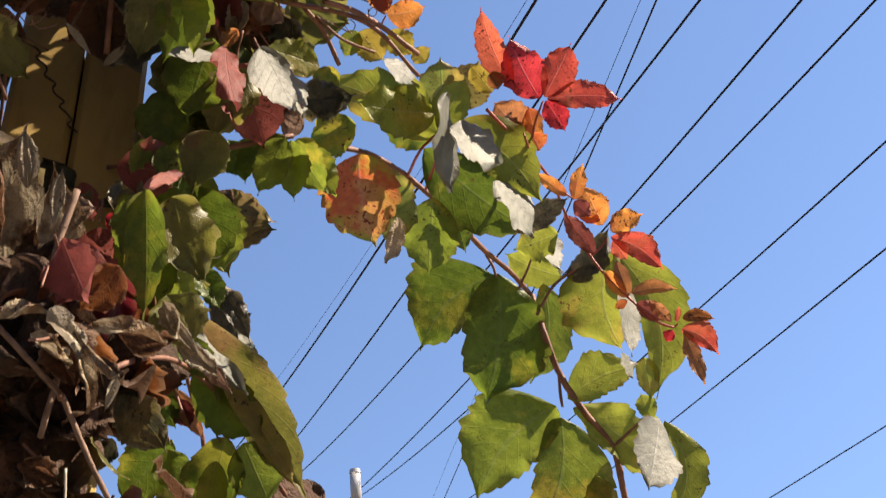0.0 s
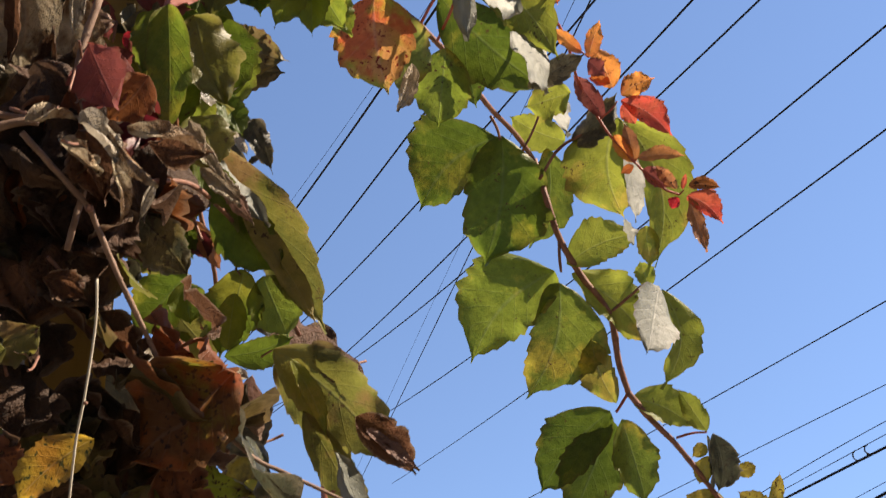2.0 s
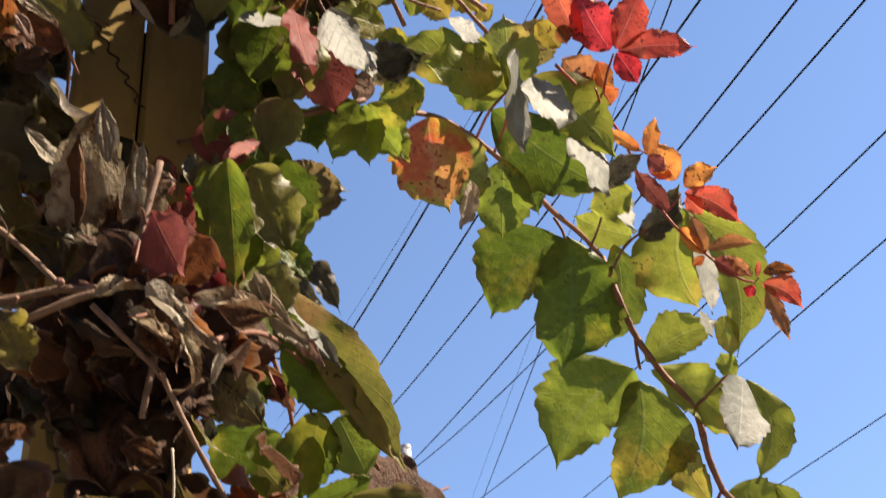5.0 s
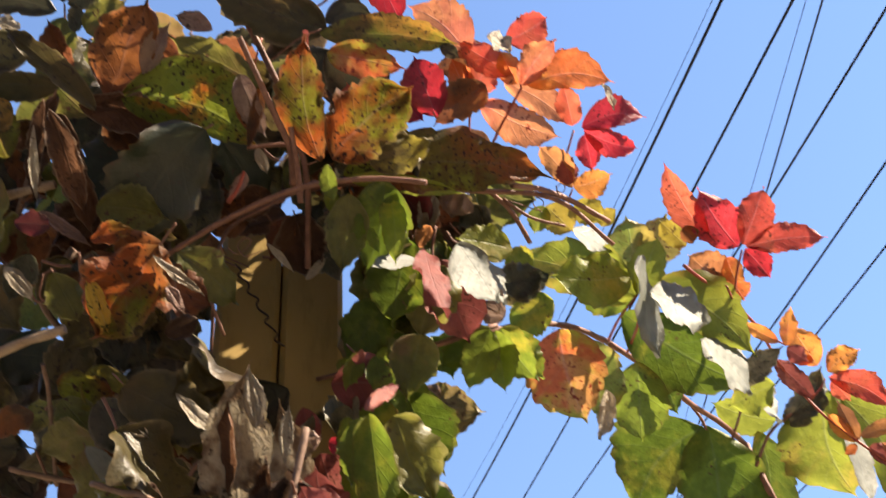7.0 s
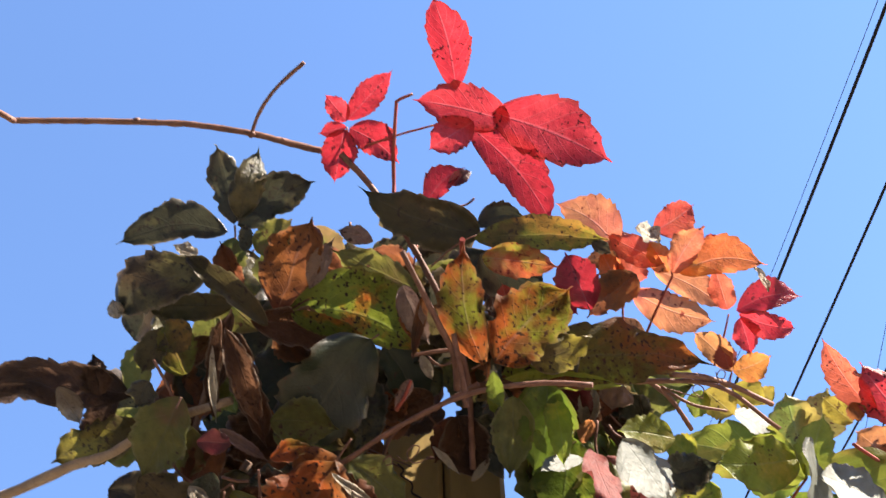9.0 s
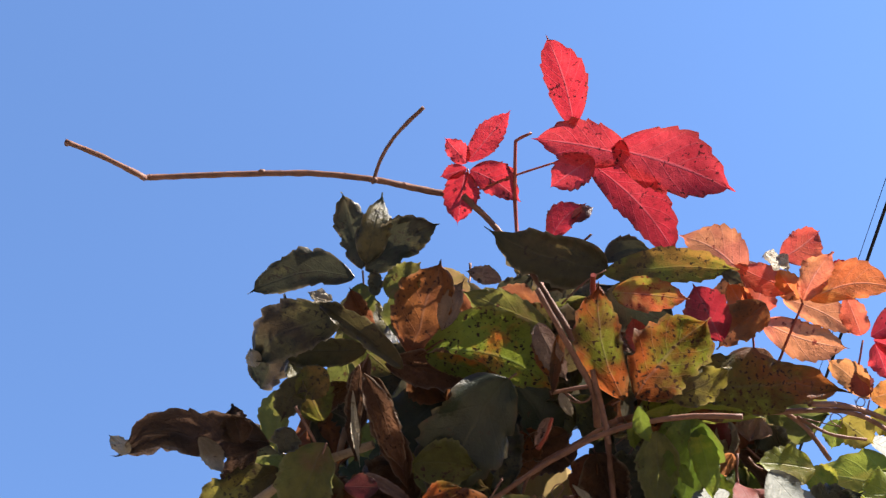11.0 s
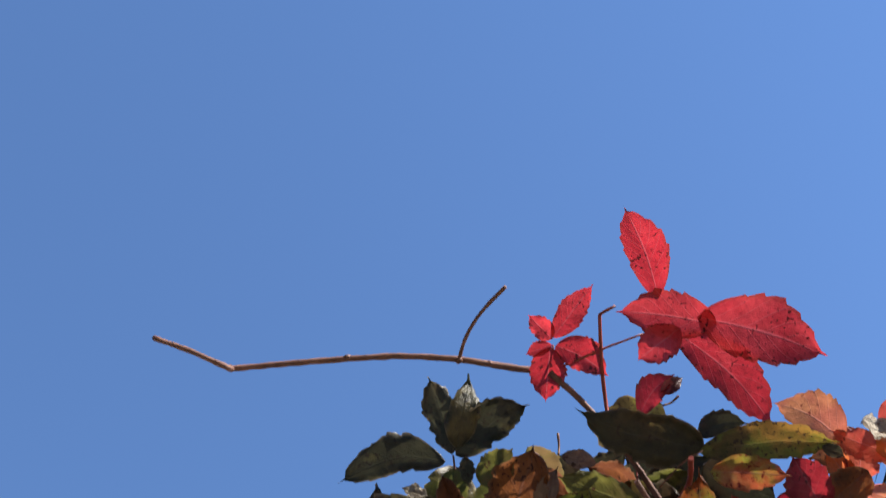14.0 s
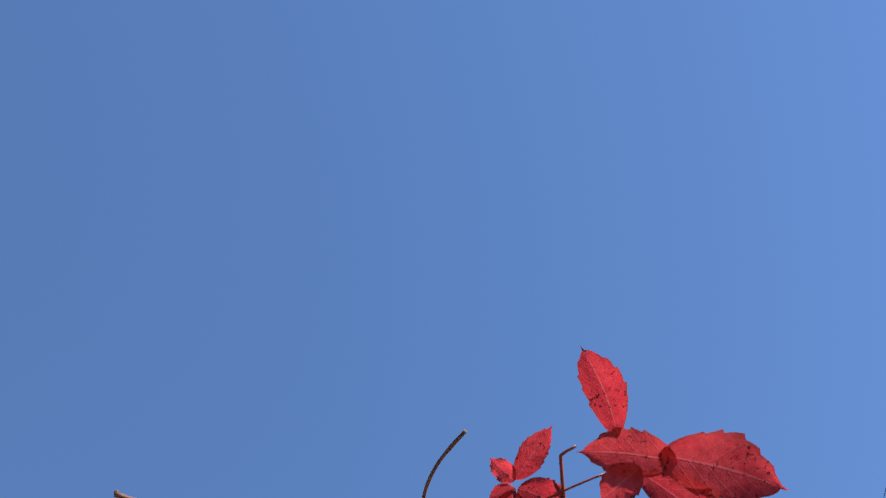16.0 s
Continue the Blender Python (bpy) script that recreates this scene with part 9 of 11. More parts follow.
leaflet(s, (-0.1071, 0.4048, 1.8486), (-0.0958, 0.4248, 1.8167), 0.0405, (0.5890, -0.7728, -0.2363), "deadblack", 18, 0, 0.24, 0.50, 0.01)
leaflet(s, (-0.0954, 0.4317, 1.8680), (-0.0886, 0.4379, 1.8365), 0.0314, (0.0166, -0.9711, -0.2383), "brown", 19, 0, 0.24, 0.50, 0.06)
s = leaf(v, "dark leaf low on the post", 0.00067, (-0.1054, 0.3581, 1.8186), (-0.1058, 0.3412, 1.8105), (-0.1055, 0.3238, 1.8035), skin="twig")
leaflet(s, (-0.1234, 0.3923, 1.8321), (-0.1431, 0.4014, 1.7947), 0.0466, (0.5651, -0.6692, -0.4826), "deadblack", 9, 0, 0.24, 0.50, -0.07)
leaflet(s, (-0.1644, 0.4120, 1.8397), (-0.1777, 0.4022, 1.7952), 0.0481, (0.5857, -0.8065, -0.0804), "deadblack", 12, 0, 0.24, 0.50, 0.05)
leaflet(s, (-0.1072, 0.3889, 1.8266), (-0.1228, 0.3937, 1.7882), 0.0433, (-0.0372, -0.9863, -0.1605), "deaddark", 17, 0, 0.24, 0.50, -0.03)
leaflet(s, (-0.1003, 0.3872, 1.8194), (-0.1155, 0.3945, 1.7834), 0.0458, (0.1203, -0.9522, -0.2806), "deadblack", 13, 0, 0.24, 0.50, -0.03)
leaflet(s, (-0.0983, 0.4209, 1.8364), (-0.0927, 0.4482, 1.7977), 0.0347, (0.2581, -0.8336, -0.4883), "brown", 18, 0, 0.24, 0.50, 0.04)
leaflet(s, (-0.1421, 0.3931, 1.8220), (-0.1332, 0.4145, 1.7880), 0.0438, (0.2709, -0.8661, -0.4200), "deadblack", 18, 0, 0.24, 0.50, -0.01)
s = leaf(v, "dark withered leaf over the boards", 0.00063, (-0.1087, 0.3518, 1.8468), (-0.1088, 0.3482, 1.8400), (-0.1089, 0.3445, 1.8334), skin="twig")
leaflet(s, (-0.1276, 0.3766, 1.8588), (-0.1134, 0.3753, 1.8030), 0.0472, (0.0162, -0.9982, -0.0577), "deadblack", 5, 0, 0.24, 0.50, -0.05)
leaflet(s, (-0.1076, 0.3771, 1.8467), (-0.1378, 0.3987, 1.8039), 0.0448, (0.1042, -0.8537, -0.5103), "brown", 13, 0, 0.24, 0.50, -0.03)
leaflet(s, (-0.1432, 0.4007, 1.8050), (-0.1271, 0.3953, 1.7603), 0.0387, (0.0737, -0.9942, 0.0785), "deaddark", 12, 0, 0.24, 0.50, -0.03)
leaflet(s, (-0.1215, 0.4034, 1.7983), (-0.1059, 0.4005, 1.7643), 0.0338, (0.3355, -0.9244, 0.1818), "deadblack", 15, 0, 0.24, 0.50, -0.03)
leaflet(s, (-0.1377, 0.4011, 1.7726), (-0.1283, 0.4014, 1.7370), 0.0325, (0.4866, -0.8697, 0.0825), "deadblack", 6, 0, 0.24, 0.50, -0.05)
leaflet(s, (-0.1123, 0.4433, 1.7639), (-0.0838, 0.4428, 1.7439), 0.0360, (0.1185, -0.9790, 0.1661), "deadblack", 11, 0, 0.24, 0.50, -0.05)
s = leaf(v, "dark leaf at the foot of the boards", 0.00059, (-0.1189, 0.3639, 1.7396), (-0.1185, 0.3559, 1.7336), (-0.1179, 0.3470, 1.7304), skin="twig")
leaflet(s, (-0.1318, 0.3985, 1.7454), (-0.1378, 0.3945, 1.7143), 0.0366, (0.6631, -0.7429, -0.0913), "deadblack", 5, 0, 0.24, 0.50, -0.01)
leaflet(s, (-0.1013, 0.4143, 1.7340), (-0.1261, 0.4228, 1.7183), 0.0345, (0.1834, -0.7183, -0.6711), "deadblack", 20, 0, 0.24, 0.50, 0.05)
leaflet(s, (-0.0970, 0.4331, 1.7332), (-0.1103, 0.4350, 1.7069), 0.0335, (0.1497, -0.9678, -0.2024), "deaddark", 8, 0, 0.24, 0.50, -0.06)
leaflet(s, (-0.1207, 0.4146, 1.7090), (-0.1424, 0.4379, 1.6787), 0.0459, (0.0455, -0.8084, -0.5869), "deadblack", 10, 0, 0.24, 0.50, -0.00)
leaflet(s, (-0.1298, 0.4070, 1.7298), (-0.1165, 0.4143, 1.7045), 0.0360, (0.5722, -0.8170, 0.0718), "olivedark", 17, 0, 0.24, 0.50, 0.05)

# left shoot
v = shoot("vine_shoot", "dark green and brown creeper leaves in deep shade", (-0.2350, 0.4244, 2.0399))
stem(v, "drystem", 0.00225, 0.00161, (-0.2332, 0.4121, 2.0323), (-0.2536, 0.4227, 2.0134), (-0.2457, 0.4380, 1.9946))
stem(v, "drystem", 0.00194, 0.00162, (-0.2534, 0.3975, 2.0801), (-0.2771, 0.4213, 2.0466), (-0.3091, 0.4396, 2.0192))

# dark filler leaves added behind, toned for the deep shade there
s = leaf(v, "dark filler leaf added in the shaded tangle", 0.00099, (-0.2013, 0.5173, 2.1013), (-0.1847, 0.4989, 2.1112), skin="twig")
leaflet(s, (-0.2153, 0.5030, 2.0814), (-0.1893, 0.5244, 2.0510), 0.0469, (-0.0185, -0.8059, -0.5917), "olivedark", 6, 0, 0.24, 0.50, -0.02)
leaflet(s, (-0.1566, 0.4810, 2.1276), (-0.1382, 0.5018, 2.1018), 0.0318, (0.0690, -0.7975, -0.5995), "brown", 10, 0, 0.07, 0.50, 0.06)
s = leaf(v, "dark filler leaf added in the shaded tangle", 0.00098, (-0.2274, 0.5168, 2.0454), (-0.2120, 0.5000, 2.0572), skin="twig")
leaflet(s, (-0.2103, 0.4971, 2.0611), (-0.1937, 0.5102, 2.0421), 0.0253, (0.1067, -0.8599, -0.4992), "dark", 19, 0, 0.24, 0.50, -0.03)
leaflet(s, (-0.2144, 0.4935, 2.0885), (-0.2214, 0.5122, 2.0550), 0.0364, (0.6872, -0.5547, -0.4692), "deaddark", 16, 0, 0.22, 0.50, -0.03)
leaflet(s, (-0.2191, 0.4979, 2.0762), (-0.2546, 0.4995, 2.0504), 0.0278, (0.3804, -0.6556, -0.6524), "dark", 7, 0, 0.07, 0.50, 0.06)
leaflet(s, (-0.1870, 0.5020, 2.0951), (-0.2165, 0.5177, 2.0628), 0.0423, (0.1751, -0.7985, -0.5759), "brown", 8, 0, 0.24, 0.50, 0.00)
s = leaf(v, "dark filler leaf added in the shaded tangle", 0.00099, (-0.2587, 0.4625, 1.9245), (-0.2583, 0.4436, 1.9346), skin="twig")
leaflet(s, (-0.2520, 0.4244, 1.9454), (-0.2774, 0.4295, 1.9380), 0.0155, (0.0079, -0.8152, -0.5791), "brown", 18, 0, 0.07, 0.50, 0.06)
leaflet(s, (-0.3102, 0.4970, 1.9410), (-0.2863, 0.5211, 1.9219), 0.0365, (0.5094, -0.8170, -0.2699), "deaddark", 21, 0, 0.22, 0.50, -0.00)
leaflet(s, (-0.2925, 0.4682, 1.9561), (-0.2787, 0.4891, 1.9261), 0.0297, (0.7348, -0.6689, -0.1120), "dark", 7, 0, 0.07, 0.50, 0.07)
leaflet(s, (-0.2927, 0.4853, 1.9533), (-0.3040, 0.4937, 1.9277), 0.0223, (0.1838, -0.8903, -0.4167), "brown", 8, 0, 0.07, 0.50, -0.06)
s = leaf(v, "dark filler leaf added in the shaded tangle", 0.00097, (-0.2011, 0.4829, 1.9001), (-0.1966, 0.4640, 1.9101), skin="twig")
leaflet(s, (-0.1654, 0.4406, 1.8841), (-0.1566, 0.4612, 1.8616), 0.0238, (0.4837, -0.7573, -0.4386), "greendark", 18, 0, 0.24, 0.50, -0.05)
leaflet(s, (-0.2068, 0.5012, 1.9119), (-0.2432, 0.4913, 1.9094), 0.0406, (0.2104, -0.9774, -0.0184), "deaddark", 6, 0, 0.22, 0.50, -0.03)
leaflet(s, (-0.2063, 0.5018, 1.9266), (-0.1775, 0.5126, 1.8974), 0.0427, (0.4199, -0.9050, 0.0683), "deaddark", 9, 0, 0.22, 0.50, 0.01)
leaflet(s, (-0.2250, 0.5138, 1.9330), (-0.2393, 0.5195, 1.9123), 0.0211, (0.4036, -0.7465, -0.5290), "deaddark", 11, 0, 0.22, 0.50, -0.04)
s = leaf(v, "dark filler leaf added in the shaded tangle", 0.00099, (-0.2493, 0.4967, 1.9149), (-0.2483, 0.4770, 1.9258), skin="twig")
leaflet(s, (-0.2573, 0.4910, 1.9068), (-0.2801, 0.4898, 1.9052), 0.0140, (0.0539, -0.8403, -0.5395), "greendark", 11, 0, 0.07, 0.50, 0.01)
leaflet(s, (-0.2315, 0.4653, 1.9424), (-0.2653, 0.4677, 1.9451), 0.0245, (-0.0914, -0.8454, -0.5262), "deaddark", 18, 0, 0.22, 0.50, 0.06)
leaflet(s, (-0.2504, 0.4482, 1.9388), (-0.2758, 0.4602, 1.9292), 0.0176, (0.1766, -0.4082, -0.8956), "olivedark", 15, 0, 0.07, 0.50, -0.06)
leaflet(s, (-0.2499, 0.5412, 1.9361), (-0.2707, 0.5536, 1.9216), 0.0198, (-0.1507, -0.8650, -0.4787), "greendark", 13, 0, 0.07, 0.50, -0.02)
s = leaf(v, "dark filler leaf added in the shaded tangle", 0.00098, (-0.1930, 0.4678, 1.9212), (-0.1914, 0.4488, 1.9310), skin="twig")
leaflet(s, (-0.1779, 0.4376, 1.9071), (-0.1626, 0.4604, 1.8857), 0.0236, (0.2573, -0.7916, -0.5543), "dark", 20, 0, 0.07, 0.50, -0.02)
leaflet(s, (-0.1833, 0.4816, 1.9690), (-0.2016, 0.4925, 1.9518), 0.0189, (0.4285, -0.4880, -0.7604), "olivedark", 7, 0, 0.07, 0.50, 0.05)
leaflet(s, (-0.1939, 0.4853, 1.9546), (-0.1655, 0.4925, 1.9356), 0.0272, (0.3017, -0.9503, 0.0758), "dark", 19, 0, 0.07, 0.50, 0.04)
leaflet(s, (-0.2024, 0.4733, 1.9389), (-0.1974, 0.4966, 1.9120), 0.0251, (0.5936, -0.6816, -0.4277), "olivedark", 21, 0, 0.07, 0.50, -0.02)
s = leaf(v, "dark filler leaf added in the shaded tangle", 0.00099, (-0.2822, 0.5352, 1.9116), (-0.2689, 0.5156, 1.9220), skin="twig")
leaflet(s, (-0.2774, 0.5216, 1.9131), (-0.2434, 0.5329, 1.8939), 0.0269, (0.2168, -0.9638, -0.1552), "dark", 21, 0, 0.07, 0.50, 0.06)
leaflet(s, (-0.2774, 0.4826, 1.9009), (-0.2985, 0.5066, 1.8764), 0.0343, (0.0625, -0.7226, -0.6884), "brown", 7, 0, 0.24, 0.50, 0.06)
s = leaf(v, "dark filler leaf added in the shaded tangle", 0.00098, (-0.2116, 0.4382, 1.9309), (-0.1997, 0.4217, 1.9395), skin="twig")
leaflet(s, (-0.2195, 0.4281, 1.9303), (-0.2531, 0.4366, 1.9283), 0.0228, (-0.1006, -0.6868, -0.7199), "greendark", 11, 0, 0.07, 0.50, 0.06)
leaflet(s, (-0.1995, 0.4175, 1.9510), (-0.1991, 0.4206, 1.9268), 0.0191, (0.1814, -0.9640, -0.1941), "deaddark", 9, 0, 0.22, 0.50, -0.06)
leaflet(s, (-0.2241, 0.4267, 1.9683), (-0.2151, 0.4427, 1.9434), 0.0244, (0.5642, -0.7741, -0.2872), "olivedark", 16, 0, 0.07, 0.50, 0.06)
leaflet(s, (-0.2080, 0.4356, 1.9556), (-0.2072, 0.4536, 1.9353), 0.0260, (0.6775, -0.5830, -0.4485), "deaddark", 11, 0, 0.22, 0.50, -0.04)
s = leaf(v, "dark filler leaf added in the shaded tangle", 0.00103, (-0.1569, 0.4294, 1.9370), (-0.1612, 0.4134, 1.9476), skin="twig")
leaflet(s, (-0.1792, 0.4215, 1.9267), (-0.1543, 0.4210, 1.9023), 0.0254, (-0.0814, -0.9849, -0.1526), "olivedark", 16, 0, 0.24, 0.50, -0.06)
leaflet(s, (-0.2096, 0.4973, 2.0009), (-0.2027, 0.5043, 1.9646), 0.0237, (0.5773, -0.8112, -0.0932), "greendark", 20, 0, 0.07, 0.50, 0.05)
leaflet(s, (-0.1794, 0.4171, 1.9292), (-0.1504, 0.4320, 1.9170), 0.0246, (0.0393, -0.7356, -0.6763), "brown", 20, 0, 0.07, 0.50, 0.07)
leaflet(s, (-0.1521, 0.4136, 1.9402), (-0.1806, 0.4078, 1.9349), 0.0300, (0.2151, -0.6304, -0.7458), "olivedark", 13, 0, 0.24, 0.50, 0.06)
s = leaf(v, "dark filler leaf added in the shaded tangle", 0.00099, (-0.1756, 0.4297, 1.8997), (-0.1611, 0.4132, 1.9076), skin="twig")
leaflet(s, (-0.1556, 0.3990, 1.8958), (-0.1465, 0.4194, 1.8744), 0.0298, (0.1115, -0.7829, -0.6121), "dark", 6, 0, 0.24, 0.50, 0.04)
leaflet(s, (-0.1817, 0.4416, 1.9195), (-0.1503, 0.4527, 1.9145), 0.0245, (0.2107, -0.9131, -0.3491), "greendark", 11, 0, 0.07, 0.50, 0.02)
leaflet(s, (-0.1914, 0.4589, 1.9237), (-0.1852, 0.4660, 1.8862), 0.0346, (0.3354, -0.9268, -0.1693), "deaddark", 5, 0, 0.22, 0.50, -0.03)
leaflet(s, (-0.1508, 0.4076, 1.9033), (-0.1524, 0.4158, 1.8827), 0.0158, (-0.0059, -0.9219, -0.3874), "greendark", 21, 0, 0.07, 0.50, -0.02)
s = leaf(v, "dark filler leaf added in the shaded tangle", 0.00100, (-0.1502, 0.4054, 1.9620), (-0.1521, 0.3905, 1.9721), skin="twig")
s = leaf(v, "dark filler leaf added in the shaded tangle", 0.00099, (-0.2377, 0.5116, 1.9437), (-0.2222, 0.4937, 1.9540), skin="twig")
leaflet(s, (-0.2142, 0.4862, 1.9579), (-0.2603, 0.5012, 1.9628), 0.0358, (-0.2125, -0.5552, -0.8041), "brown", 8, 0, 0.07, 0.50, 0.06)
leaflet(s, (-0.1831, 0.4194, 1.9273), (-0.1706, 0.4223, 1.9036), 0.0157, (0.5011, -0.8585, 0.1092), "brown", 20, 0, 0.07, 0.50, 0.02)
s = leaf(v, "dark filler leaf added in the shaded tangle", 0.00094, (-0.1857, 0.4161, 1.8613), (-0.1775, 0.4003, 1.8698), skin="twig")
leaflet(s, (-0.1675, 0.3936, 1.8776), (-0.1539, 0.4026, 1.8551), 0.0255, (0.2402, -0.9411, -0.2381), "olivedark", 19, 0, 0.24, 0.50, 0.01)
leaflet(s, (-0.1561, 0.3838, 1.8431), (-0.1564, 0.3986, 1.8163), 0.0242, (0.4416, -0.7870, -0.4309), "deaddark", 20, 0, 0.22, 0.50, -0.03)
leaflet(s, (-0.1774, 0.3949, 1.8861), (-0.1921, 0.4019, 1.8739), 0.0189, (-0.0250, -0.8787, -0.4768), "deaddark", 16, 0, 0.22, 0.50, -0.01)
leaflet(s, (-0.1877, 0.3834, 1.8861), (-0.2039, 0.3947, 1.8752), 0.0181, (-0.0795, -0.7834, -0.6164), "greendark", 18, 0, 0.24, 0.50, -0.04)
s = leaf(v, "dark filler leaf added in the shaded tangle", 0.00090, (-0.1803, 0.4231, 1.7962), (-0.1743, 0.4067, 1.8046), skin="twig")
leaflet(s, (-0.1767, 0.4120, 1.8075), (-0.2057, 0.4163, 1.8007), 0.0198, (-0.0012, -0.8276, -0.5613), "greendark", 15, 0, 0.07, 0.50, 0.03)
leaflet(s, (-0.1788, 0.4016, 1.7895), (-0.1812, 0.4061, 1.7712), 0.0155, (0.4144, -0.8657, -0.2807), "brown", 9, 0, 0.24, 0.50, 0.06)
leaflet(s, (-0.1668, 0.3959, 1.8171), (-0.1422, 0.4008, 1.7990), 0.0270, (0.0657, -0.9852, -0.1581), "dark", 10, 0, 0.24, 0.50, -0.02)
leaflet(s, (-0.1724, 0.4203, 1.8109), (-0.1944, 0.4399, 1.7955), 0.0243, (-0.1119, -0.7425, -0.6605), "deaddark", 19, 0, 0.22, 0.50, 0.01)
s = leaf(v, "dark filler leaf added in the shaded tangle", 0.00091, (-0.1697, 0.3766, 1.8246), (-0.1568, 0.3615, 1.8316), skin="twig")
leaflet(s, (-0.1663, 0.3601, 1.8260), (-0.1527, 0.3654, 1.8022), 0.0207, (0.1808, -0.9721, -0.1494), "olivedark", 10, 0, 0.07, 0.50, -0.03)
leaflet(s, (-0.1663, 0.3784, 1.8199), (-0.1424, 0.3868, 1.8058), 0.0205, (0.1904, -0.9673, -0.1676), "brown", 10, 0, 0.07, 0.50, -0.03)
leaflet(s, (-0.1760, 0.3850, 1.8560), (-0.2086, 0.3960, 1.8569), 0.0210, (-0.2254, -0.7639, -0.6047), "brown", 11, 0, 0.07, 0.50, -0.02)
leaflet(s, (-0.1500, 0.3869, 1.8219), (-0.1468, 0.4026, 1.7977), 0.0223, (0.2769, -0.8447, -0.4582), "deaddark", 16, 0, 0.22, 0.50, 0.04)
s = leaf(v, "dark filler leaf added in the shaded tangle", 0.00088, (-0.1465, 0.4035, 1.7871), (-0.1432, 0.3875, 1.7952), skin="twig")
leaflet(s, (-0.1557, 0.3926, 1.7881), (-0.1333, 0.3958, 1.7839), 0.0185, (-0.0137, -0.8592, -0.5114), "olivedark", 21, 0, 0.24, 0.50, 0.04)
leaflet(s, (-0.1240, 0.3843, 1.7758), (-0.1087, 0.3863, 1.7672), 0.0133, (-0.0174, -0.9759, -0.2178), "deaddark", 6, 0, 0.22, 0.50, -0.06)
s = leaf(v, "dark filler leaf added in the shaded tangle", 0.00096, (-0.2364, 0.4373, 2.0143), (-0.2317, 0.4190, 2.0235), skin="twig")
leaflet(s, (-0.2240, 0.4237, 2.0125), (-0.2305, 0.4415, 1.9876), 0.0280, (0.4612, -0.6678, -0.5841), "greendark", 14, 0, 0.24, 0.50, -0.04)
leaflet(s, (-0.2650, 0.4620, 2.0405), (-0.2861, 0.4643, 2.0206), 0.0252, (0.2117, -0.8859, -0.4127), "greendark", 15, 0, 0.07, 0.50, -0.02)
leaflet(s, (-0.2715, 0.4524, 2.0814), (-0.2534, 0.4633, 2.0578), 0.0240, (0.1050, -0.9100, -0.4014), "brown", 12, 0, 0.24, 0.50, -0.01)
leaflet(s, (-0.2261, 0.4676, 2.0583), (-0.2592, 0.4686, 2.0499), 0.0293, (0.1093, -0.8107, -0.5753), "deaddark", 6, 0, 0.22, 0.50, -0.04)
s = leaf(v, "dark filler leaf added in the shaded tangle", 0.00099, (-0.2568, 0.5391, 1.9286), (-0.2429, 0.5189, 1.9384), skin="twig")
leaflet(s, (-0.2667, 0.5189, 1.9373), (-0.2806, 0.5333, 1.9098), 0.0335, (0.2807, -0.7838, -0.5539), "deaddark", 12, 0, 0.24, 0.50, 0.04)
leaflet(s, (-0.2952, 0.5806, 1.9651), (-0.2852, 0.6049, 1.9280), 0.0448, (0.5558, -0.7643, -0.3268), "deaddark", 21, 0, 0.24, 0.50, 0.03)
leaflet(s, (-0.2831, 0.5506, 1.9416), (-0.3101, 0.5580, 1.9304), 0.0269, (0.1468, -0.6261, -0.7658), "greendark", 14, 0, 0.24, 0.50, 0.00)
leaflet(s, (-0.2534, 0.5296, 1.9659), (-0.2652, 0.5410, 1.9312), 0.0304, (0.5511, -0.7040, -0.4478), "brown", 14, 0, 0.07, 0.50, -0.01)
s = leaf(v, "dark filler leaf added in the shaded tangle", 0.00096, (-0.2173, 0.3897, 1.9933), (-0.2120, 0.3724, 2.0009), skin="twig")
leaflet(s, (-0.2273, 0.3767, 1.9945), (-0.2196, 0.3957, 1.9755), 0.0172, (0.3312, -0.7507, -0.5715), "greendark", 11, 0, 0.07, 0.50, -0.01)
leaflet(s, (-0.2135, 0.3910, 2.0419), (-0.1788, 0.4031, 2.0345), 0.0252, (0.0227, -0.5970, -0.8020), "greendark", 16, 0, 0.07, 0.50, -0.07)
leaflet(s, (-0.2618, 0.4565, 2.0689), (-0.2887, 0.4767, 2.0433), 0.0280, (0.3352, -0.5434, -0.7696), "brown", 18, 0, 0.07, 0.50, -0.03)
leaflet(s, (-0.2126, 0.4136, 2.0039), (-0.2396, 0.4250, 1.9788), 0.0250, (0.1529, -0.8146, -0.5595), "olivedark", 16, 0, 0.07, 0.50, -0.05)
s = leaf(v, "dark filler leaf added in the shaded tangle", 0.00099, (-0.3147, 0.5704, 1.9653), (-0.2997, 0.5495, 1.9763), skin="twig")
leaflet(s, (-0.2821, 0.5342, 1.9966), (-0.3024, 0.5380, 1.9748), 0.0238, (0.4415, -0.6743, -0.5919), "dark", 16, 0, 0.07, 0.50, 0.06)
leaflet(s, (-0.2624, 0.5050, 1.9570), (-0.2967, 0.5101, 1.9548), 0.0270, (-0.0311, -0.6297, -0.7762), "olivedark", 6, 0, 0.07, 0.50, -0.05)
leaflet(s, (-0.2302, 0.4451, 1.9329), (-0.2315, 0.4538, 1.9124), 0.0172, (0.1549, -0.8976, -0.4125), "greendark", 14, 0, 0.24, 0.50, -0.03)
leaflet(s, (-0.2660, 0.4932, 1.9399), (-0.2417, 0.5120, 1.9169), 0.0278, (0.3508, -0.8898, -0.2918), "brown", 11, 0, 0.07, 0.50, 0.00)
s = leaf(v, "dark filler leaf added in the shaded tangle", 0.00099, (-0.2776, 0.5679, 1.9743), (-0.2631, 0.5470, 1.9852), skin="twig")
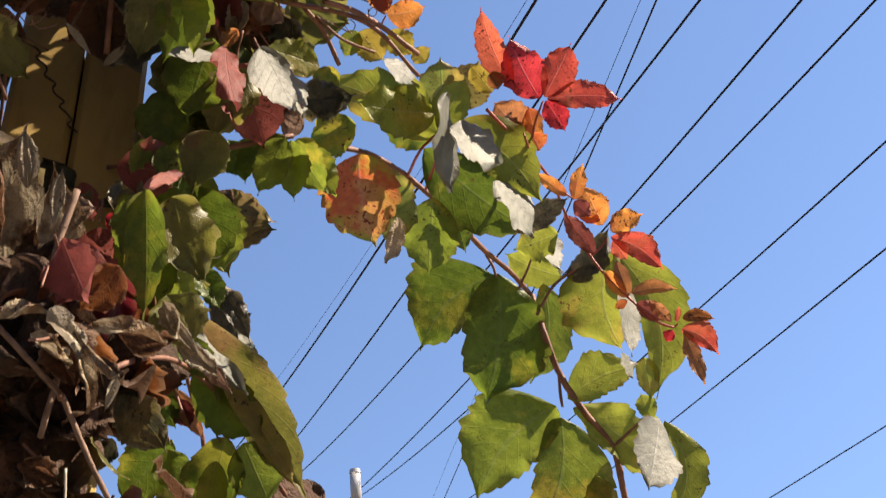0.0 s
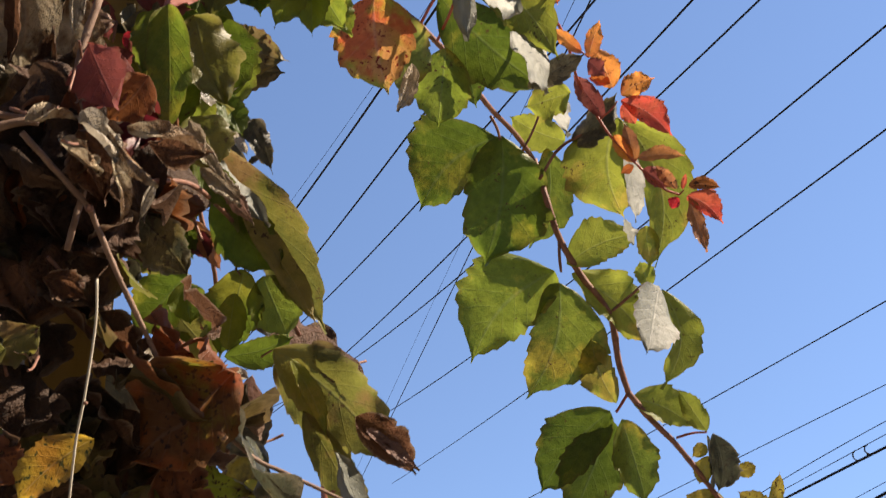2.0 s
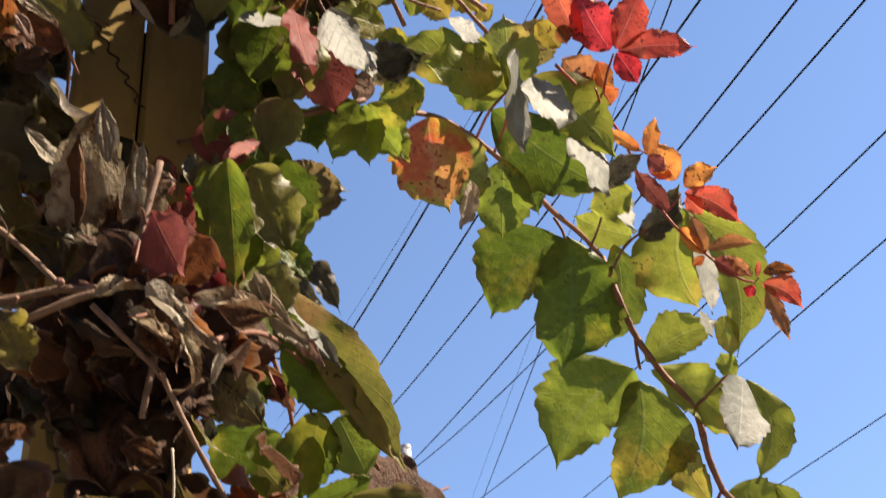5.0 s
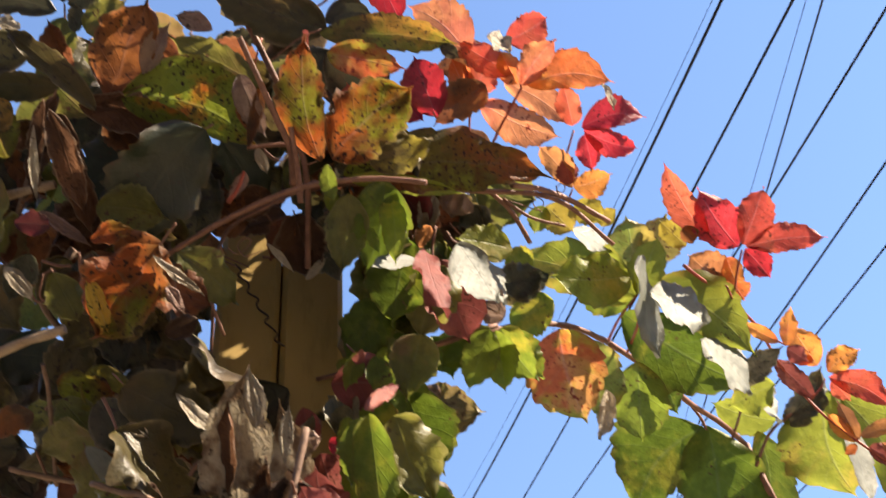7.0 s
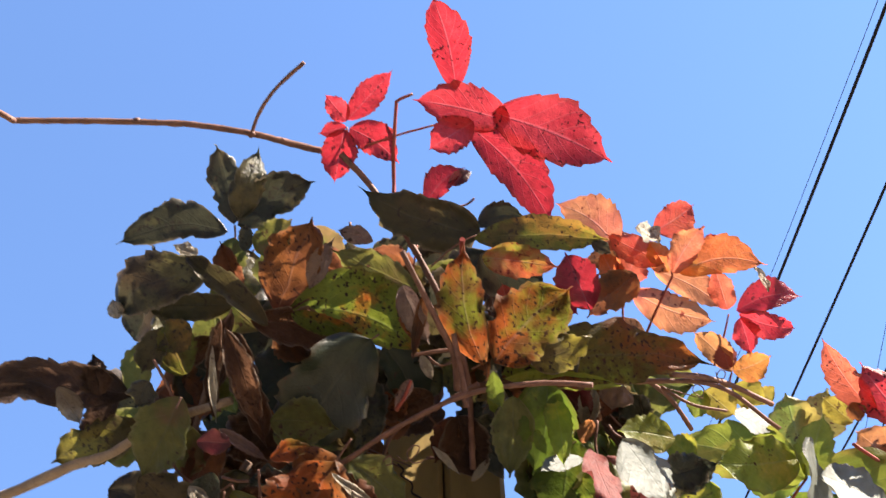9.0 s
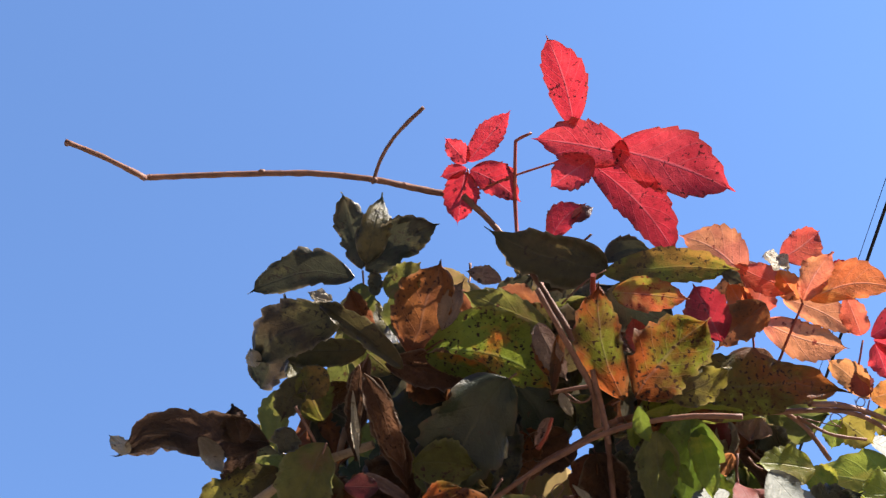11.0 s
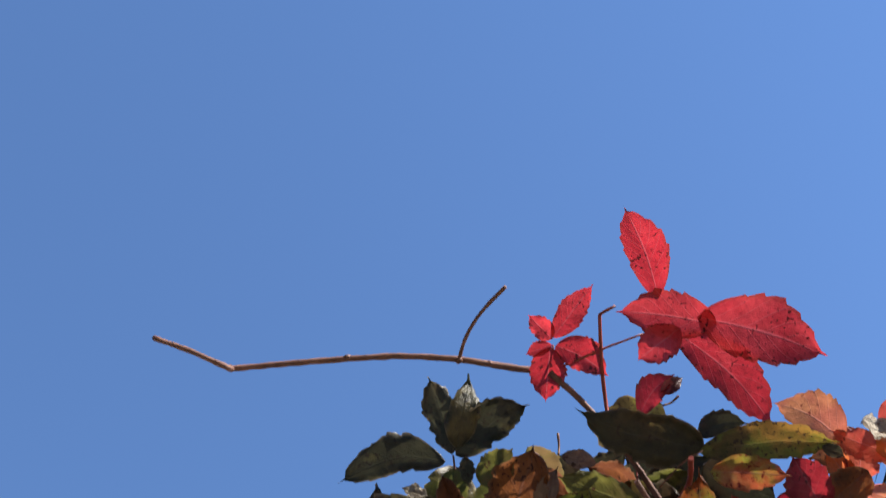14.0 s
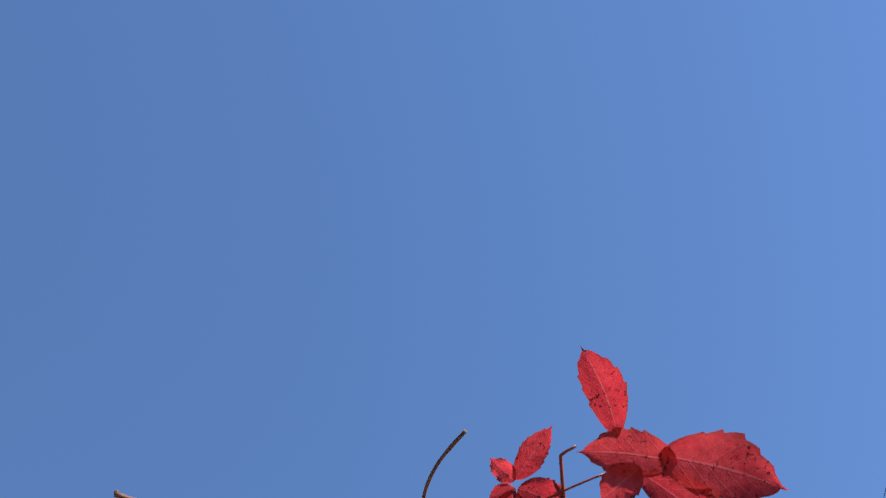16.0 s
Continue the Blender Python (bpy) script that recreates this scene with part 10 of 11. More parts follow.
leaflet(s, (-0.2958, 0.5556, 1.9763), (-0.2648, 0.5659, 1.9673), 0.0302, (0.1914, -0.9415, -0.2772), "deaddark", 11, 0, 0.22, 0.50, 0.06)
leaflet(s, (-0.2221, 0.4574, 1.9307), (-0.2492, 0.4567, 1.9315), 0.0255, (0.0032, -0.9175, -0.3976), "brown", 9, 0, 0.24, 0.50, 0.07)
s = leaf(v, "dark filler leaf added in the shaded tangle", 0.00099, (-0.3164, 0.4876, 1.9862), (-0.3203, 0.4642, 1.9996), skin="twig")
leaflet(s, (-0.3466, 0.4689, 2.0335), (-0.3110, 0.4918, 2.0128), 0.0313, (0.3355, -0.8717, -0.3573), "dark", 21, 0, 0.07, 0.50, 0.06)
leaflet(s, (-0.3069, 0.4457, 1.9637), (-0.3093, 0.4536, 1.9362), 0.0223, (0.3776, -0.8630, -0.3356), "greendark", 20, 0, 0.07, 0.50, 0.02)
leaflet(s, (-0.2856, 0.4482, 1.9857), (-0.3041, 0.4648, 1.9658), 0.0311, (0.5251, -0.3679, -0.7674), "olivedark", 18, 0, 0.24, 0.50, 0.03)
leaflet(s, (-0.3229, 0.4310, 1.9888), (-0.3189, 0.4443, 1.9661), 0.0217, (0.7947, -0.5725, -0.2018), "greendark", 19, 0, 0.07, 0.50, 0.03)
s = leaf(v, "dark filler leaf added in the shaded tangle", 0.00099, (-0.3969, 0.5154, 2.0353), (-0.3820, 0.4949, 2.0464), skin="twig")
leaflet(s, (-0.3907, 0.4993, 2.0398), (-0.3686, 0.5261, 2.0153), 0.0380, (0.7263, -0.6839, -0.0687), "greendark", 9, 0, 0.24, 0.50, 0.06)
leaflet(s, (-0.3274, 0.4401, 1.9969), (-0.3113, 0.4616, 1.9675), 0.0358, (0.4740, -0.8167, -0.3292), "deaddark", 10, 0, 0.22, 0.50, -0.07)
leaflet(s, (-0.3448, 0.4395, 2.0196), (-0.3752, 0.4556, 2.0007), 0.0367, (0.1134, -0.6784, -0.7259), "olivedark", 5, 0, 0.24, 0.50, 0.02)
leaflet(s, (-0.3657, 0.4304, 2.0194), (-0.4133, 0.4364, 2.0161), 0.0371, (0.0152, -0.5376, -0.8431), "deaddark", 17, 0, 0.22, 0.50, 0.04)
s = leaf(v, "dark filler leaf added in the shaded tangle", 0.00096, (-0.2325, 0.4294, 2.0130), (-0.2140, 0.4131, 2.0220), skin="twig")
leaflet(s, (-0.2183, 0.4103, 2.0486), (-0.1777, 0.4147, 2.0313), 0.0251, (0.0329, -0.9621, -0.2708), "greendark", 20, 0, 0.07, 0.50, -0.06)
leaflet(s, (-0.2337, 0.4128, 2.0237), (-0.2521, 0.4140, 2.0026), 0.0243, (0.4977, -0.6605, -0.5622), "olivedark", 17, 0, 0.24, 0.50, -0.06)
leaflet(s, (-0.2201, 0.4777, 2.0312), (-0.1924, 0.4991, 2.0174), 0.0298, (0.4277, -0.8440, -0.3235), "deaddark", 7, 0, 0.22, 0.50, -0.02)
leaflet(s, (-0.1991, 0.4159, 2.0021), (-0.2096, 0.4263, 1.9766), 0.0220, (0.3096, -0.8111, -0.4962), "olivedark", 19, 0, 0.07, 0.50, -0.02)
s = leaf(v, "dark filler leaf added in the shaded tangle", 0.00098, (-0.2789, 0.4248, 2.0666), (-0.2731, 0.4021, 2.0742), skin="twig")
leaflet(s, (-0.2539, 0.4181, 2.0530), (-0.2745, 0.4296, 2.0271), 0.0239, (0.3533, -0.6949, -0.6263), "brown", 15, 0, 0.07, 0.50, 0.06)
leaflet(s, (-0.2877, 0.3998, 2.0889), (-0.2531, 0.4129, 2.0694), 0.0363, (0.2581, -0.9422, -0.2140), "brown", 16, 0, 0.24, 0.50, 0.05)
leaflet(s, (-0.2646, 0.4015, 2.0558), (-0.2747, 0.4238, 2.0338), 0.0216, (0.6391, -0.3933, -0.6610), "greendark", 15, 0, 0.07, 0.50, -0.00)
leaflet(s, (-0.2773, 0.4103, 2.0683), (-0.2702, 0.4381, 2.0467), 0.0287, (0.3381, -0.6655, -0.6656), "deaddark", 17, 0, 0.24, 0.50, 0.04)
s = leaf(v, "dark filler leaf added in the shaded tangle", 0.00097, (-0.2233, 0.4640, 2.0553), (-0.2065, 0.4443, 2.0630), skin="twig")
leaflet(s, (-0.2150, 0.4460, 2.0409), (-0.2483, 0.4412, 2.0192), 0.0304, (0.4415, -0.5930, -0.6733), "brown", 16, 0, 0.07, 0.50, 0.07)
leaflet(s, (-0.1817, 0.4298, 2.0561), (-0.2066, 0.4543, 2.0370), 0.0236, (0.2426, -0.4827, -0.8415), "greendark", 7, 0, 0.07, 0.50, 0.01)
leaflet(s, (-0.2105, 0.4237, 2.0408), (-0.1938, 0.4604, 2.0191), 0.0401, (0.0722, -0.5926, -0.8023), "deaddark", 14, 0, 0.22, 0.50, 0.05)
leaflet(s, (-0.2002, 0.4179, 2.0614), (-0.2269, 0.4174, 2.0580), 0.0186, (0.0679, -0.8917, -0.4475), "olivedark", 6, 0, 0.07, 0.50, -0.05)
s = leaf(v, "dark filler leaf added in the shaded tangle", 0.00096, (-0.1991, 0.4292, 2.0178), (-0.1907, 0.4082, 2.0258), skin="twig")
leaflet(s, (-0.2019, 0.4214, 2.0091), (-0.2372, 0.4023, 2.0024), 0.0356, (0.4291, -0.8614, -0.2719), "deaddark", 19, 0, 0.22, 0.50, -0.06)
leaflet(s, (-0.2215, 0.4360, 2.0674), (-0.2609, 0.4408, 2.0614), 0.0319, (0.0845, -0.4913, -0.8669), "deaddark", 11, 0, 0.24, 0.50, 0.06)
leaflet(s, (-0.1770, 0.4103, 2.0196), (-0.1570, 0.4498, 2.0048), 0.0266, (0.5832, -0.6007, -0.5468), "greendark", 15, 0, 0.07, 0.50, -0.06)
leaflet(s, (-0.1940, 0.4128, 2.0041), (-0.1634, 0.4328, 1.9960), 0.0280, (0.4178, -0.8623, -0.2861), "brown", 20, 0, 0.07, 0.50, -0.05)
s = leaf(v, "dark filler leaf added in the shaded tangle", 0.00091, (-0.1484, 0.4311, 1.6996), (-0.1435, 0.4171, 1.7104), skin="twig")
leaflet(s, (-0.1543, 0.4110, 1.7271), (-0.1427, 0.4157, 1.7077), 0.0154, (0.2826, -0.9572, -0.0625), "greendark", 9, 0, 0.07, 0.50, 0.05)
leaflet(s, (-0.1462, 0.3961, 1.7170), (-0.1291, 0.3943, 1.6986), 0.0179, (-0.0834, -0.9959, -0.0358), "brown", 7, 0, 0.07, 0.50, -0.06)
leaflet(s, (-0.1196, 0.3925, 1.7014), (-0.1322, 0.3969, 1.6889), 0.0140, (0.1405, -0.8749, -0.4636), "deaddark", 15, 0, 0.22, 0.50, -0.02)
leaflet(s, (-0.1316, 0.3993, 1.6945), (-0.1192, 0.4094, 1.6734), 0.0232, (0.0891, -0.9342, -0.3456), "greendark", 10, 0, 0.24, 0.50, -0.06)
s = leaf(v, "dark filler leaf added in the shaded tangle", 0.00089, (-0.1422, 0.3774, 1.7475), (-0.1333, 0.3639, 1.7553), skin="twig")
leaflet(s, (-0.1481, 0.3653, 1.7654), (-0.1683, 0.3804, 1.7500), 0.0251, (-0.1412, -0.8289, -0.5413), "brown", 6, 0, 0.24, 0.50, 0.03)
leaflet(s, (-0.1336, 0.3743, 1.7482), (-0.1521, 0.3788, 1.7460), 0.0171, (-0.0768, -0.7079, -0.7021), "greendark", 6, 0, 0.24, 0.50, 0.04)
s = leaf(v, "dark filler leaf added in the shaded tangle", 0.00089, (-0.1370, 0.4010, 1.7331), (-0.1368, 0.3881, 1.7428), skin="twig")
leaflet(s, (-0.1246, 0.3846, 1.7565), (-0.1464, 0.3843, 1.7451), 0.0170, (0.2676, -0.7574, -0.5955), "greendark", 20, 0, 0.07, 0.50, 0.04)
leaflet(s, (-0.1429, 0.3901, 1.7464), (-0.1560, 0.3926, 1.7352), 0.0156, (0.0166, -0.9601, -0.2792), "deaddark", 19, 0, 0.24, 0.50, -0.06)
leaflet(s, (-0.1353, 0.3784, 1.7490), (-0.1537, 0.3822, 1.7466), 0.0133, (-0.1335, -0.9194, -0.3700), "dark", 15, 0, 0.07, 0.50, 0.01)
s = leaf(v, "dark filler leaf added in the shaded tangle", 0.00093, (-0.0795, 0.4972, 1.6578), (-0.0704, 0.4817, 1.6709), skin="twig")
leaflet(s, (-0.0652, 0.4956, 1.6616), (-0.0808, 0.5078, 1.6439), 0.0223, (-0.2110, -0.8989, -0.3841), "deaddark", 5, 0, 0.22, 0.50, 0.04)
leaflet(s, (-0.0737, 0.5279, 1.6707), (-0.0822, 0.5333, 1.6492), 0.0200, (0.3595, -0.8553, -0.3731), "dark", 16, 0, 0.07, 0.50, -0.04)
leaflet(s, (-0.0666, 0.4991, 1.6789), (-0.0386, 0.5045, 1.6647), 0.0250, (0.0350, -0.9699, -0.2408), "greendark", 17, 0, 0.24, 0.50, -0.04)
leaflet(s, (-0.0779, 0.4732, 1.6731), (-0.0748, 0.4729, 1.6449), 0.0254, (0.3337, -0.9426, -0.0068), "brown", 20, 0, 0.24, 0.50, 0.06)
s = leaf(v, "dark filler leaf added in the shaded tangle", 0.00089, (-0.1060, 0.4510, 1.6848), (-0.1099, 0.4378, 1.6972), skin="twig")
leaflet(s, (-0.1226, 0.4461, 1.7007), (-0.1406, 0.4638, 1.6769), 0.0254, (-0.2503, -0.8802, -0.4033), "dark", 16, 0, 0.07, 0.50, -0.04)
leaflet(s, (-0.0944, 0.4505, 1.6937), (-0.1016, 0.4572, 1.6718), 0.0185, (0.1405, -0.9302, -0.3392), "dark", 11, 0, 0.07, 0.50, 0.01)
leaflet(s, (-0.1105, 0.4482, 1.7038), (-0.1189, 0.4532, 1.6760), 0.0287, (0.5422, -0.7738, -0.3275), "greendark", 13, 0, 0.24, 0.50, -0.02)
leaflet(s, (-0.1319, 0.4529, 1.6849), (-0.1075, 0.4506, 1.6767), 0.0171, (-0.1394, -0.9729, -0.1842), "brown", 8, 0, 0.07, 0.50, -0.01)
s = leaf(v, "dark filler leaf added in the shaded tangle", 0.00088, (-0.0913, 0.4503, 1.7147), (-0.0851, 0.4363, 1.7260), skin="twig")
leaflet(s, (-0.0777, 0.4407, 1.7143), (-0.1031, 0.4499, 1.6967), 0.0254, (-0.2584, -0.9579, -0.1252), "deaddark", 14, 0, 0.22, 0.50, 0.01)
leaflet(s, (-0.0695, 0.4482, 1.7470), (-0.0904, 0.4520, 1.7297), 0.0254, (-0.1701, -0.9839, -0.0552), "deaddark", 14, 0, 0.24, 0.50, 0.06)
leaflet(s, (-0.0957, 0.4596, 1.7138), (-0.0871, 0.4725, 1.6916), 0.0213, (0.2415, -0.8958, -0.3731), "deaddark", 12, 0, 0.22, 0.50, -0.01)
leaflet(s, (-0.0819, 0.4374, 1.7310), (-0.0822, 0.4394, 1.7102), 0.0180, (0.2855, -0.9494, -0.1312), "brown", 14, 0, 0.24, 0.50, 0.00)
s = leaf(v, "dark filler leaf added in the shaded tangle", 0.00089, (-0.1020, 0.4516, 1.6850), (-0.0962, 0.4374, 1.6967), skin="twig")
leaflet(s, (-0.0818, 0.4356, 1.6943), (-0.0544, 0.4315, 1.6868), 0.0224, (-0.2165, -0.8993, -0.3802), "brown", 15, 0, 0.07, 0.50, 0.01)
leaflet(s, (-0.0810, 0.4249, 1.7124), (-0.0753, 0.4329, 1.6869), 0.0218, (0.2638, -0.9368, -0.2300), "brown", 6, 0, 0.24, 0.50, 0.05)
leaflet(s, (-0.0847, 0.4724, 1.6885), (-0.0693, 0.4835, 1.6701), 0.0203, (0.5146, -0.8568, -0.0312), "greendark", 7, 0, 0.07, 0.50, -0.03)
leaflet(s, (-0.0887, 0.4283, 1.7017), (-0.0966, 0.4354, 1.6811), 0.0223, (-0.1887, -0.9469, -0.2603), "greendark", 6, 0, 0.24, 0.50, 0.03)
s = leaf(v, "dark filler leaf added in the shaded tangle", 0.00104, (-0.0231, 0.5256, 2.1005), (-0.0227, 0.5006, 2.1101), skin="twig")
leaflet(s, (-0.0073, 0.4916, 2.1349), (-0.0278, 0.5144, 2.1131), 0.0360, (-0.1344, -0.7726, -0.6206), "deaddark", 8, 0, 0.22, 0.50, -0.01)
leaflet(s, (-0.0384, 0.4762, 2.1040), (-0.0451, 0.5001, 2.0817), 0.0244, (-0.2211, -0.7254, -0.6519), "olivedark", 5, 0, 0.07, 0.50, 0.05)
leaflet(s, (-0.0523, 0.4807, 2.0904), (-0.0210, 0.5118, 2.0786), 0.0359, (0.0111, -0.4465, -0.8947), "brown", 18, 0, 0.07, 0.50, 0.06)
leaflet(s, (-0.0139, 0.4920, 2.1125), (-0.0516, 0.5156, 2.0944), 0.0282, (-0.2708, -0.8539, -0.4446), "greendark", 21, 0, 0.07, 0.50, 0.01)
s = leaf(v, "dark filler leaf added in the shaded tangle", 0.00104, (-0.0309, 0.5295, 2.1036), (-0.0229, 0.5066, 2.1130), skin="twig")
leaflet(s, (-0.0392, 0.5215, 2.0854), (-0.0066, 0.5413, 2.0821), 0.0310, (0.2443, -0.6572, -0.7129), "deaddark", 19, 0, 0.24, 0.50, 0.01)
leaflet(s, (-0.0128, 0.5056, 2.1046), (0.0219, 0.5218, 2.0890), 0.0338, (0.0896, -0.7984, -0.5955), "greendark", 10, 0, 0.24, 0.50, 0.06)
leaflet(s, (-0.0404, 0.5025, 2.0881), (-0.0134, 0.5153, 2.0703), 0.0270, (-0.0761, -0.7524, -0.6542), "olivedark", 17, 0, 0.07, 0.50, -0.06)
leaflet(s, (-0.0165, 0.5159, 2.1069), (-0.0033, 0.5424, 2.0790), 0.0270, (0.3669, -0.7743, -0.5157), "greendark", 9, 0, 0.07, 0.50, 0.07)
s = leaf(v, "dark filler leaf added in the shaded tangle", 0.00100, (-0.0790, 0.5071, 2.0546), (-0.0697, 0.4879, 2.0655), skin="twig")
leaflet(s, (-0.0634, 0.5007, 2.0424), (-0.0938, 0.5157, 2.0304), 0.0338, (-0.0934, -0.7776, -0.6218), "deaddark", 11, 0, 0.22, 0.50, 0.01)
leaflet(s, (-0.0471, 0.4820, 2.0876), (-0.0600, 0.4981, 2.0534), 0.0309, (-0.0391, -0.8951, -0.4441), "brown", 13, 0, 0.07, 0.50, -0.01)
leaflet(s, (-0.0794, 0.5197, 2.0714), (-0.0986, 0.5301, 2.0465), 0.0262, (-0.1261, -0.9364, -0.3273), "olivedark", 13, 0, 0.07, 0.50, -0.03)
leaflet(s, (-0.0441, 0.5084, 2.0551), (-0.0383, 0.5256, 2.0326), 0.0278, (-0.0577, -0.7939, -0.6052), "brown", 8, 0, 0.24, 0.50, -0.06)
s = leaf(v, "dark filler leaf added in the shaded tangle", 0.00100, (-0.0683, 0.5125, 2.0516), (-0.0568, 0.4935, 2.0623), skin="twig")
leaflet(s, (-0.0566, 0.4943, 2.0688), (-0.0434, 0.5082, 2.0467), 0.0236, (0.1350, -0.8695, -0.4753), "greendark", 8, 0, 0.24, 0.50, -0.01)
leaflet(s, (-0.0398, 0.5158, 2.0510), (-0.0194, 0.5411, 2.0325), 0.0276, (0.1189, -0.7044, -0.6997), "deaddark", 20, 0, 0.24, 0.50, 0.06)
leaflet(s, (-0.0909, 0.5238, 2.0591), (-0.0616, 0.5309, 2.0388), 0.0241, (-0.2108, -0.7539, -0.6222), "dark", 6, 0, 0.07, 0.50, 0.06)
leaflet(s, (-0.0419, 0.5038, 2.0709), (-0.0244, 0.5161, 2.0482), 0.0236, (0.1569, -0.9057, -0.3938), "deaddark", 9, 0, 0.22, 0.50, 0.01)

# leaves added beside the boards, turned to the sun to shade those below
s = leaf(v, "added dark brown leaf turned to block the sun", 0.00081, (-0.1228, 0.3842, 1.7837), (-0.1106, 0.3997, 1.7714), skin="twig")
leaflet(s, (-0.1105, 0.3989, 1.7711), (-0.0909, 0.4239, 1.7513), 0.0240, (0.7381, 0.0061, 0.6746), "deaddark", 17, 0, 0, 0.50, -0.01, 0, 0.3)
leaflet(s, (-0.0980, 0.3996, 1.7536), (-0.0723, 0.4043, 1.7249), 0.0256, (0.7379, 0.0482, 0.6731), "brown", 9, 0, 0, 0.50, 0.07, 0, 0.3)
leaflet(s, (-0.0860, 0.3958, 1.7635), (-0.0706, 0.4305, 1.7487), 0.0243, (0.8420, -0.1253, 0.5246), "brown", 7, 0, 0, 0.50, -0.02, 0, 0.3)
leaflet(s, (-0.0698, 0.4241, 1.7563), (-0.0568, 0.3944, 1.7394), 0.0227, (0.7610, 0.0353, 0.6477), "brown", 14, 0, 0, 0.50, -0.01, 0, 0.3)
leaflet(s, (-0.0758, 0.4145, 1.7737), (-0.0596, 0.3857, 1.7529), 0.0257, (0.7396, 0.0009, 0.6731), "deaddark", 17, 0, 0, 0.50, 0.04, 0, 0.3)
s = leaf(v, "added dark brown leaf turned to block the sun", 0.00081, (-0.1352, 0.4354, 1.7390), (-0.1236, 0.4189, 1.7247), skin="twig")
leaflet(s, (-0.1237, 0.4193, 1.7248), (-0.1066, 0.3949, 1.7037), 0.0262, (0.5734, -0.2561, 0.7782), "olivedark", 17, 0, 0, 0.50, -0.03, 0, 0.3)
leaflet(s, (-0.0882, 0.4190, 1.7627), (-0.0642, 0.4075, 1.7348), 0.0258, (0.6647, -0.2833, 0.6913), "brown", 9, 0, 0, 0.50, -0.00, 0, 0.3)
leaflet(s, (-0.1162, 0.4090, 1.7407), (-0.0908, 0.4089, 1.7120), 0.0230, (0.7398, 0.0612, 0.6700), "deaddark", 9, 0, 0, 0.50, -0.02, 0, 0.3)
leaflet(s, (-0.0993, 0.4119, 1.7868), (-0.0855, 0.3863, 1.7692), 0.0230, (0.7404, 0.0023, 0.6721), "greendark", 5, 0, 0, 0.50, 0.02, 0, 0.3)
leaflet(s, (-0.1202, 0.3948, 1.7693), (-0.1022, 0.4166, 1.7508), 0.0232, (0.7983, -0.1457, 0.5844), "deaddark", 10, 0, 0, 0.50, 0.01, 0, 0.3)

# arching shoot
v = shoot("vine_shoot", "long arching creeper shoot with yellow-green leaves", (-0.1235, 0.5016, 1.9794))
stem(v, "twig", 0.00138, 0.00211, (-0.1235, 0.5016, 1.9794), (-0.0981, 0.5098, 1.9863), (-0.0601, 0.5259, 2.0000), (-0.0266, 0.5503, 2.0189), (0.0037, 0.5770, 2.0343), (0.0356, 0.6075, 2.0439), (0.0624, 0.6428, 2.0458))
stem(v, "twig", 0.00223, 0.00235, (0.0624, 0.6428, 2.0458), (0.0954, 0.6937, 2.0425), (0.1285, 0.7477, 2.0343), (0.1610, 0.7982, 2.0316), (0.1840, 0.8380, 2.0264))
stem(v, "twig", 0.00298, 0.00274, (0.1840, 0.8380, 2.0264), (0.1889, 0.8269, 1.9821), (0.1989, 0.8368, 1.9500), (0.2177, 0.8459, 1.9168), (0.2405, 0.8539, 1.8847), (0.2477, 0.8672, 1.8443), (0.2554, 0.8754, 1.8179))
stem(v, "twig", 0.00274, 0.00199, (0.2554, 0.8754, 1.8179), (0.2735, 0.8807, 1.7955), (0.2951, 0.8856, 1.7729), (0.3165, 0.8922, 1.7456), (0.3332, 0.8977, 1.7233), (0.3462, 0.8994, 1.7130), (0.3671, 0.9014, 1.6989), (0.3803, 0.9008, 1.6951))
s = leaf(v, "broad green leaf with toothed leaflets on the shoot", 0.00159, (0.1416, 0.8076, 2.0558), (0.1473, 0.8108, 2.0446), (0.1495, 0.8138, 2.0351), skin="twig")
leaflet(s, (0.1480, 0.8176, 2.0402), (0.0779, 0.8480, 1.9830), 0.0709, (-0.2392, -0.9478, -0.2108), "greendeep", 9, 0, 0.00, 0.37, 0.13, 0, 0.70)
leaflet(s, (0.1510, 0.8123, 2.0387), (0.1322, 0.8531, 1.9313), 0.0779, (0.0443, -0.9314, -0.3613), "greendeep", 10, 0, 0.00, 0.56, -0.06, 0, 0.70)
leaflet(s, (0.1937, 0.8246, 2.0319), (0.1763, 0.8568, 1.9483), 0.0393, (0.1679, -0.9080, -0.3839), "green", 8, 0, 0.00, 0.62, -0.12, 0, 0.70)
s = leaf(v, "large yellow-green leaf hanging from the shoot", 0.00159, (0.1988, 0.8373, 1.9486), (0.1985, 0.8423, 1.9345), (0.1996, 0.8467, 1.9218), skin="twig")
leaflet(s, (0.1954, 0.8517, 1.9246), (0.1199, 0.8881, 1.8527), 0.0776, (-0.2748, -0.9428, -0.1888), "green", 10, 0, 0.00, 0.38, 0.12, 0, 0.70)
leaflet(s, (0.1979, 0.8499, 1.9135), (0.1656, 0.8883, 1.8182), 0.0715, (0.0153, -0.9255, -0.3784), "green", 9, 0, 0.00, 0.62, -0.12, 0, 0.70)
leaflet(s, (0.2089, 0.8459, 1.9202), (0.2762, 0.8591, 1.8554), 0.0457, (0.0691, -0.9891, -0.1300), "lime", 10, 0, 0.00, 0.58, -0.08, 0, 0.70)
leaflet(s, (0.2047, 0.8438, 1.9280), (0.2689, 0.8271, 1.9488), 0.0388, (-0.2122, -0.9697, -0.1212), "lime", 9, 0, 0.00, 0.58, -0.08, 0, 0.70)
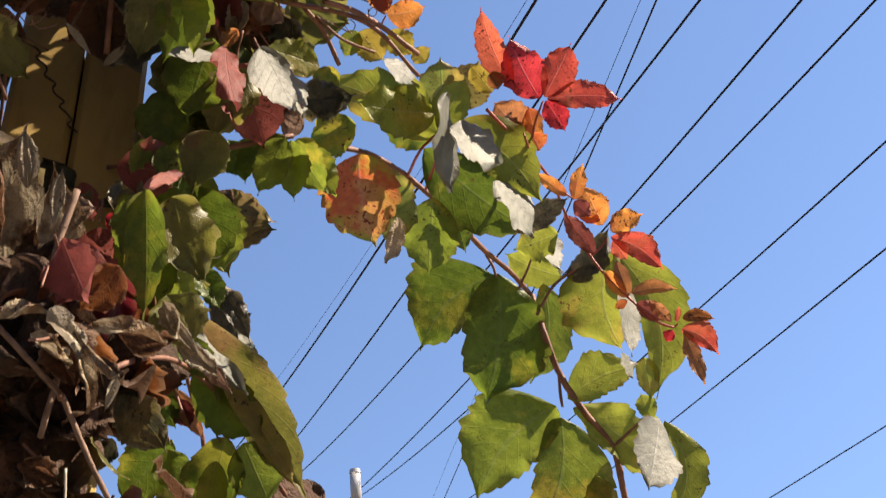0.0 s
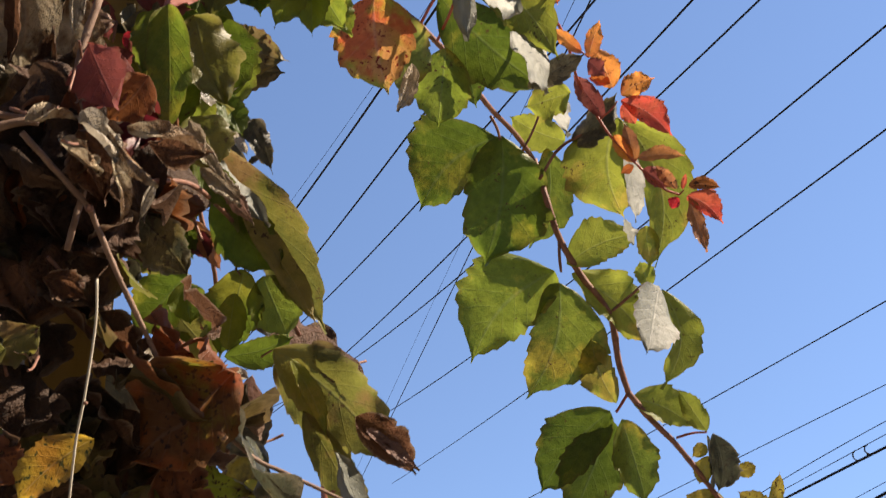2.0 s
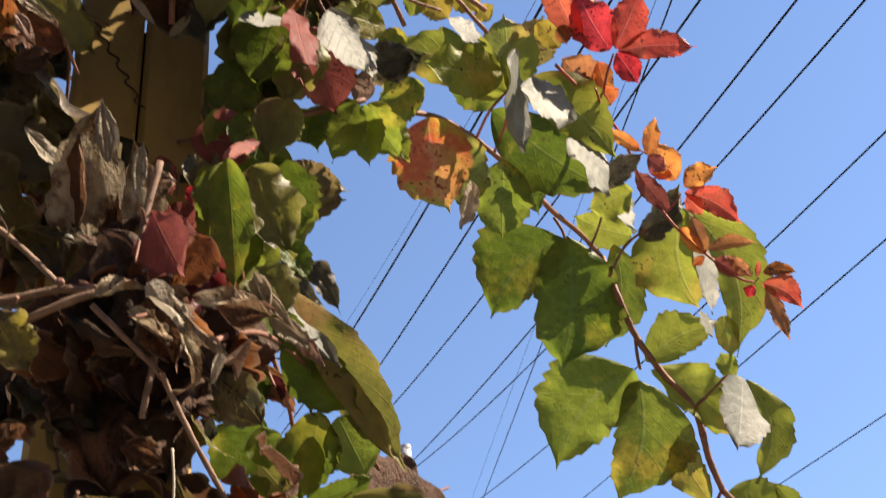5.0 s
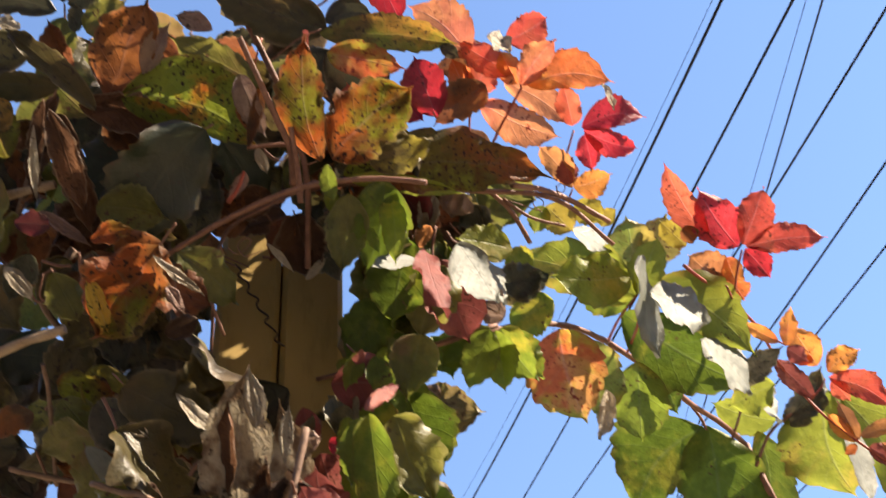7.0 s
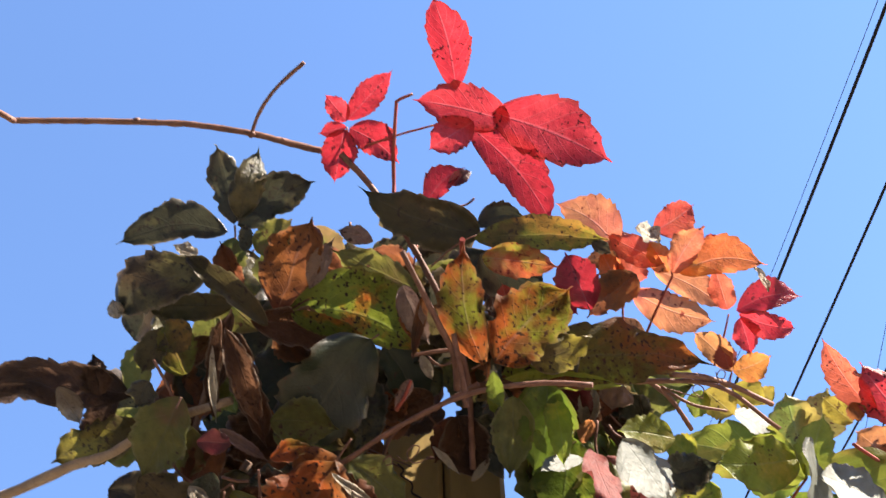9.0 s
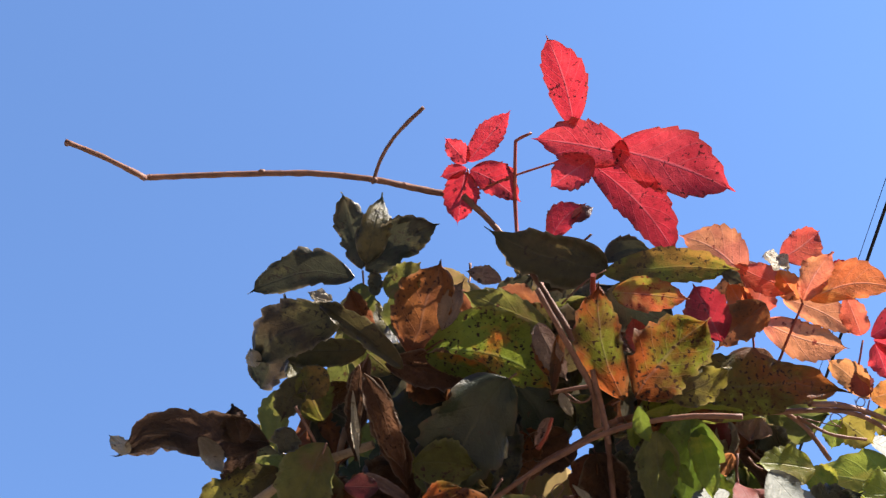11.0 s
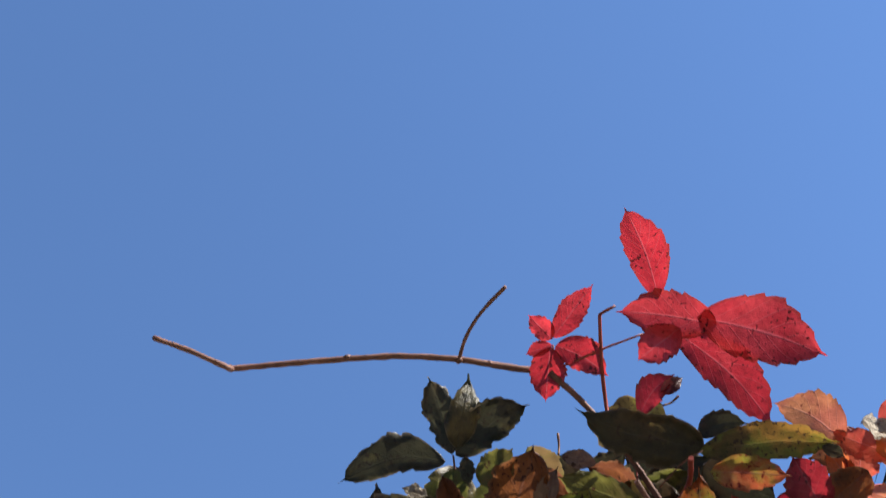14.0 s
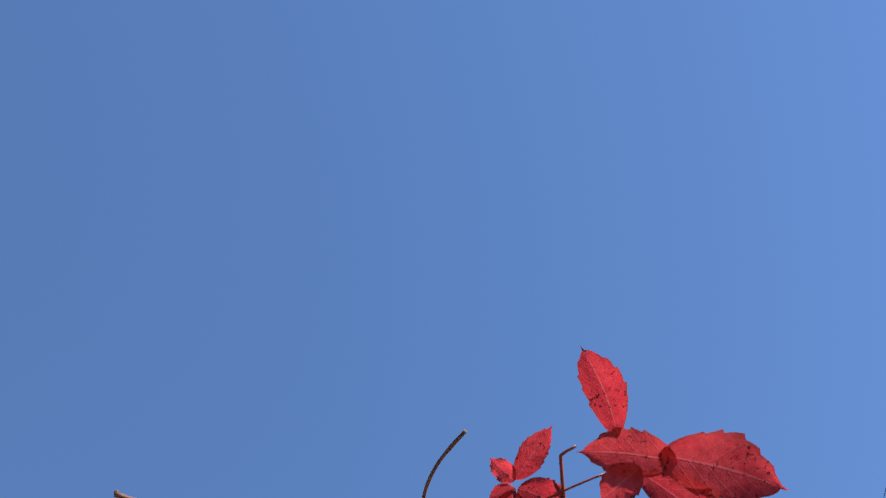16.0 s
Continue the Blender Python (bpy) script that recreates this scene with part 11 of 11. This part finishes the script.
s = leaf(v, "leaf of two yellow-green leaflets and a silvery sunlit one", 0.00159, (0.1830, 0.8214, 1.9999), (0.1985, 0.8113, 2.0222), (0.2170, 0.8047, 2.0331), (0.2460, 0.7968, 2.0437), skin="twig")
leaflet(s, (0.2510, 0.7947, 2.0476), (0.2565, 0.8243, 1.9618), 0.0635, (-0.3641, -0.8731, -0.3244), "lime", 10, 0, 0.00, 0.38, 0.12, 0, 0.70)
leaflet(s, (0.2594, 0.7992, 2.0465), (0.2836, 0.8401, 1.9212), 0.0531, (0.0659, -0.9523, -0.2978), "lime", 9, 0, 0.00, 0.64, -0.14, 0, 0.70)
leaflet(s, (0.2516, 0.7784, 2.0178), (0.2455, 0.7654, 1.9361), 0.0283, (0.6192, -0.7813, 0.0789), "glareleaf", 3, 0, 0.00, 0.55, -0.05, 0, 0.35)
leaflet(s, (0.2472, 0.7972, 1.9515), (0.2543, 0.8037, 1.9301), 0.0291, (0.7527, -0.6567, 0.0466), "glareleaf", 3, 0, 0.00, 0.50, 0.00, 0, 0.35)
leaflet(s, (0.2741, 0.8242, 1.9550), (0.2780, 0.8360, 1.9200), 0.0212, (0.0364, -0.9480, -0.3162), "lime", 8, 0, 0.00, 0.50, 0.00, 0, 0.70)
s = leaf(v, "silvery sunlit leaflet beside a dark folded one", 0.00129, (0.1689, 0.8148, 2.0243), (0.1819, 0.8045, 2.0483), (0.1916, 0.7925, 2.0781), skin="twig")
leaflet(s, (0.1730, 0.7553, 2.0697), (0.1956, 0.7521, 2.0090), 0.0476, (0.6406, -0.7165, 0.2763), "glareleaf", 3, 0, 0.00, 0.50, 0.00, 0, 0.35)
leaflet(s, (0.2129, 0.8076, 2.0269), (0.2525, 0.7882, 2.0653), 0.0264, (-0.2757, -0.9422, -0.1904), "greydark", 9, 0, 0.00, 0.44, 0.06, 0, 0.70)
leaflet(s, (0.2112, 0.8251, 2.0385), (0.1614, 0.8234, 2.0636), 0.0324, (-0.2295, -0.8286, -0.5107), "lime", 8, 0, 0.00, 0.55, -0.05, 0, 0.70)
s = leaf(v, "leaf with a ribbed silvery leaflet and a yellow one", 0.00149, (0.2405, 0.8539, 1.8847), (0.2556, 0.8480, 1.8953), (0.2717, 0.8414, 1.9073), skin="twig")
leaflet(s, (0.2726, 0.8083, 1.8946), (0.2420, 0.7721, 1.8279), 0.0478, (0.5552, -0.8108, 0.1851), "glareleaf", 5, 0, 0.00, 0.50, 0.00, 0, 0.35)
leaflet(s, (0.2874, 0.8412, 1.9015), (0.2850, 0.8710, 1.8182), 0.0349, (0.2117, -0.9182, -0.3349), "lime", 10, 0, 0.00, 0.64, -0.20, 0, 0.70)
leaflet(s, (0.2833, 0.8589, 1.9136), (0.2720, 0.8755, 1.8713), 0.0307, (-0.2343, -0.9245, -0.3007), "lime", 9, 0, 0.00, 0.50, 0.00, 0, 0.70)
leaflet(s, (0.2766, 0.8418, 1.9041), (0.2683, 0.8352, 1.9263), 0.0179, (-0.0751, -0.9470, -0.3123), "lime", 8, 0, 0.00, 0.50, 0.00, 0, 0.70)
s = leaf(v, "five-part green leaf low on the shoot", 0.00149, (0.2554, 0.8754, 1.8179), (0.2492, 0.8795, 1.8090), (0.2441, 0.8826, 1.8023), skin="redstem")
leaflet(s, (0.2392, 0.8828, 1.8036), (0.1762, 0.9146, 1.7396), 0.0521, (-0.2261, -0.9426, -0.2456), "greendeep", 9, 0, 0.00, 0.44, 0.06, 0, 0.70)
leaflet(s, (0.2414, 0.8854, 1.7955), (0.2020, 0.9212, 1.7106), 0.0559, (-0.0522, -0.9287, -0.3671), "greendeep", 10, 0, 0.00, 0.50, 0.00, 0, 0.70)
leaflet(s, (0.2489, 0.8840, 1.7964), (0.2695, 0.9069, 1.7231), 0.0418, (0.0811, -0.9574, -0.2771), "green", 12, 0, 0.00, 0.50, 0.00, 0, 0.70)
leaflet(s, (0.2582, 0.8767, 1.8130), (0.3127, 0.8790, 1.7843), 0.0321, (-0.0062, -0.9958, -0.0910), "lime", 9, 0, 0.00, 0.59, -0.09, 0, 0.70)
leaflet(s, (0.2443, 0.8799, 1.8098), (0.2242, 0.8624, 1.8675), 0.0314, (-0.3140, -0.8725, -0.3744), "lime", 9, 0, 0.00, 0.57, -0.07, 0, 0.70)
s = leaf(v, "small yellowish leaf with a dark folded leaflet", 0.00119, (0.2962, 0.8838, 1.7775), (0.3101, 0.8808, 1.7803), (0.3230, 0.8790, 1.7803), skin="redstem")
leaflet(s, (0.3230, 0.8786, 1.7812), (0.2984, 0.8689, 1.8186), 0.0200, (-0.2054, -0.9061, -0.3698), "lime", 10, 0, 0.00, 0.50, 0.00, 0, 0.70)
leaflet(s, (0.3279, 0.8787, 1.7790), (0.3304, 0.8960, 1.7291), 0.0279, (-0.4020, -0.8585, -0.3182), "greydark", 9, 0, 0.00, 0.62, -0.12, 0, 0.70)
leaflet(s, (0.3229, 0.8800, 1.7775), (0.3274, 0.8967, 1.7284), 0.0157, (0.7577, -0.6359, -0.1466), "glareleaf", 3, 0, 0.00, 0.50, 0.00, 0, 0.35)
leaflet(s, (0.3217, 0.8828, 1.7701), (0.3096, 0.8879, 1.7606), 0.0129, (-0.1352, -0.9340, -0.3308), "yellow", 9, 0, 0.00, 0.50, 0.00, 0, 0.70)
leaflet(s, (0.3244, 0.8858, 1.7605), (0.3148, 0.8952, 1.7377), 0.0171, (-0.2844, -0.9218, -0.2633), "yellow", 9, 0, 0.00, 0.50, 0.00, 0, 0.70)
leaflet(s, (0.3476, 0.8883, 1.7439), (0.3655, 0.8837, 1.7496), 0.0140, (-0.1799, -0.9604, -0.2128), "yellow", 9, 0, 0.00, 0.50, 0.00, 0, 0.70)
s = leaf(v, "yellow leaf under the shoot", 0.00109, (0.3295, 0.8955, 1.7311), (0.3274, 0.8967, 1.7284), (0.3254, 0.8979, 1.7257), skin="redstem")
leaflet(s, (0.3295, 0.8955, 1.7311), (0.3020, 0.9100, 1.7011), 0.0310, (-0.2174, -0.9412, -0.2588), "yellow", 9, 0, 0.00, 0.50, 0.00, 0, 0.70)
leaflet(s, (0.3314, 0.8957, 1.7295), (0.3223, 0.9118, 1.6880), 0.0260, (-0.0346, -0.9349, -0.3531), "lime", 10, 0, 0.00, 0.50, 0.00, 0, 0.70)
leaflet(s, (0.3460, 0.8965, 1.7215), (0.3351, 0.9102, 1.6870), 0.0232, (0.0263, -0.9253, -0.3782), "yellow", 10, 0, 0.00, 0.50, 0.00, 0, 0.70)
s = leaf(v, "yellow young leaf at the shoot's end", 0.00099, (0.3696, 0.9006, 1.7001), (0.3750, 0.8993, 1.7016), (0.3800, 0.8984, 1.7022), skin="redstem")
leaflet(s, (0.3760, 0.8989, 1.7024), (0.3482, 0.8932, 1.7297), 0.0229, (-0.1130, -0.9439, -0.3102), "yellow", 9, 0, 0.00, 0.45, 0.05, 0, 0.70)
leaflet(s, (0.3791, 0.8975, 1.7050), (0.3856, 0.8831, 1.7430), 0.0144, (0.1242, -0.9207, -0.3701), "yellow", 10, 0, 0.00, 0.50, 0.00, 0, 0.70)
leaflet(s, (0.3830, 0.8977, 1.7029), (0.4169, 0.8887, 1.7145), 0.0170, (-0.1812, -0.9593, -0.2167), "yellow", 9, 0, 0.00, 0.50, 0.00, 0, 0.70)
leaflet(s, (0.3829, 0.8984, 1.7010), (0.4121, 0.9002, 1.6839), 0.0170, (-0.1715, -0.9048, -0.3897), "yellow", 9, 0, 0.00, 0.50, 0.00, 0, 0.70)
leaflet(s, (0.3770, 0.8997, 1.6996), (0.3691, 0.9062, 1.6846), 0.0139, (-0.1812, -0.9344, -0.3068), "yellow", 9, 0, 0.00, 0.50, 0.00, 0, 0.70)
s = leaf(v, "yellow-green leaf lit through from behind", 0.00115, (0.0624, 0.6428, 2.0458), (0.0691, 0.5984, 2.0410), (0.0828, 0.5918, 2.0517), skin="redstem")
leaflet(s, (0.0819, 0.5921, 2.0512), (0.0024, 0.5684, 2.0841), 0.0406, (0.1046, -0.9093, -0.4027), "lime", 8, 0, 0.00, 0.45, 0.05, 0, 1.00)
leaflet(s, (0.0829, 0.5914, 2.0524), (0.1035, 0.5715, 2.0838), 0.0279, (0.2591, -0.7307, -0.6317), "lime", 10, 0, 0.00, 0.50, 0.00, 0, 0.70)
leaflet(s, (0.0823, 0.6103, 2.0599), (0.0417, 0.6010, 2.0724), 0.0349, (-0.0124, -0.7821, -0.6231), "green", 9, 0, 0.00, 0.50, 0.00, 0, 0.70)
leaflet(s, (0.0933, 0.6289, 2.0869), (0.0912, 0.6041, 2.1248), 0.0378, (-0.0231, -0.8367, -0.5472), "greenolive", 9, 0, 0.00, 0.50, 0.00, 0, 0.70)
leaflet(s, (0.1043, 0.6340, 2.0979), (0.1218, 0.6147, 2.1283), 0.0328, (0.1467, -0.7950, -0.5886), "brownolive", 9, 0, 0.00, 0.50, 0.00, 0, 0.70)
leaflet(s, (0.0458, 0.5628, 2.0946), (0.0716, 0.5739, 2.0788), 0.0278, (0.5309, -0.7853, 0.3186), "glareleaf", 3, 0, 0.00, 0.50, 0.00, 0, 0.35)
leaflet(s, (0.0796, 0.5978, 2.1157), (0.0711, 0.5915, 2.1249), 0.0162, (0.0243, -0.8378, -0.5454), "yellow", 9, 0, 0.00, 0.50, 0.00, 0, 0.70)
s = leaf(v, "silvery sunlit leaf hanging among green ones", 0.00115, (0.0765, 0.6577, 2.0419), (0.0807, 0.6017, 2.0364), (0.0886, 0.5877, 2.0582), skin="redstem")
leaflet(s, (0.0871, 0.5605, 2.0633), (0.0883, 0.5982, 2.0055), 0.0355, (0.8630, -0.4315, -0.2627), "glareleaf", 4, 0, 0.00, 0.46, 0.04, 0, 0.35)
leaflet(s, (0.0874, 0.5694, 2.0405), (0.1222, 0.5846, 2.0187), 0.0499, (0.5013, -0.8369, 0.2196), "glareleaf", 4, 0, 0.00, 0.50, 0.00, 0, 0.35)
leaflet(s, (0.0976, 0.6063, 2.0668), (0.1609, 0.6414, 2.0158), 0.0423, (0.1918, -0.9037, -0.3828), "lime", 9, 0, 0.00, 0.58, -0.08, 0, 0.70)
leaflet(s, (0.0744, 0.6235, 2.0577), (0.1588, 0.6625, 2.0015), 0.0479, (-0.0845, -0.7544, -0.6509), "greendeep", 9, 0, 0.00, 0.46, 0.04, 0, 0.70)
leaflet(s, (0.0800, 0.6435, 2.0272), (0.0742, 0.6747, 1.9790), 0.0433, (-0.0451, -0.8410, -0.5392), "green", 10, 0, 0.00, 0.50, 0.00, 0, 0.70)
leaflet(s, (0.0943, 0.6540, 2.0300), (0.1043, 0.6764, 1.9961), 0.0245, (0.1487, -0.8452, -0.5134), "greendeep", 10, 0, 0.00, 0.50, 0.00, 0, 0.70)
leaflet(s, (0.1213, 0.6124, 2.0218), (0.1496, 0.6362, 1.9865), 0.0572, (0.7462, -0.6455, 0.1629), "glareleaf", 3, 0, 0.00, 0.50, 0.00, 0, 0.35)
leaflet(s, (0.1387, 0.6516, 1.9990), (0.1805, 0.6391, 2.0201), 0.0198, (-0.0192, -0.8759, -0.4821), "greydark", 9, 0, 0.00, 0.50, 0.00, 0, 0.70)
leaflet(s, (0.1785, 0.6810, 2.0106), (0.1435, 0.6864, 2.0008), 0.0291, (0.0711, -0.7456, -0.6626), "lime", 9, 0, 0.00, 0.50, 0.00, 0, 0.70)
s = leaf(v, "leaf half orange-spotted and half green with a withered tip", 0.00107, (0.0356, 0.6075, 2.0439), (0.0332, 0.6009, 2.0355), (0.0311, 0.6028, 2.0325), skin="twig")
leaflet(s, (0.0247, 0.5807, 2.0295), (0.0341, 0.6163, 1.9753), 0.0561, (-0.0417, -0.8321, -0.5531), "rustlime", 9, 0, 0.00, 0.45, 0.05, 0, 0.70)
leaflet(s, (0.0438, 0.5953, 2.0263), (0.0435, 0.6256, 1.9798), 0.0340, (0.2293, -0.8151, -0.5320), "greenolive", 9, 0, 0.00, 0.55, -0.05, 0, 0.70)
leaflet(s, (0.0488, 0.6009, 1.9904), (0.0416, 0.6182, 1.9636), 0.0175, (0.6935, -0.5057, -0.5132), "pale", 14, 0, 0.12, 0.50, 0.00, 0, 0.70)

# slim shoot of young leaves
v = shoot("vine_shoot", "slim shoot with small orange and red young leaves", (0.1190, 0.5931, 2.0697))
stem(v, "redstem", 0.00129, 0.00101, (0.1190, 0.5931, 2.0697), (0.1566, 0.6382, 2.0570), (0.1823, 0.6864, 2.0575), (0.2037, 0.7368, 2.0485), (0.2250, 0.7466, 2.0097), (0.2468, 0.7521, 1.9840), (0.2688, 0.7561, 1.9626), (0.2822, 0.7563, 1.9563))
s = leaf(v, "small orange and coral leaf of pointed leaflets", 0.00092, (0.2199, 0.7440, 2.0197), (0.2293, 0.7404, 2.0268), (0.2341, 0.7378, 2.0326))
leaflet(s, (0.2309, 0.7347, 2.0433), (0.2176, 0.7253, 2.0775), 0.0241, (-0.2400, -0.9080, -0.3434), "orange", 10, 0, 0.00, 0.50, 0.00, 0, 0.70)
leaflet(s, (0.2371, 0.7358, 2.0376), (0.2649, 0.7283, 2.0485), 0.0203, (-0.1561, -0.9553, -0.2510), "orange", 9, 0, 0.00, 0.56, -0.06, 0, 0.70)
leaflet(s, (0.2369, 0.7372, 2.0332), (0.2777, 0.7417, 2.0025), 0.0230, (-0.1168, -0.9486, -0.2942), "coral", 12, 0, 0.00, 0.58, -0.08, 0, 0.70)
leaflet(s, (0.2386, 0.7379, 2.0305), (0.2489, 0.7422, 2.0131), 0.0150, (-0.2999, -0.8695, -0.3926), "coral", 10, 0, 0.00, 0.50, 0.00, 0, 0.70)
leaflet(s, (0.2292, 0.7335, 2.0478), (0.2103, 0.7344, 2.0528), 0.0093, (-0.0894, -0.9848, -0.1489), "coral", 9, 0, 0.00, 0.50, 0.00, 0, 0.70)
leaflet(s, (0.2227, 0.7431, 2.0212), (0.1985, 0.7349, 2.0563), 0.0176, (-0.2434, -0.8936, -0.3771), "dullred", 12, 0, 0.00, 0.50, 0.00, 0, 0.70)
s = leaf(v, "small orange-brown leaf with five narrow leaflets", 0.00083, (0.2468, 0.7521, 1.9840), (0.2473, 0.7516, 1.9852), (0.2478, 0.7509, 1.9870))
leaflet(s, (0.2473, 0.7519, 1.9844), (0.2389, 0.7427, 2.0156), 0.0140, (0.0288, -0.9615, -0.2734), "brownorange", 12, 0, 0.00, 0.50, 0.00, 0, 0.70)
leaflet(s, (0.2449, 0.7524, 1.9837), (0.2295, 0.7465, 2.0080), 0.0130, (-0.2412, -0.8971, -0.3701), "orange", 10, 0, 0.00, 0.50, 0.00, 0, 0.70)
leaflet(s, (0.2496, 0.7507, 1.9868), (0.2880, 0.7457, 1.9860), 0.0123, (-0.1306, -0.9889, -0.0712), "brownorange", 10, 0, 0.00, 0.58, -0.08, 0, 0.70)
leaflet(s, (0.2539, 0.7528, 1.9786), (0.2742, 0.7555, 1.9622), 0.0156, (-0.1176, -0.9478, -0.2963), "dullred", 10, 0, 0.00, 0.50, 0.00, 0, 0.70)
leaflet(s, (0.2458, 0.7529, 1.9819), (0.2350, 0.7562, 1.9761), 0.0074, (-0.1294, -0.9419, -0.3099), "orange", 9, 0, 0.00, 0.50, 0.00, 0, 0.70)
s = leaf(v, "tiny orange-brown leaf at the tip", 0.00074, (0.2822, 0.7563, 1.9563), (0.2841, 0.7555, 1.9579), (0.2860, 0.7547, 1.9595))
leaflet(s, (0.2806, 0.7550, 1.9608), (0.2622, 0.7509, 1.9810), 0.0110, (-0.1120, -0.9487, -0.2955), "brownorange", 10, 0, 0.00, 0.50, 0.00, 0, 0.70)
leaflet(s, (0.2847, 0.7546, 1.9605), (0.2884, 0.7500, 1.9729), 0.0046, (-0.1489, -0.9410, -0.3038), "coral", 8, 0, 0.00, 0.50, 0.00, 0, 0.70)
leaflet(s, (0.2898, 0.7531, 1.9627), (0.3161, 0.7506, 1.9594), 0.0112, (-0.1112, -0.9845, -0.1357), "brown", 10, 0, 0.00, 0.58, -0.08, 0, 0.70)
leaflet(s, (0.2886, 0.7559, 1.9550), (0.3168, 0.7599, 1.9309), 0.0193, (-0.1234, -0.9448, -0.3034), "coral", 12, 0, 0.00, 0.62, -0.12, 0, 0.70)
leaflet(s, (0.2903, 0.7562, 1.9531), (0.3032, 0.7687, 1.9097), 0.0153, (0.1474, -0.9612, -0.2333), "brownorange", 12, 0, 0.00, 0.50, 0.00, 0, 0.70)
leaflet(s, (0.2803, 0.7571, 1.9547), (0.2749, 0.7608, 1.9455), 0.0101, (-0.1294, -0.9419, -0.3099), "red", 10, 0, 0.00, 0.50, 0.00, 0, 0.70)
s = leaf(v, "pair of young orange leaves", 0.00082, (0.1744, 0.6590, 2.0442), (0.1836, 0.6634, 2.0379), (0.1918, 0.6670, 2.0327))
leaflet(s, (0.1918, 0.6670, 2.0327), (0.1994, 0.6522, 2.0559), 0.0150, (0.1788, -0.8002, -0.5724), "orange", 10, 0, 0.00, 0.50, 0.00, 0, 0.70)
leaflet(s, (0.1865, 0.6651, 2.0354), (0.1604, 0.6542, 2.0511), 0.0107, (0.0794, -0.8743, -0.4789), "orange", 9, 0, 0.00, 0.50, 0.00, 0, 0.70)
leaflet(s, (0.1915, 0.6679, 2.0313), (0.2054, 0.6748, 2.0213), 0.0140, (0.0611, -0.8587, -0.5088), "dullred", 10, 0, 0.00, 0.50, 0.00, 0, 0.70)
s = leaf(v, "bright red star-shaped leaf with pointed leaflets", 0.00109, (0.1566, 0.6382, 2.0570), (0.1535, 0.6011, 2.0590), (0.1603, 0.5915, 2.0740))
leaflet(s, (0.1579, 0.5901, 2.0760), (0.1365, 0.5653, 2.1132), 0.0327, (0.0365, -0.8407, -0.5403), "red", 8, 0, 0.00, 0.54, -0.04, 0, 1.00)
leaflet(s, (0.1615, 0.5899, 2.0765), (0.1820, 0.5697, 2.1084), 0.0261, (0.1848, -0.7726, -0.6074), "coral", 9, 0, 0.00, 0.50, 0.00, 0, 0.70)
leaflet(s, (0.1632, 0.5907, 2.0753), (0.2201, 0.5929, 2.0745), 0.0214, (0.0303, -0.9294, -0.3679), "coral", 9, 0, 0.00, 0.54, -0.04, 0, 0.70)
leaflet(s, (0.1623, 0.5913, 2.0744), (0.1765, 0.6039, 2.0556), 0.0195, (0.0780, -0.8533, -0.5155), "red", 10, 0, 0.00, 0.50, 0.00, 0, 0.70)
leaflet(s, (0.1381, 0.5844, 2.0839), (0.1163, 0.5533, 2.1308), 0.0210, (-0.2254, -0.7596, -0.6101), "coral", 14, 0, 0.00, 0.55, -0.05, 0, 0.70)
leaflet(s, (0.1240, 0.5786, 2.0922), (0.1282, 0.5859, 2.0811), 0.0135, (-0.3444, -0.7171, -0.6059), "brown", 10, 0, 0.00, 0.50, 0.00, 0, 0.70)
leaflet(s, (0.1276, 0.5798, 2.0905), (0.1470, 0.5866, 2.0809), 0.0098, (0.3310, -0.9436, 0.0021), "palepink", 8, 0, 0.10, 0.50, 0.00, 0, 0.70)
leaflet(s, (0.1267, 0.6034, 2.0909), (0.1106, 0.5915, 2.1084), 0.0169, (-0.0722, -0.7936, -0.6042), "yellow", 9, 0, 0.00, 0.50, 0.00, 0, 0.70)
s = leaf(v, "brown-orange leaf with rounded leaflets", 0.00093, (0.1566, 0.6382, 2.0570), (0.1475, 0.6069, 2.0498), (0.1457, 0.6035, 2.0550))
leaflet(s, (0.1525, 0.6311, 2.0678), (0.1287, 0.6151, 2.0913), 0.0293, (-0.0232, -0.8154, -0.5784), "brownorange", 9, 0, 0.00, 0.50, 0.00, 0, 0.70)
leaflet(s, (0.1560, 0.6346, 2.0717), (0.1485, 0.6205, 2.0930), 0.0229, (0.0819, -0.8444, -0.5294), "brown", 10, 0, 0.00, 0.50, 0.00, 0, 0.70)
leaflet(s, (0.1551, 0.6205, 2.0658), (0.1618, 0.6283, 2.0541), 0.0178, (0.1537, -0.8603, -0.4860), "orange", 9, 0, 0.00, 0.50, 0.00, 0, 0.70)
leaflet(s, (0.1548, 0.6148, 2.0838), (0.1614, 0.6300, 2.0608), 0.0163, (0.1801, -0.8444, -0.5046), "orange", 9, 0, 0.00, 0.50, 0.00, 0, 0.70)
